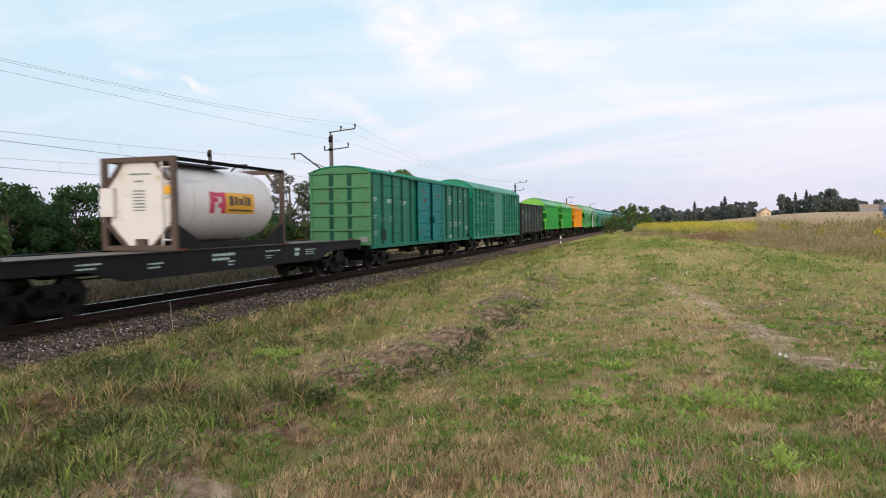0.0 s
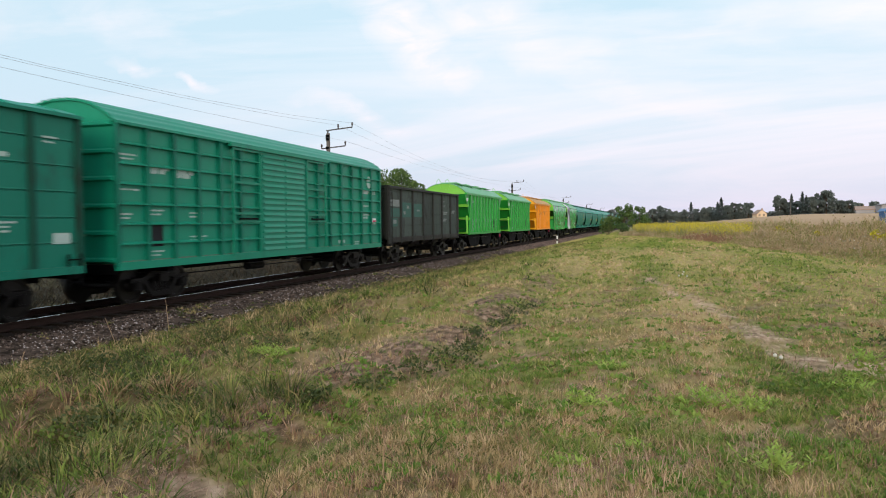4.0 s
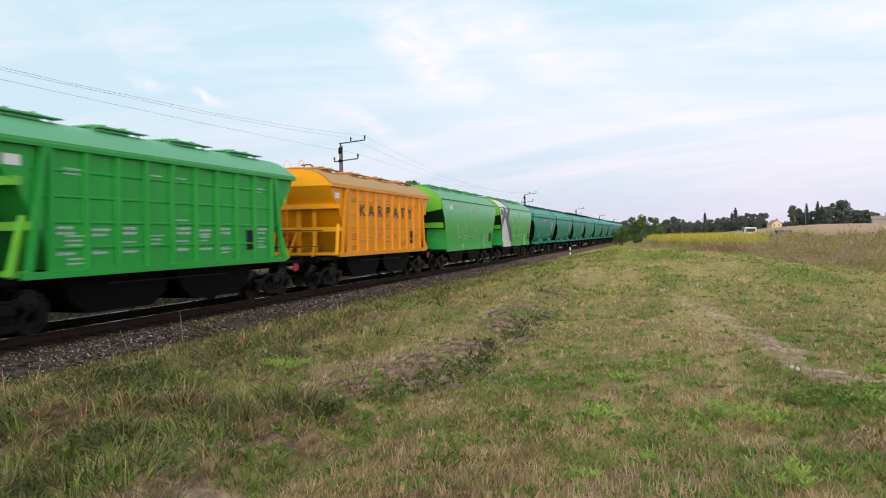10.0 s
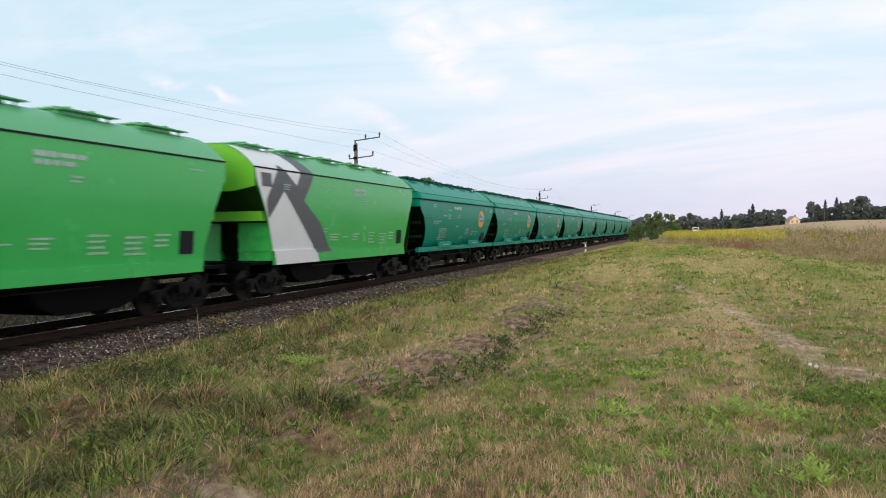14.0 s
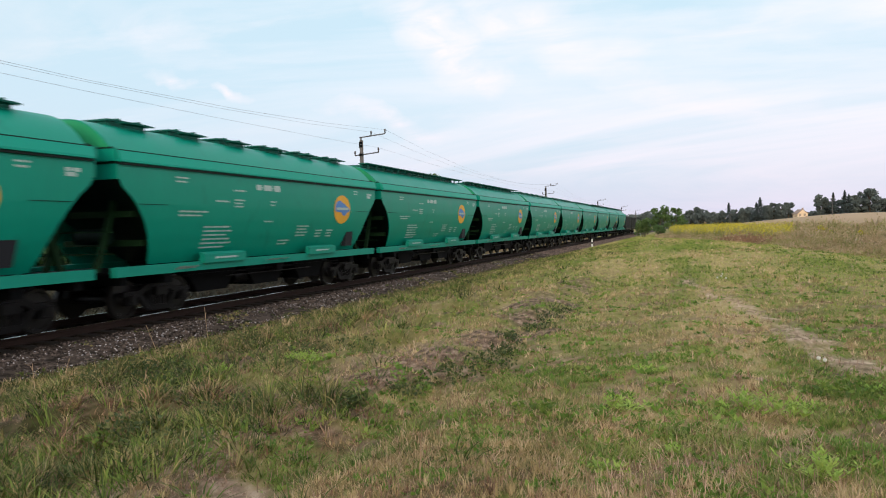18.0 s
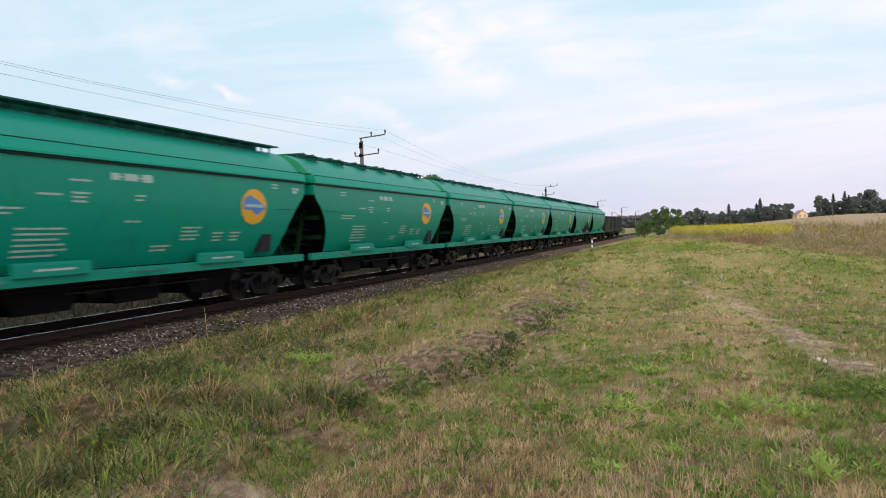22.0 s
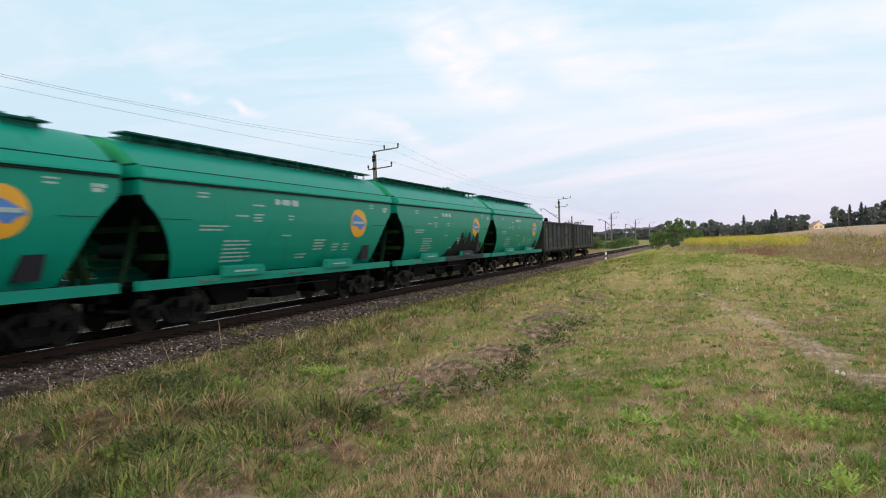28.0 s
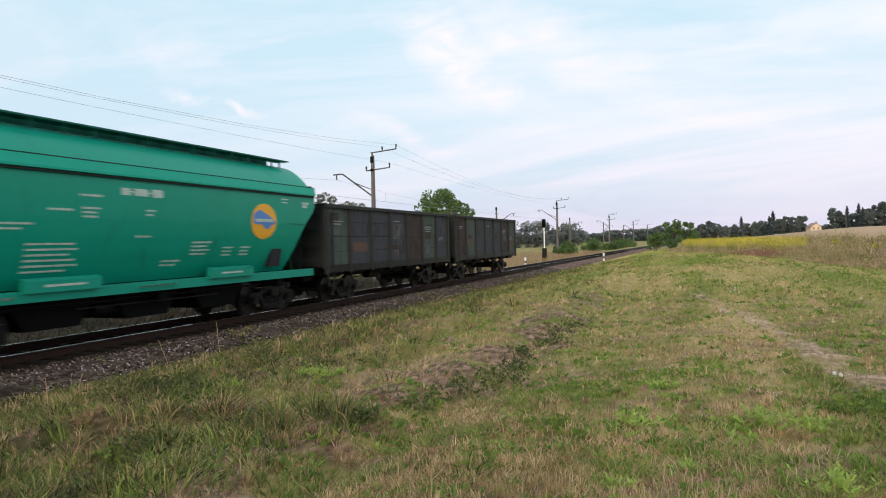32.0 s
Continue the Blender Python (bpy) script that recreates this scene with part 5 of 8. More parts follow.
def ribbed_hopper(label, paint, roof_paint, end_paint, name_word=None):
    L, z0, eave, peak, w = 14.72, 1.28, 3.98, 4.72, 1.56
    g = thing("hopper_wagon", label, "freight wagon", "wagons of the train")
    underframe(g, L, 10.5, 1.28, w=2.7)
    e0 = 1.47
    # the end edge of the side sheet follows the sloping end
    inset = lambda z: np.interp(z, (1.28, 2.2, 3.1, 3.6, 3.98), (3.0, 2.75, 2.15, 1.65, 1.47))
    prof = [(w - 0.07, eave), (w - 0.07, 3.6), (w - 0.07, 3.1), (w - 0.07, 2.2), (w - 0.07, z0)]
    part("side_sheet", skin(prof, inset, L), paint, g, solid=0.02)
    for z in (1.85, 2.4, 2.95, 3.5):
        for sx in (1, -1):
            e = inset(z) + 0.3
            swage = Shape().prism([(sx * (w - 0.07), z - 0.04), (sx * (w - 0.045), z - 0.015), (sx * (w - 0.045), z + 0.015), (sx * (w - 0.07), z + 0.04)], max(e, 2.5), L - max(e, 2.5), "y")
            part("side_swage", swage, paint, g)
    for sx in (1, -1):
        n = 10
        for i in range(n):
            y = 2.95 + (L - 5.9) * i / (n - 1)
            part("side_post", Shape().prism([(sx * (w - 0.08), y - 0.085), (sx * (w + 0.03), y - 0.055), (sx * (w + 0.03), y + 0.055), (sx * (w - 0.08), y + 0.085)], z0, eave, "z"), paint, g)
        for y0, y1 in ((2.32, 2.78), (L - 2.32, L - 2.78)):
            part("corner_post", Shape().bar((sx * (w - 0.0), y0, z0), (sx * (w - 0.0), y1, eave - 0.02), 0.10, 0.16), paint, g)
        part("side_sill", Shape().box(*sorted((sx * (w - 0.1), sx * (w + 0.06))), 2.2, L - 2.2, z0 - 0.06, z0 + 0.09), paint, g)
        part("eave_rail", Shape().box(*sorted((sx * (w - 0.1), sx * (w + 0.05))), e0 - 0.02, L - e0 + 0.02, eave - 0.04, eave + 0.1), paint, g)
    end_cavity(g, lambda z: w - 0.08, inset, L, eave - 0.0, 1.35, 4.0, end_paint if name_word else paint)
    arched_roof(g, w + 0.05, eave + 0.08, peak, e0 - 0.05, L - e0 + 0.05, roof_paint)
    arch = roof_arch(w + 0.03, eave, peak - 0.03)
    for y, out in ((e0, -1), (L - e0, 1)):
        s = Shape().prism(arch, *sorted((y, y - out * 0.05)), "y")
        for x in (-0.32, 0.25):
            s.box(x - 0.09, x + 0.09, *sorted((y, y + out * 0.06)), eave + 0.32, eave + 0.55)
        part("roof_end", s, end_paint, g)
        end = Shape()
        q = lambda d: y - out * d
        end.box(-w, w, *sorted((q(0.55), q(0.75))), 3.12, 3.30)
        end.box(-w, w, *sorted((q(0.85), q(1.0))), 2.22, 2.40)
        end.box(-w, w, *sorted((q(0.75), q(0.95))), z0 - 0.02, z0 + 0.12)
        for x in (-0.35, 0.35):
            end.box(x - 0.08, x + 0.08, *sorted((q(0.86), q(0.98))), z0, 3.15)
        part("end_frame", end, end_paint, g)
        for sx in (1, -1):
            part("end_strut", Shape().bar((sx * (w - 0.05), q(0.45), z0), (sx * (w - 0.2), q(0.95), 2.5), 0.12, 0.14), end_paint, g)
            part("end_strut", Shape().bar((sx * 0.55, q(0.3), z0 - 0.1), (sx * 0.4, q(0.9), 2.25), 0.08, 0.1), paint, g)
        plat = Shape().box(-w + 0.1, w - 0.1, *sorted((y + out * 0.75, q(0.9))), 1.12, 1.2)
        part("end_platform", plat, FRAME_BLACK, g)
        rail = Shape().bar((-w + 0.1, y + out * 0.6, 2.25), (w - 0.1, y + out * 0.6, 2.25), 0.04, 0.04).bar((-w + 0.1, y + out * 0.6, 1.65), (w - 0.1, y + out * 0.6, 1.65), 0.03, 0.03)
        part("end_handrail", rail, PATCH_RUST, g)
        ladder(g, -0.75, q(-0.02) if out < 0 else q(-0.02), 1.2, eave + 0.1, 0.36, paint, "x", 9)
    roof_hatches(g, L, e0 + 0.3, peak + 0.02, 4, roof_paint)
    for x in (-0.40, 0.22):
        loop = Shape()
        ring = [(x + 0.16 * math.cos(math.pi * i / 6), e0 + 0.1, peak - 0.08 + 0.36 * math.sin(math.pi * i / 6)) for i in range(7)]
        for p, q2 in zip(ring[:-1], ring[1:]):
            loop.tube(p, q2, 0.014, seg=5)
        part("roof_handrail", loop, end_paint, g, "small bent grab rail on the roof end")
    part("brake_wheel", Shape().turned((1.28, L - 0.95, 1.0), [(-0.03, 0.10), (-0.02, 0.19), (0.02, 0.19), (0.03, 0.10)], 12, "x"), MARK_RED, g, "red brake handwheel")
    for yc in (5.4, L - 5.4):
        part("discharge_chute", Shape().prism([(yc - 1.95, 1.28), (yc + 1.95, 1.28), (yc + 1.55, 0.62), (yc + 1.1, 0.34), (yc - 1.1, 0.34), (yc - 1.55, 0.62)], -1.15, 1.15), FRAME_BLACK, g)
    x_of = lambda z: w - 0.066
    dark = name_word is not None
    rows = block(3.35, 3.55, 0.6, 2) + block(3.35, 2.1, 0.6, 3) + block(3.4, 1.6, 0.6, 2) + block(5.9, 3.6, 0.6, 2) + block(6.9, 3.6, 0.6, 2) + block(5.95, 2.1, 0.6, 3) + block(6.95, 2.5, 0.6, 2) + block(7.0, 1.95, 0.55, 3) + block(5.0, 1.95, 0.5, 2) + block(7.9, 2.05, 0.6, 2) + block(10.8, 3.55, 0.6, 2) + block(10.9, 2.0, 0.55, 3) + block(9.0, 1.7, 0.6, 2)
    for i in () if dark else (0, 1, 2, 4, 5, 6, 8):
        rows += block(3.12 + i * (L - 5.9) / 9, 2.24 if i % 2 else 2.28, 0.62, 2, 0.075, 0.12, 0.3, i) + block(3.12 + i * (L - 5.9) / 9, 1.72, 0.55, 1, 0.075, 0.12, 0.3, i + 9)
    bars(rows, x_of, MARK_BROWN if dark else MARK_WHITE, "stencil_block", g, "stencil bars", 0.008)
    bars([(10.35, 10.85, 1.95, 0.6)], x_of, MARK_DARK, "notice_plate", g, "dark notice plate", 0.01)
    bars([(1.85, 2.25, 3.62, 0.22)], x_of, PAINT_WHITE, "tag_plate", g, "white tag plate", 0.012)
    if name_word:
        for i, ch in enumerate(name_word):
            cu = bpy.data.curves.new("letter", "FONT")
            cu.body, cu.size, cu.align_x, cu.extrude, cu.offset = ch, 0.72, "CENTER", 0.004, 0.012
            cu.materials.append(LETTER_BROWN)
            ob = new("letter", cu)
            ob.parent = g
            step = (L - 5.9) / 9
            ob.matrix_basis = Matrix.Translation((w - 0.038, 2.95 + step * (i + 1.5), 2.87)) @ Matrix(((0, 0, 1, 0), (1.22, 0, 0, 0), (0, 0.95, 0, 0), (0, 0, 0, 1)))
            tagged(ob, "dark painted capital letter")
    return g, L


def smooth_hopper(label, white_nose):
    L, z0 = 14.72, 1.12
    eave, peak, e0 = 4.08, 4.86, 0.72
    g = thing("hopper_wagon", label, "freight wagon", "wagons of the train")
    underframe(g, L, 10.5, 1.2, w=2.7)
    w_of = lambda z: np.interp(z, (1.12, 1.45, 2.2, 3.0, 3.6, 4.08), (1.50, 1.52, 1.58, 1.62, 1.62, 1.58))
    inset = lambda z: np.interp(z, (1.12, 1.5, 2.6, 3.35, 3.6, 4.08), (1.85, 1.75, 1.35, 0.95, 0.80, 0.72))
    zs = list(np.linspace(eave, z0, 14))
    part("side_sheet", skin([(w_of(z), z) for z in zs], inset, L), PAINT_LIME, g, smooth=True, solid=0.02)
    top = [(x * 1.0, z) for x, z in roof_arch(1.58, eave, peak, 14)]
    part("roof", Shape().prism(top + [(x, z - 0.03) for x, z in top[::-1]], e0, L - e0, "y"), PAINT_LIME_ROOF, g, smooth=True)
    part("eave_seam", Shape().box(1.575, 1.605, e0, L - e0, eave - 0.025, eave + 0.02).box(-1.605, -1.575, e0, L - e0, eave - 0.025, eave + 0.02), MARK_DARK, g, "thin black seam strip")
    for y, out in ((e0, -1), (L - e0, 1)):
        arch = roof_arch(1.56, eave, peak - 0.02, 14)
        s = Shape().prism(arch + [(1.58, 3.5), (0.8, 3.36), (-0.8, 3.36), (-1.58, 3.5)], *sorted((y, y - out * 0.05)), "y")
        part("end_shield", s, PAINT_LIME_END, g, "bright yellow-lime end shield")
        part("end_post", Shape().box(-0.62, -0.40, *sorted((y - out * 0.1, y + out * 0.06)), 1.25, 4.3), PAINT_LIME_END, g)
        q = lambda d: y - out * d
        part("end_beam", Shape().box(-1.5, 1.5, *sorted((q(0.45), q(0.75))), 2.45, 2.75), PAINT_LIME_END, g)
        for sx in (1, -1):
            panel = part("end_panel", Shape().box(*sorted((sx * 0.35, sx * 1.5)), *sorted((q(0.95), q(1.02))), 1.2, 2.4), PAINT_LIME, g)
            for z in (1.55, 2.0):
                part("panel_rib", Shape().box(*sorted((sx * 0.35, sx * 1.5)), *sorted((q(0.9), q(0.97))), z - 0.05, z + 0.05), PAINT_LIME, panel)
        ladder(g, -1.25, y + out * 0.08, 1.2, 4.2, 0.38, PAINT_LIME, "x", 9)
        part("end_platform", Shape().box(-1.45, 1.45, *sorted((y + out * 0.1, q(1.0))), 1.1, 1.18), FRAME_BLACK, g)
        part("end_lamp", Shape().box(-1.3, -1.0, *sorted((y + out * 0.12, y + out * 0.3)), 0.9, 1.15), RUST, g, "faded red end box")
    end_cavity(g, lambda z: w_of(z) - 0.02, lambda z: e0, L, 3.5, 1.3, 3.6, SHADE_GREEN)
    roof_hatches(g, L, e0 + 0.2, peak + 0.03, 5, PAINT_LIME_ROOF)
    for yc in (5.2, L - 5.2):
        part("discharge_chute", Shape().prism([(yc - 1.9, 1.15), (yc + 1.9, 1.15), (yc + 1.4, 0.55), (yc + 0.9, 0.34), (yc - 0.9, 0.34), (yc - 1.4, 0.55)], -1.1, 1.1), FRAME_BLACK, g)
    sill = Shape()
    for sx in (1, -1):
        sill.box(*sorted((sx * 1.5, sx * 1.57)), 1.8, L - 1.8, 1.06, 1.38)
        sill.box(*sorted((sx * 1.5, sx * 1.585)), 3.9, 6.4, 1.12, 1.50)
    part("side_sill", sill, PAINT_LIME, g)
    rows = block(2.05, 3.75, 0.0, 0) + block(3.2, 3.72, 0.9, 2, 0.08) + block(4.9, 3.75, 0.3, 1) + block(5.6, 3.75, 0.4, 1) + block(7.6, 3.72, 1.4, 2, 0.13, 0.17) + block(8.5, 3.3, 0.35, 2) + block(12.4, 3.75, 0.6, 1) + block(4.0, 2.2, 0.5, 2) + block(4.0, 1.95, 0.9, 2) + block(5.0, 2.2, 0.4, 2) + block(5.6, 2.0, 0.8, 3) + block(6.6, 1.9, 0.5, 1) + block(7.5, 2.0, 0.6, 3) + block(9.0, 2.05, 0.6, 4, 0.06, 0.13) + block(10.1, 2.0, 0.7, 4, 0.06, 0.13) + block(11.1, 2.05, 0.6, 3, 0.06, 0.13)
    bars(rows, w_of, MARK_WHITE, "stencil_block", g, "white stencil bars", 0.012)
    bars([(12.0, 12.55, 1.85, 0.6)], w_of, MARK_DARK, "notice_plate", g, "dark notice plate", 0.02)
    if not white_nose:
        bars([(2.2, 2.75, 3.62, 0.28)], w_of, PAINT_WHITE, "tag_plate", g, "white tag plate", 0.012)
    else:
        paint_panel(g, w_of, inset, L, eave, peak)
    return g, L


def on_side(w_of, zs, runs, lift):
    """Paint that follows a bulging side: at each height z, runs(z) gives its start and end along the wagon."""
    rows = []
    for z in zs:
        y0, y1 = runs(z)
        rows.append([(float(w_of(z)) + lift, y0 + (y1 - y0) * i / 4, z) for i in range(5)])
    return Shape().grid(rows)


def paint_panel(g, w_of, inset, L, eave, peak):
    """The white nose panel under a dark grey letter-like mark, over side and roof."""
    def wide(z):
        if z <= 1.505:
            return 1.585
        if z <= eave:
            return float(w_of(z))
        u = 1 - (z - eave) / (peak - eave)
        return 1.58 * max(u, 0.0) ** (1 / 2.4)

    def line(zs, ys):
        return lambda z: float(np.interp(z, zs, ys))
    heights = lambda lo, hi, n=12: [lo + (hi - lo) * i / n for i in range(n + 1)]
    front = lambda z: float(inset(min(z, eave))) + 0.01
    edge = line((1.06, 1.38, 1.67, 3.14, 3.61, 4.08, 4.8), (4.7, 4.55, 4.4, 3.4, 3.75, 4.05, 3.65))
    part("white_panel", on_side(wide, heights(1.06, 1.504, 2) + heights(1.506, 4.78, 26), lambda z: (front(z), edge(z)), 0.014), PAINT_WHITE, g, "white painted nose panel", smooth=True)
    outer = line((2.55, 3.07, 4.22), (1.40, 1.277, 2.12))
    inner = line((2.55, 3.41), (1.47, 2.33))
    slant = line((3.61, 4.22), (3.15, 2.28))
    leg_a, leg_b = line((1.38, 1.67, 3.41), (4.5, 4.3, 2.33)), line((1.38, 2.41, 3.14), (5.65, 4.8, 3.6))
    band_a, band_b = line((3.61, 4.08, 4.8), (3.15, 3.5, 3.1)), line((3.14, 3.61, 4.08, 4.8), (3.6, 4.0, 4.4, 4.0))
    s = Shape()
    for shape in (on_side(wide, heights(3.61, 4.22, 6), lambda z: (outer(z), slant(z)), 0.022),
                  on_side(wide, heights(3.61, 4.78, 9), lambda z: (band_a(z), band_b(z)), 0.022),
                  on_side(wide, heights(3.41, 3.61, 3), lambda z: (outer(z), band_b(z)), 0.022),
                  on_side(wide, heights(2.55, 3.41, 6), lambda z: (outer(z), inner(z)), 0.022),
                  on_side(wide, heights(1.39, 1.504, 2) + heights(1.506, 3.14, 10), lambda z: (leg_a(z), leg_b(z)), 0.022),
                  on_side(wide, heights(3.14, 3.41, 3), lambda z: (leg_a(z), band_b(z)), 0.022)):
        s.add(shape.v, shape.f)
    part("grey_mark", s, PAINT_GREY, g, "dark grey painted letter-like mark", smooth=True)
    bars([(1.05, 1.6, 3.72, 0.42)], w_of, PAINT_GREY, "tag_plate", g, "grey tag plate", 0.03)
    bars(block(2.3, 3.62, 0.5, 3, 0.04, 0.07), w_of, MARK_WHITE, "stencil_block", g, "white stencil bars", 0.03)


def teal_hopper(label, walkway, graffiti=False):
    L, eave, peak, e0 = 14.72, 3.69, 4.75, 0.36
    g = thing("hopper_wagon", label, "freight wagon", "teal hopper wagons")
    underframe(g, L, 10.4, 1.1, w=2.8)
    w_of = lambda z: np.interp(z, (1.30, 1.6, 2.0, 2.4, 2.8, 3.3, 3.69), (1.16, 1.32, 1.47, 1.56, 1.61, 1.62, 1.60))
    inset = lambda z: np.interp(z, (1.30, 1.6, 2.0, 2.27, 2.6, 2.91, 3.1, 3.2, 3.4, 3.69), (1.70, 1.58, 1.40, 1.26, 1.03, 0.75, 0.5, 0.41, 0.37, 0.36))
    zs = list(np.linspace(eave, 1.30, 22))
    part("side_sheet", skin([(float(w_of(z)), z) for z in zs], inset, L), PAINT_TEAL, g, "smooth teal bulging side", smooth=True, solid=0.02)
    top = roof_arch(1.60, eave + 0.05, peak, 16)
    part("roof", Shape().prism(top + [(x, z - 0.03) for x, z in top[::-1]], e0, L - e0, "y"), PAINT_TEAL, g, smooth=True)
    fascia = Shape()
    for sx in (1, -1):
        fascia.prism([(sx * 1.57, eave - 0.01), (sx * 1.685, eave), (sx * 1.685, eave + 0.05), (sx * 1.62, eave + 0.26), (sx * 1.55, eave + 0.26)], e0, L - e0, "y")
    part("eave_strip", fascia, PAINT_TEAL_STRIP, g)
    # Lower strip paints the shadow under the eave, upper one the seam line.
    eave_lines = Shape()
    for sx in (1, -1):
        eave_lines.box(*sorted((sx * 1.59, sx * 1.655)), e0, L - e0, eave - 0.06, eave - 0.012)
        eave_lines.box(*sorted((sx * 1.55, sx * 1.618)), e0, L - e0, eave + 0.262, eave + 0.285)
    part("eave_seam", eave_lines, CAVITY, g)
    for y0, y1 in ((0.95, 2.0), (L - 2.0, L - 0.95)):
        part("sheet_seam", Shape().box(1.605, 1.612, y0, y1, 2.74, 2.755), CAVITY, g)
    for y, out in ((e0, -1), (L - e0, 1)):
        arch = roof_arch(1.59, eave + 0.03, peak - 0.02, 14)
        part("end_shield", Shape().prism(arch + [(1.6, 3.3), (-1.6, 3.3)], *sorted((y, y - out * 0.05)), "y"), PAINT_TEAL_END, g, "faded green end shield, brightened as if lit")
        for za, zb, proud in ((3.70, 3.98, 0.10), (3.30, 3.64, 0.05)):
            part("end_band", Shape().prism([(y, za), (y + out * proud, za), (y + out * proud * 0.8, zb), (y, zb)], -1.61, 1.61), PAINT_TEAL, g)
        # Dark strips stand in for the shadow lines above the end bands.
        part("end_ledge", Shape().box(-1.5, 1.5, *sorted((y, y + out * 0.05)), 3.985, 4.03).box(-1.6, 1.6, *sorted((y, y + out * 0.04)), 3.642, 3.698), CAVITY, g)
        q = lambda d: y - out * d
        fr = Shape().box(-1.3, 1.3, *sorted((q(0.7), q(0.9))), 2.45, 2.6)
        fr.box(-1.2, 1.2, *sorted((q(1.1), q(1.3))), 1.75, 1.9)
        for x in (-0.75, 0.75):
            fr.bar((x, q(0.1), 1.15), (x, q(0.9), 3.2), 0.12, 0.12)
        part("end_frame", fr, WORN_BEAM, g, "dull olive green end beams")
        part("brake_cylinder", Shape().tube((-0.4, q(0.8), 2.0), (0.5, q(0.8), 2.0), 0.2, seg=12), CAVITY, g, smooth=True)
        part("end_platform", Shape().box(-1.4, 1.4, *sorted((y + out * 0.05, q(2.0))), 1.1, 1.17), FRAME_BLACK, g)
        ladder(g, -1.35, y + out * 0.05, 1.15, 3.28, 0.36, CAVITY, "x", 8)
        part("end_handrail", Shape().bar((-1.4, q(0.1), 2.1), (1.3, q(0.1), 2.1), 0.025, 0.025).bar((-1.4, q(0.1), 1.6), (1.3, q(0.1), 1.6), 0.025, 0.025), WORN_BEAM, g, "thin end handrail")
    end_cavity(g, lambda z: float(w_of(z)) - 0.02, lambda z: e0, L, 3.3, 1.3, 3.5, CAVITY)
    for yc in (4.6, 7.36, L - 4.6):
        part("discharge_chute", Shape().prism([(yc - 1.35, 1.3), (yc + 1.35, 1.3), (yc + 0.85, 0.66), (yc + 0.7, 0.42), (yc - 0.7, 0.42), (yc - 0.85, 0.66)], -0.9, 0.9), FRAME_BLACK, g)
    for sx in (1, -1):
        part("side_sill", Shape().box(*sorted((sx * 1.34, sx * 1.5)), 0.30, L - 0.30, 1.06, 1.29), PAINT_TEAL_SILL, g, "teal side sill")
        for y0, y1 in ((3.35, 5.25), (8.95, 10.85)):
            part("side_locker", Shape().prism([(sx * 1.42, 1.24), (sx * 1.60, 1.24), (sx * 1.60, 1.47), (sx * 1.46, 1.53)], y0, y1, "y"), PAINT_TEAL_SILL, g)
    pipe = Shape().bar((1.2, 3.0, 0.92), (1.2, L - 3.0, 0.92), 0.05, 0.05)
    part("side_pipe", pipe, FRAME_BLACK, g)
    if walkway:
        long_walkway(g, L, e0, peak + 0.06, PAINT_TEAL_HATCH)
    else:
        roof_hatches(g, L, e0 + 0.5, peak + 0.03, 6, PAINT_TEAL_HATCH, 0.52)
    rows = (block(2.3, 3.45, 0.5, 2) + block(5.85, 3.36, 1.3, 1, 0.21, 0.1, 0.0) + block(6.6, 2.95, 0.3, 2) + block(4.7, 3.22, 0.6, 1, 0.06) + block(3.9, 2.9, 0.6, 1) + block(4.75, 2.95, 0.5, 3, 0.05, 0.09) + block(2.4, 2.6, 1.2, 2)
            + block(3.45, 2.2, 1.35, 6, 0.05, 0.11, 0.6, 4) + block(8.3, 2.2, 0.9, 4, 0.05, 0.1, 0.6, 3) + block(9.6, 2.05, 0.5, 3, 0.05, 0.1) + block(10.4, 2.05, 0.5, 3, 0.05, 0.1) + block(6.3, 2.35, 0.5, 1) + block(7.3, 1.75, 0.7, 2, 0.05, 0.1) + block(12.4, 3.5, 0.4, 2) + block(13.6, 3.42, 0.4, 2, 0.09))
    bars(rows, w_of, MARK_WHITE, "stencil_block", g, "white stencil bars", 0.01)
    bars([(3.8, 4.8, 1.37, 0.06), (9.4, 10.3, 1.37, 0.06), (6.4, 7.6, 1.19, 0.05), (2.3, 3.1, 1.17, 0.08)], lambda z: 1.60 if z > 1.2 else 1.50, MARK_WHITE, "sill_stencil", g, "white stencil bars on the sill", 0.01)
    part("notice_plate", Shape().prism([(11.85, 1.45), (12.4, 1.45), (12.55, 1.98), (12.0, 1.98)], 1.30, 1.47), MARK_DARK, g, "dark slanted notice plate")
    # round yellow badge with a blue shape, painted on the bulging side
    cy, cz, r = 11.42, 2.80, 0.65
    tall = 0.52
    round_run = lambda z: (cy - r * math.sqrt(max(1 - ((z - cz) / tall) ** 2, 0)), cy + r * math.sqrt(max(1 - ((z - cz) / tall) ** 2, 0)))
    badge = part("badge", on_side(w_of, [cz + tall * math.sin(math.pi * (i / 20 - 0.5)) for i in range(21)], round_run, 0.014), MARK_YELLOW, g, "round yellow badge with a blue shape", smooth=True)
    top_of = lambda v: np.interp(v, (-0.46, -0.36, -0.16, 0.0, 0.12, 0.30, 0.48), (0.16, 0.27, 0.34, 0.25, 0.22, 0.12, 0.02))
    low_of = lambda v: np.interp(v, (-0.46, -0.30, -0.1, 0.06, 0.2, 0.3, 0.48), (-0.06, -0.10, -0.09, -0.22, -0.24, -0.12, -0.06))
    blue = Shape()
    blue.grid([[(float(w_of(cz + zz)) + 0.02, cy + v * 1.2, cz + zz) for zz in np.linspace(low_of(v), top_of(v), 5)] for v in np.linspace(-0.46, 0.48, 15)])
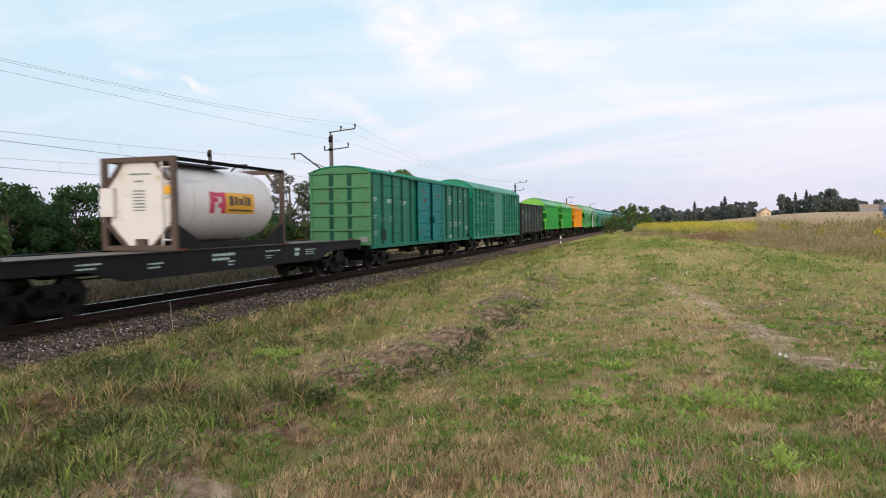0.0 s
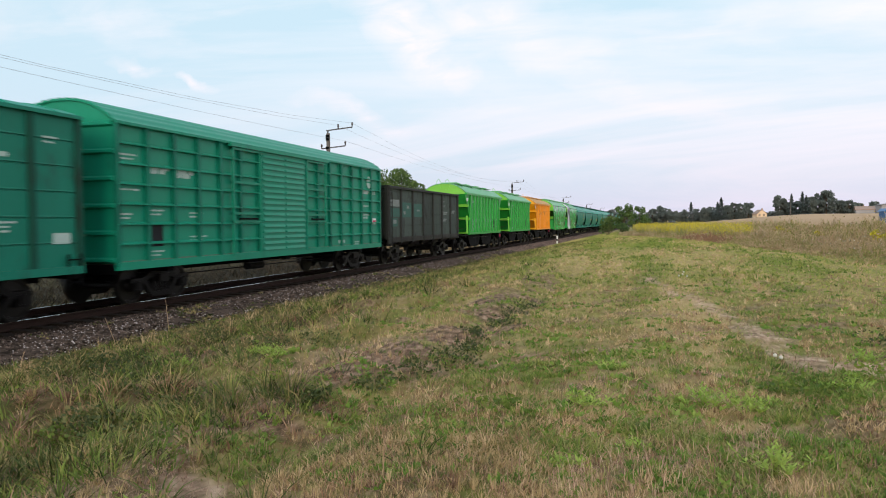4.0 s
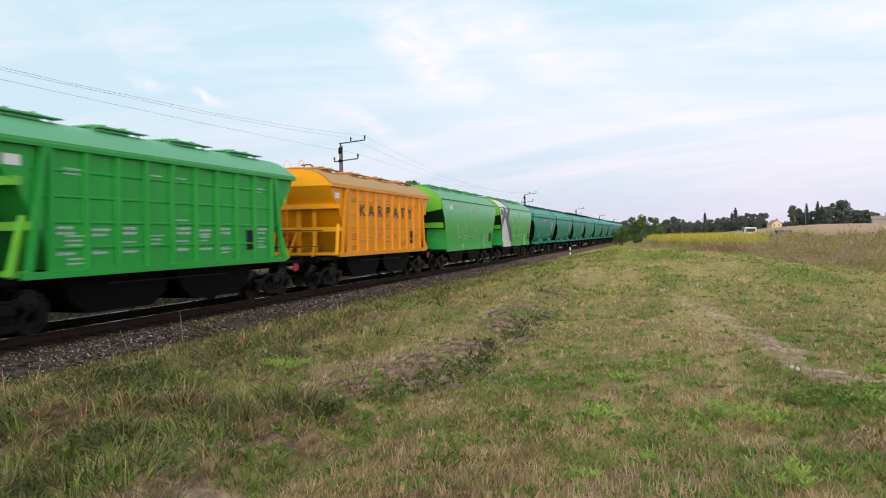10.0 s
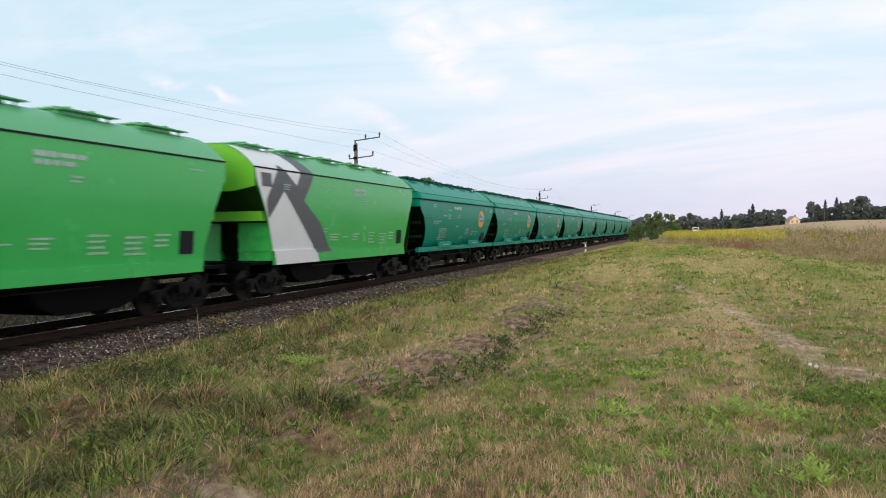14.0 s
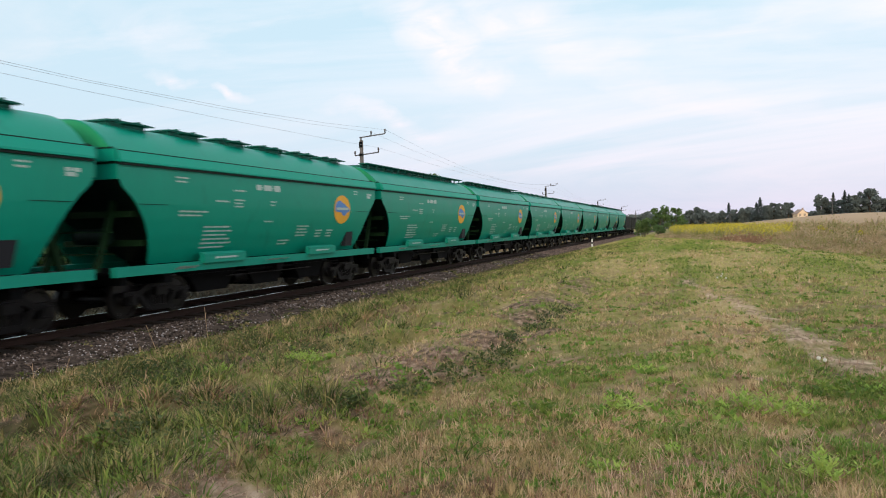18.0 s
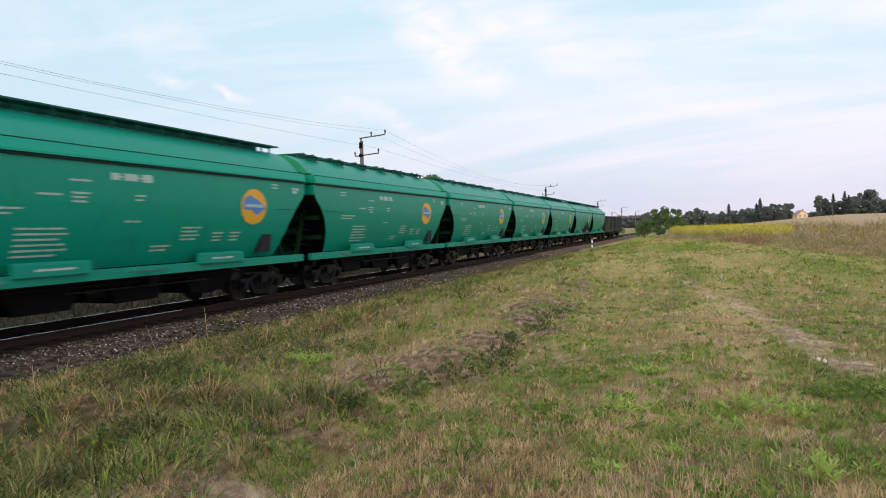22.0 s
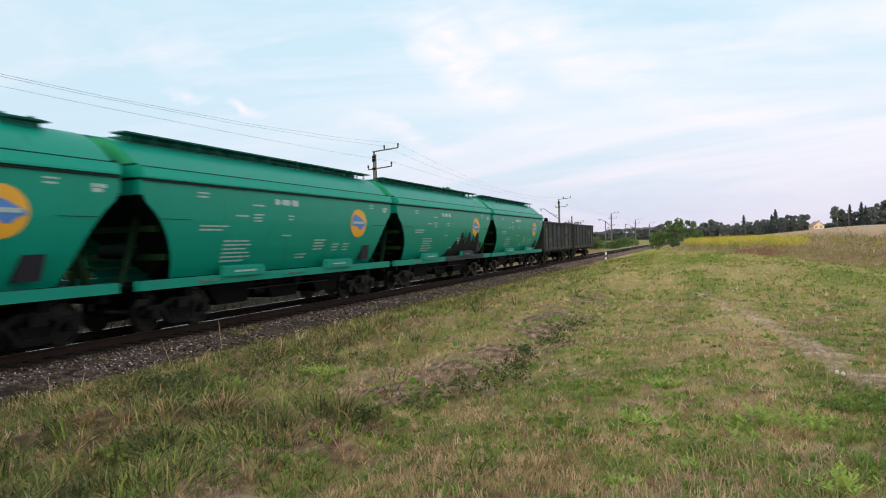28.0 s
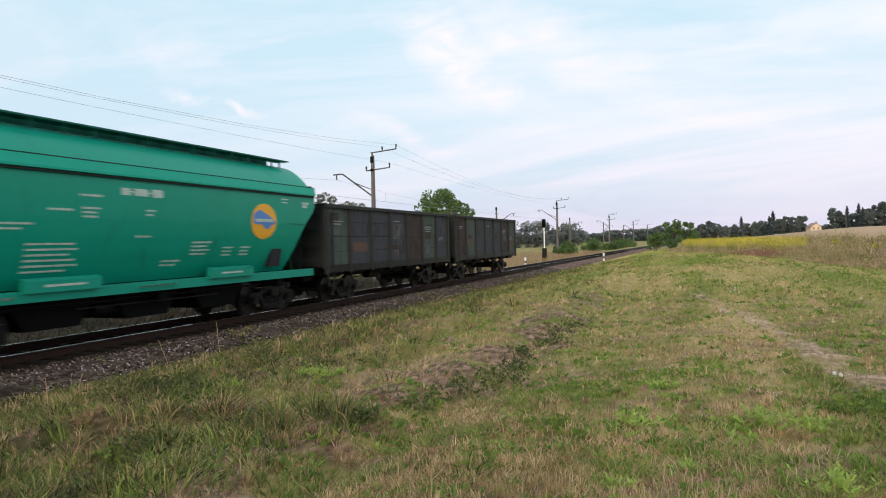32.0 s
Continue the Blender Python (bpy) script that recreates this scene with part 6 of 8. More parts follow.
    part("badge_shape", blue, MARK_BLUE, badge, "blue painted shape", smooth=True)
    part("badge_band", on_side(w_of, (cz - 0.02, cz + 0.07), lambda z: (cy - 0.46, cy + 0.48), 0.026), MARK_WHITE, badge)
    if graffiti:
        rr = random.Random(11)
        s = Shape()
        firs = ((7.4, 0.35, 1.72), (8.2, 0.55, 2.15), (9.1, 0.5, 2.57), (9.6, 0.16, 2.70), (10.3, 0.62, 2.58), (11.05, 0.2, 2.5), (11.75, 0.62, 2.56), (12.75, 0.22, 1.98))
        tops, y = [], 6.7
        while y < 13.0:
            base = float(np.interp(y, (6.7, 7.6, 9.0, 12.2, 13.0), (1.34, 1.55, 1.85, 1.85, 1.5)))
            crown = max(base, max(1.4 + (h - 1.4) * (1 - (abs(y - c) / (wd * 1.25)) ** 1.6) if abs(y - c) < wd * 1.25 else 0 for c, wd, h in firs))
            tops.append((y, crown + rr.uniform(-0.07, 0.05)))
            y += 0.06
        s.grid([[(float(w_of(1.32 + (ta - 1.32) * i / 6)) + 0.03, ya, 1.32 + (ta - 1.32) * i / 6) for i in range(7)] for ya, ta in tops])
        part("graffiti", s, SOOT, g, "black sprayed forest-like graffiti")
        part("sill_graffiti", Shape().box(1.5, 1.508, 6.5, 13.2, 1.062, 1.288), SMEARED_GREY, g, "dark grey sprayed sill")
        part("locker_graffiti", Shape().prism([(1.602, 1.245), (1.61, 1.245), (1.61, 1.475), (1.465, 1.542), (1.46, 1.534), (1.602, 1.468)], 8.96, 10.84, "y"), SMEARED_GREY, g, "dark grey sprayed locker face")
    return g, L


# ---- flat wagon and tank container ----
def flat_wagon():
    L = 19.62
    g = thing("flat_wagon", "dark container flat wagon with side sills", "freight wagon", "wagons of the train")
    underframe(g, L, 14.72, 1.28, w=2.7)
    for sx in (1, -1):
        prof = [(0.45, 1.36), (0.45, 1.05), (3.4, 1.02), (4.6, 0.72), (L - 4.6, 0.72), (L - 3.4, 1.02), (L - 0.45, 1.05), (L - 0.45, 1.36)]
        part("side_sill", Shape().prism(prof, *sorted((sx * 1.36, sx * 1.25))), FLAT_DARK, g, "dark fish-bellied side sill")
        part("sill_flange", Shape().box(*sorted((sx * 1.20, sx * 1.42)), 0.45, L - 0.45, 1.36, 1.39), FLAT_DARK, g)
    n = 40
    for i in range(n):
        y0 = 0.5 + (L - 1.0) * i / n
        part("deck_plank", Shape().box(-1.25, 1.25, y0 + 0.01, y0 + (L - 1.0) / n - 0.01, 1.30, 1.355 + 0.006 * math.sin(i * 2.3)), DECK_WOOD, g)
    for y in (1.0, 7.0, 12.8, L - 1.0):
        for sx in (1, -1):
            part("container_lock", Shape().box(*sorted((sx * 1.1, sx * 1.3)), y - 0.12, y + 0.12, 1.39, 1.44), RUST, g)
    x_of = lambda z: 1.36
    bars(block(8.2, 1.2, 1.2, 2, 0.09, 0.13) + block(9.0, 0.98, 0.35, 2, 0.05) + block(11.2, 1.2, 1.0, 1, 0.05) + block(11.2, 1.05, 0.4, 2, 0.04, 0.07) + block(13.2, 1.18, 0.4, 2, 0.12, 0.16) + block(14.0, 1.15, 0.9, 3, 0.04, 0.08) + block(3.0, 1.2, 0.8, 2, 0.05) + block(5.4, 1.1, 0.6, 2, 0.05), x_of, MARK_WHITE, "stencil_block", g, "white stencil bars on the sill", 0.008)
    for y in (0.4, L - 0.6):
        part("end_beam", Shape().box(-1.35, 1.35, y, y + 0.2, 0.95, 1.36), FLAT_DARK, g)
    return g, L


def tank_container():
    c = thing("tank_container", "cream white tank container in a brown frame", "tank container")
    W, H, LN = 1.219, 2.591, 6.058
    f = 0.13
    for sx in (-1, 1):
        for y in (0, LN - f):
            part("corner_post", Shape().box(*sorted((sx * W, sx * (W - 0.16))), y, y + f, 0, H), TANK_FRAME, c)
        part("top_rail", Shape().box(*sorted((sx * W, sx * (W - 0.09))), f, LN - f, H - 0.12, H - 0.02), FRAME_BLACK, c)
        part("bottom_rail", Shape().box(*sorted((sx * W, sx * (W - 0.10))), f, LN - f, 0.02, 0.20), FLAT_DARK, c)
        for y0, y1, in ((f, 1.2), (LN - f, LN - 1.2)):
            part("frame_brace", Shape().prism([(y0, 0.2), (y1, 0.2), (y0, 0.72)], *sorted((sx * (W - 0.02), sx * (W - 0.07)))), FLAT_DARK, c)
    for y in (0, LN - f):
        part("end_rail", Shape().box(-W + 0.16, W - 0.16, y, y + f, H - 0.14, H), TANK_FRAME, c)
        part("end_rail", Shape().box(-W + 0.16, W - 0.16, y, y + f, 0, 0.14), TANK_FRAME, c)
        for sx in (-1, 1):
            part("end_brace", Shape().bar((sx * (W - 0.1), y + f / 2, 1.75), (sx * 0.55, y + f / 2, H - 0.12), 0.09, 0.08), TANK_FRAME, c)
            part("end_brace", Shape().bar((sx * (W - 0.1), y + f / 2, 0.8), (sx * 0.45, y + f / 2, 0.12), 0.09, 0.08), TANK_FRAME, c)
    r, cz = 1.12, 1.36
    s = Shape().turned((0, 0, cz), [(0.30, 0.2), (0.32, 0.72), (0.42, 0.98), (0.60, 1.08), (0.82, r), (LN - 0.82, r), (LN - 0.60, 1.08), (LN - 0.42, 0.98), (LN - 0.32, 0.72), (LN - 0.30, 0.2)], 36, "y")
    part("tank", s, TANK_CREAM, c, "cream white cylindrical tank shell", smooth=True)
    for k in range(5):
        y = 1.05 + k * 0.98
        part("tank_band", Shape().turned((0, 0, cz), [(y - 0.03, r), (y - 0.03, r + 0.012), (y + 0.03, r + 0.012), (y + 0.03, r)], 36, "y"), TANK_CREAM, c, smooth=True)
    octo = [(-0.55, 0.25), (-0.32, 0.05), (-0.22, 0.05), (-0.22, 0.32), (0.22, 0.32), (0.22, 0.05), (0.32, 0.05), (0.55, 0.25), (1.0, 0.75), (1.0, 1.95), (0.45, 2.5), (-0.45, 2.5), (-1.0, 1.95), (-1.0, 0.75)]
    part("end_panel", Shape().prism(octo, 0.12, 0.30, "y"), TANK_CREAM, c, "white eight-sided end panel")
    part("document_box", Shape().box(-W - 0.01, -W + 0.42, -0.04, 0.10, 0.95, 1.75), TANK_CREAM, c)
    part("end_valve", Shape().tube((0, 0.1, 0.18), (0, 0.4, 0.18), 0.13, seg=10), TANK_FRAME, c)
    ladder(c, 0.78, 0.03, 0.1, H - 0.1, 0.34, TANK_CREAM, "x", 6)
    part("hazard_plate", Shape().box(0.86, 1.08, 0.0, 0.02, 1.55, 1.78), MARK_YELLOW, c, "small yellow plate")
    part("top_walkway", Shape().box(0.2, 0.75, 0.3, 3.0, H - 0.14, H - 0.1).box(-0.75, 0.75, 2.7, 3.3, H - 0.14, H - 0.1), STEEL_GREY, c)
    xr = lambda z: math.sqrt(max(r * r - (z - cz) ** 2, 0.01)) + 0.005
    bars([(1.75, 1.98, 1.36, 0.64), (2.34, 2.57, 1.36, 0.64), (1.98, 2.34, 1.60, 0.13), (1.98, 2.16, 1.44, 0.14), (2.16, 2.34, 1.28, 0.14)], xr, MARK_RED, "red_emblem", c, "red emblem bars", 0.01)
    bars([(2.57, 4.2, 1.36, 0.64)], xr, MARK_YELLOW, "yellow_panel", c, "yellow sign panel", 0.012)
    bars([(2.75, 2.98, 1.43, 0.3), (3.05, 3.24, 1.43, 0.26), (3.30, 3.52, 1.41, 0.2), (3.58, 3.68, 1.45, 0.32), (3.74, 3.95, 1.43, 0.28), (2.72, 4.05, 1.14, 0.06)], xr, TANK_FRAME, "panel_stripe", c, "dark bars on the yellow panel", 0.018)
    bars(block(0.8, 2.0, 0.7, 1, 0.05) + block(5.0, 1.9, 0.5, 3, 0.05, 0.1) + block(5.05, 1.4, 0.4, 3, 0.12, 0.16), xr, PAINT_WHITE, "tank_label", c, "white label bar", 0.01)
    s = Shape()
    for i in range(7):
        s.box(-0.25, 0.15, 0.112, 0.118, 1.1 + i * 0.09, 1.14 + i * 0.09)
    s.box(-0.35, 0.35, 0.112, 0.118, 2.1, 2.15).box(-0.2, 0.1, 0.112, 0.118, 1.9, 1.95)
    part("end_writing", s, PATCH_PALE, c, "grey writing bars")
    return c


# ---- the train ----
TRAIN = []          # (thing, distance behind the first box wagon's body front)
s_pos = -0.55
fw, fl = flat_wagon()
TRAIN.append((fw, s_pos - fl))
lead = copy_thing(fw, pose(0, 0, 0))
TRAIN.append((lead, s_pos - 2 * fl))
tank = tank_container()


def couple(made):
    global s_pos
    ob, length = made
    TRAIN.append((ob, s_pos))
    s_pos += length
    return ob


couple(box_wagon_a())
couple(box_wagon_b())
couple(open_wagon("sooty dark grey open wagon with faded green patches", 3.86, 3))
first = ribbed_hopper("lime green ribbed grain hopper wagon", PAINT_LIME_RIB, PAINT_LIME_ROOF, PAINT_LIME_END)
couple(first)
couple((copy_thing(first[0], pose(0, 0, 0)), first[1]))
couple(ribbed_hopper("orange ribbed grain hopper wagon with dark letters", PAINT_ORANGE, PAINT_ORANGE_ROOF, PAINT_ORANGE_END, "KARPATY"))
couple(smooth_hopper("lime green smooth-sided grain hopper wagon", False))
couple(smooth_hopper("lime green hopper wagon with white and grey nose", True))
hatched = teal_hopper("teal grain hopper wagon with roof hatches", False)
walked = teal_hopper("teal grain hopper wagon with a long roof walkway", True)
couple(hatched)
couple((copy_thing(hatched[0], pose(0, 0, 0)), hatched[1]))
couple(walked)
couple((copy_thing(walked[0], pose(0, 0, 0)), walked[1]))
for _ in range(3):
    couple((copy_thing(hatched[0], pose(0, 0, 0)), hatched[1]))
couple((copy_thing(walked[0], pose(0, 0, 0)), walked[1]))
couple(teal_hopper("teal hopper wagon with black sprayed graffiti", True, True))
couple((copy_thing(walked[0], pose(0, 0, 0)), walked[1]))
tail = open_wagon("sooty black open wagon with rusty patches", 3.5, 8, "black")
couple(tail)
couple(open_wagon("sooty black open wagon at the end of the train", 3.5, 21, "black"))
TRAIN.append((tank, TRAIN[0][1] + 6.75))


# ---- grass and weeds ----
def blades(name, x, y, h, w, material, label, lean=0.35, segs=2, seed=1, category="grass", z_off=-0.02, mid=0.7, z=None):
    """Many bent blades in one mesh of the kind stuff; mid: how wide a blade is at half its length."""
    rng = np.random.default_rng(seed)
    n = len(x)
    z = (height(x, y) if z is None else z) + z_off
    a, la = rng.uniform(0, 6.283, n), rng.uniform(0, 6.283, n)
    ln = h * lean * rng.uniform(0.2, 1.4, n)
    dx, dy = np.cos(a) * w / 2, np.sin(a) * w / 2
    lx, ly = np.cos(la) * ln, np.sin(la) * ln
    if segs == 1:
        V = np.stack([np.stack([x - dx, y - dy, z], -1), np.stack([x + dx, y + dy, z], -1), np.stack([x + lx, y + ly, z + h], -1)], 1)
        T = np.array([(0, 1, 2)])
    else:
        V = np.stack([np.stack([x - dx, y - dy, z], -1), np.stack([x + dx, y + dy, z], -1),
                      np.stack([x + lx * 0.35 - dx * mid, y + ly * 0.35 - dy * mid, z + h * 0.6], -1), np.stack([x + lx * 0.35 + dx * mid, y + ly * 0.35 + dy * mid, z + h * 0.6], -1),
                      np.stack([x + lx, y + ly, z + h], -1)], 1)
        T = np.array([(0, 1, 3), (0, 3, 2), (2, 3, 4)])
    k = V.shape[1]
    F = (T[None] + (np.arange(n) * k)[:, None, None]).reshape(-1, 3)
    me = bpy.data.meshes.new(name)
    me.vertices.add(n * k)
    me.vertices.foreach_set("co", V.astype(np.float32).ravel())
    me.loops.add(F.size)
    me.loops.foreach_set("vertex_index", F.astype(np.int32).ravel())
    me.polygons.add(len(F))
    me.polygons.foreach_set("loop_start", np.arange(0, F.size, 3, dtype=np.int32))
    me.update(calc_edges=True)
    me.materials.append(material)
    return tagged(new(name, me), label, category, kind="stuff")


def raw_mesh(name, V, material):
    n, k = V.shape[:2]
    me = bpy.data.meshes.new(name)
    me.vertices.add(n * k)
    me.vertices.foreach_set("co", V.astype(np.float32).ravel())
    me.loops.add(n * k)
    me.loops.foreach_set("vertex_index", np.arange(n * k, dtype=np.int32))
    me.polygons.add(n)
    me.polygons.foreach_set("loop_start", np.arange(0, n * k, k, dtype=np.int32))
    me.update(calc_edges=True)
    me.materials.append(material)
    return me


def fan(rng, n, d0, d1, spread=0.645, power=1.0):
    """Points on the meadow, thinner with distance from the standing place."""
    d = d0 * (d1 / d0) ** (rng.uniform(0, 1, n) ** power)
    a = rng.uniform(-spread, spread, n) + radians(-18.5)
    x, y = EYE[0] + d * np.sin(a), d * np.cos(a)
    return x, y


def tufts(name, cx, cy, size, count, width, material, label, seed, arch=0.8, mid=0.7, category="grass", z=None):
    """Plants whose blades spread from one root; the blades of a plant share a tint."""
    rng = np.random.default_rng(seed)
    k = np.repeat(np.arange(len(cx)), count)
    m = len(k)
    dd = np.hypot(cx - EYE[0], cy)[k]
    sz = (size * rng.uniform(0.55, 1.35, len(cx)))[k]
    a, q = rng.uniform(0, 6.283, m), sz * rng.uniform(0.05, 1, m) ** 0.8 * arch
    bx, by = cx[k] + np.cos(a) * q * 0.45, cy[k] + np.sin(a) * q * 0.45
    hh = sz * rng.uniform(0.45, 1.2, m) * (1 - 0.35 * q / (sz * max(arch, 0.1)))
    ww = width * (1 + dd * 0.10) * rng.uniform(0.7, 1.4, m)
    ob = blades(name, bx, by, hh, ww, material, label, 0.25, 2, seed, category, mid=mid, z=None if z is None else z[k])
    co = np.empty(m * 15, np.float32)
    ob.data.vertices.foreach_get("co", co)
    co = co.reshape(m, 5, 3)
    co[:, 4, 0] += np.cos(a) * q
    co[:, 4, 1] += np.sin(a) * q
    co[:, 2:4, 0] += (np.cos(a) * q * 0.4)[:, None]
    co[:, 2:4, 1] += (np.sin(a) * q * 0.4)[:, None]
    ob.data.vertices.foreach_set("co", co.ravel())
    tint = ob.data.attributes.new("tuft", "FLOAT", "POINT")
    tint.data.foreach_set("value", np.repeat(rng.uniform(0, 1, len(cx)).astype(np.float32)[k], 5))
    ob.data.update()
    return ob


def build_grass():
    rng = np.random.default_rng(3)
    lot = lambda v: rng.uniform(0, 1, len(v))
    bank_at = lambda x, y: np.clip(np.exp(-((x - 6.0) / 1.9) ** 2) + 0.9 * np.exp(-((x - 8.6) / 1.5) ** 2) * np.clip((8.5 - y) / 3, 0, 1), 0, 1)
    # green and straw stands alternate every few hand's breadths
    green_at = lambda x, y: np.clip(0.42 * vnoise(x, y, 0.8, 21) + 0.62 * vnoise(x, y, 3.4, 22) - 0.12 + 0.09 * smooth01((x - 13.0) / 1.2) * (1 - smooth01((y - 9) / 3))
                                    - 0.35 * np.exp(-((x - 12.1) / 0.7) ** 2 - ((y - 5.0) / 1.1) ** 2), 0, 1)
    # the short sward between the tufts
    x, y = fan(rng, 430000, 3.2, 60)
    ok = (x > 3.2 + 0.9 * vnoise(y, y * 0, 0.35, 64) * (1 - smooth01((y - 30) / 20))) & (x < meadow_edge(y) + 1) & (lot(x) > bare_amount(x, y))
    ok &= vnoise(x, y, 2.2, 5) * 0.75 + 0.22 + smooth01((np.hypot(x - EYE[0], y) - 14) / 16) > lot(x)
    ok &= thatch_amount(x, y) * 0.9 < lot(x)
    x, y = x[ok], y[ok]
    d = np.hypot(x - EYE[0], y)
    h = (0.018 + 0.05 * lot(x) ** 1.7 + 0.05 * vnoise(x, y, 1.2, 2) ** 2 * lot(x)) * (1 + 1.0 * np.exp(-((x - 6.6) / 1.3) ** 2)) * (1 + 0.010 * d)
    w = (0.004 + 0.004 * lot(x)) * (1 + d * 0.11)
    pick = lot(x)
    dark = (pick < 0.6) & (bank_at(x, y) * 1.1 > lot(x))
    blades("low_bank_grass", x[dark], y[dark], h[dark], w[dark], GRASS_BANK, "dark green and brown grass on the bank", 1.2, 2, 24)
    off = d > rng.uniform(9, 24, len(x))
    b = off & ~dark & (pick < 0.85)
    blades("sunlit_meadow_grass", x[b], y[b], h[b], w[b], GRASS_FAR, "short yellow-green meadow grass in long streaks", 1.4, 2, 41)
    near = ~off & ~dark
    g = near & (green_at(x, y) > 0.25 + 0.5 * lot(x))
    blades("green_grass", x[g], y[g], h[g] * 1.1, w[g] * 1.2, GRASS_GREEN, "fresh green meadow grass", 1.1, 2, 6)
    n = near & ~g & (pick < 0.7)
    blades("meadow_grass", x[n], y[n], h[n], w[n], GRASS_MIX, "short mixed green and straw-coloured meadow grass", 1.3, 2, 4)
    n = near & ~g & (pick >= 0.7)
    blades("dry_grass", x[n], y[n], h[n], w[n], GRASS_DRY, "dry bleached grass stalks", 1.2, 2, 5)

    def sites(n, d1, want, lo=3.2):
        cx, cy = fan(rng, n, 3.2, d1)
        ok = (want(cx, cy) > lot(cx)) & (cx > lo) & (cx < meadow_edge(cy)) & (bare_amount(cx, cy) < 0.3)
        return cx[ok], cy[ok]

    hay = lambda x, y: 1 - 0.6 * thatch_amount(x, y)
    cx, cy = sites(17000, 26, lambda x, y: smooth01((green_at(x, y) - 0.42) / 0.2) * hay(x, y) * (1 - 0.8 * bank_at(x, y)))
    tufts("green_tussocks", cx, cy, 0.085, 13, 0.0050, TUFT_GREEN, "green grass tussocks standing out of the short meadow", 21)
    cx, cy = sites(17000, 30, lambda x, y: smooth01((0.50 - green_at(x, y)) / 0.2) * hay(x, y) * (1 - 0.7 * bank_at(x, y)))
    tufts("straw_tussocks", cx, cy, 0.095, 12, 0.0042, TUFT_STRAW, "upright straw-coloured grass tussocks", 22, 0.45)
    cx, cy = sites(14000, 24, lambda x, y: smooth01((0.5 * vnoise(x, y, 1.3, 31) + 0.5 * vnoise(x, y, 4.2, 33) - 0.51 + 0.10 * np.exp(-((x - 15.2) / 1.2) ** 2 - ((y - 11) / 3.5) ** 2)) / 0.12) * (0.5 + 0.5 * vnoise(x, y, 3.5, 32)) * 0.8)
    tufts("rusty_tussocks", cx, cy, 0.085, 10, 0.0042, TUFT_RUST, "reddish brown withered grass tussocks", 23, 0.7)
    # broad-leaved herbs, flat rosettes and upright ones
    cx, cy = sites(15000, 20, lambda x, y: smooth01((vnoise(x, y, 1.0, 41) * 0.6 + vnoise(x, y, 2.8, 42) * 0.5 - 0.56 + 0.16 * smooth01((x - 12.8) / 1.2) * (1 - smooth01((y - 10) / 3))) / 0.15) * hay(x, y) * (1 - 0.5 * bank_at(x, y)))
    tufts("meadow_herbs", cx, cy, 0.062, 8, 0.0125, LEAF_HERB, "small broad-leaved green herbs in the grass", 25, 1.1, 1.7, "weeds")
    # rank growth on the bank: tall arching grass, withered bunches and herbs between
    cx, cy = sites(13000, 34, lambda x, y: bank_at(x, y) * smooth01((vnoise(x, y, 1.7, 51) - 0.36) / 0.2), 3.7)
    tufts("bank_tussocks", cx, cy, 0.17 + 0.12 * vnoise(cx, cy, 0.8, 52), 15, 0.0075, TUFT_BANK, "tall shaggy tussocks on the bank by the track", 26, 1.3)
    cx, cy = sites(9000, 30, lambda x, y: bank_at(x, y) * smooth01((vnoise(x, y, 1.6, 53) - 0.52) / 0.12), 3.7)
    tufts("withered_bank_tussocks", cx, cy, 0.17, 13, 0.0066, TUFT_RUST, "withered brown bunches on the bank", 27, 1.5)
    cx, cy = sites(9000, 34, lambda x, y: bank_at(x, y) * smooth01((vnoise(x, y, 1.3, 54) - 0.47) / 0.12), 3.7)
    tufts("fresh_bank_tussocks", cx, cy, 0.19, 14, 0.0075, TUFT_GREEN, "fresh green grass bunches on the bank", 28, 1.1)
    cx, cy = sites(9000, 40, lambda x, y: np.exp(-((x - 4.2) / 0.7) ** 2) * (0.15 + 0.7 * vnoise(x, y, 0.6, 55)), 3.1)
    tufts("fringe_tussocks", cx, cy, 0.22, 14, 0.0045, TUFT_STRAW, "tall pale grass along the edge of the ballast", 29, 0.75)
    # tufts farther off, in strips along the track
    def strip_sites(n, want):
        y = rng.uniform(4.2, 9.0, n) ** 2
        x = 3.6 + rng.uniform(0, 1, n) * (np.minimum(meadow_edge(y), 0.45 * y + EYE[0]) - 3.6)
        ok = want(x, y) > lot(x)
        return x[ok], y[ok]
    cx, cy = strip_sites(9000, lambda x, y: smooth01((0.6 * vnoise(x, y * 0.25, 0.5, 101) + 0.5 * vnoise(x, y * 0.5, 1.0, 102) - 0.50 + 0.12 * np.exp(-((x - 6) / 3) ** 2)) / 0.15))
    tufts("far_green_tussocks", cx, cy, 0.13, 8, 0.0085, TUFT_GREEN, "green grass tussocks farther along the meadow", 34)
    cx, cy = strip_sites(8000, lambda x, y: smooth01((vnoise(x, y * 0.4, 0.6, 103) - 0.55) / 0.15))
    tufts("far_straw_tussocks", cx, cy, 0.13, 8, 0.0075, TUFT_STRAW, "straw-coloured tussocks farther along the meadow", 35, 0.5)
    cx, cy = strip_sites(6000, lambda x, y: smooth01((vnoise(x, y * 0.6, 0.7, 104) - 0.62) / 0.1) * np.exp(-((x - 6.5) / 3.0) ** 2))
    tufts("far_bank_tussocks", cx, cy, 0.17, 10, 0.0085, TUFT_BANK, "dark shaggy tussocks along the bank", 36, 1.2)
    # flattened hay along the old furrow
    x, y = fan(rng, 210000, 3.2, 30)
    keep = (thatch_amount(x, y) > rng.uniform(0.1, 0.9, len(x))) & (x > 5) & (x < meadow_edge(y))
    x, y = x[keep], y[keep]
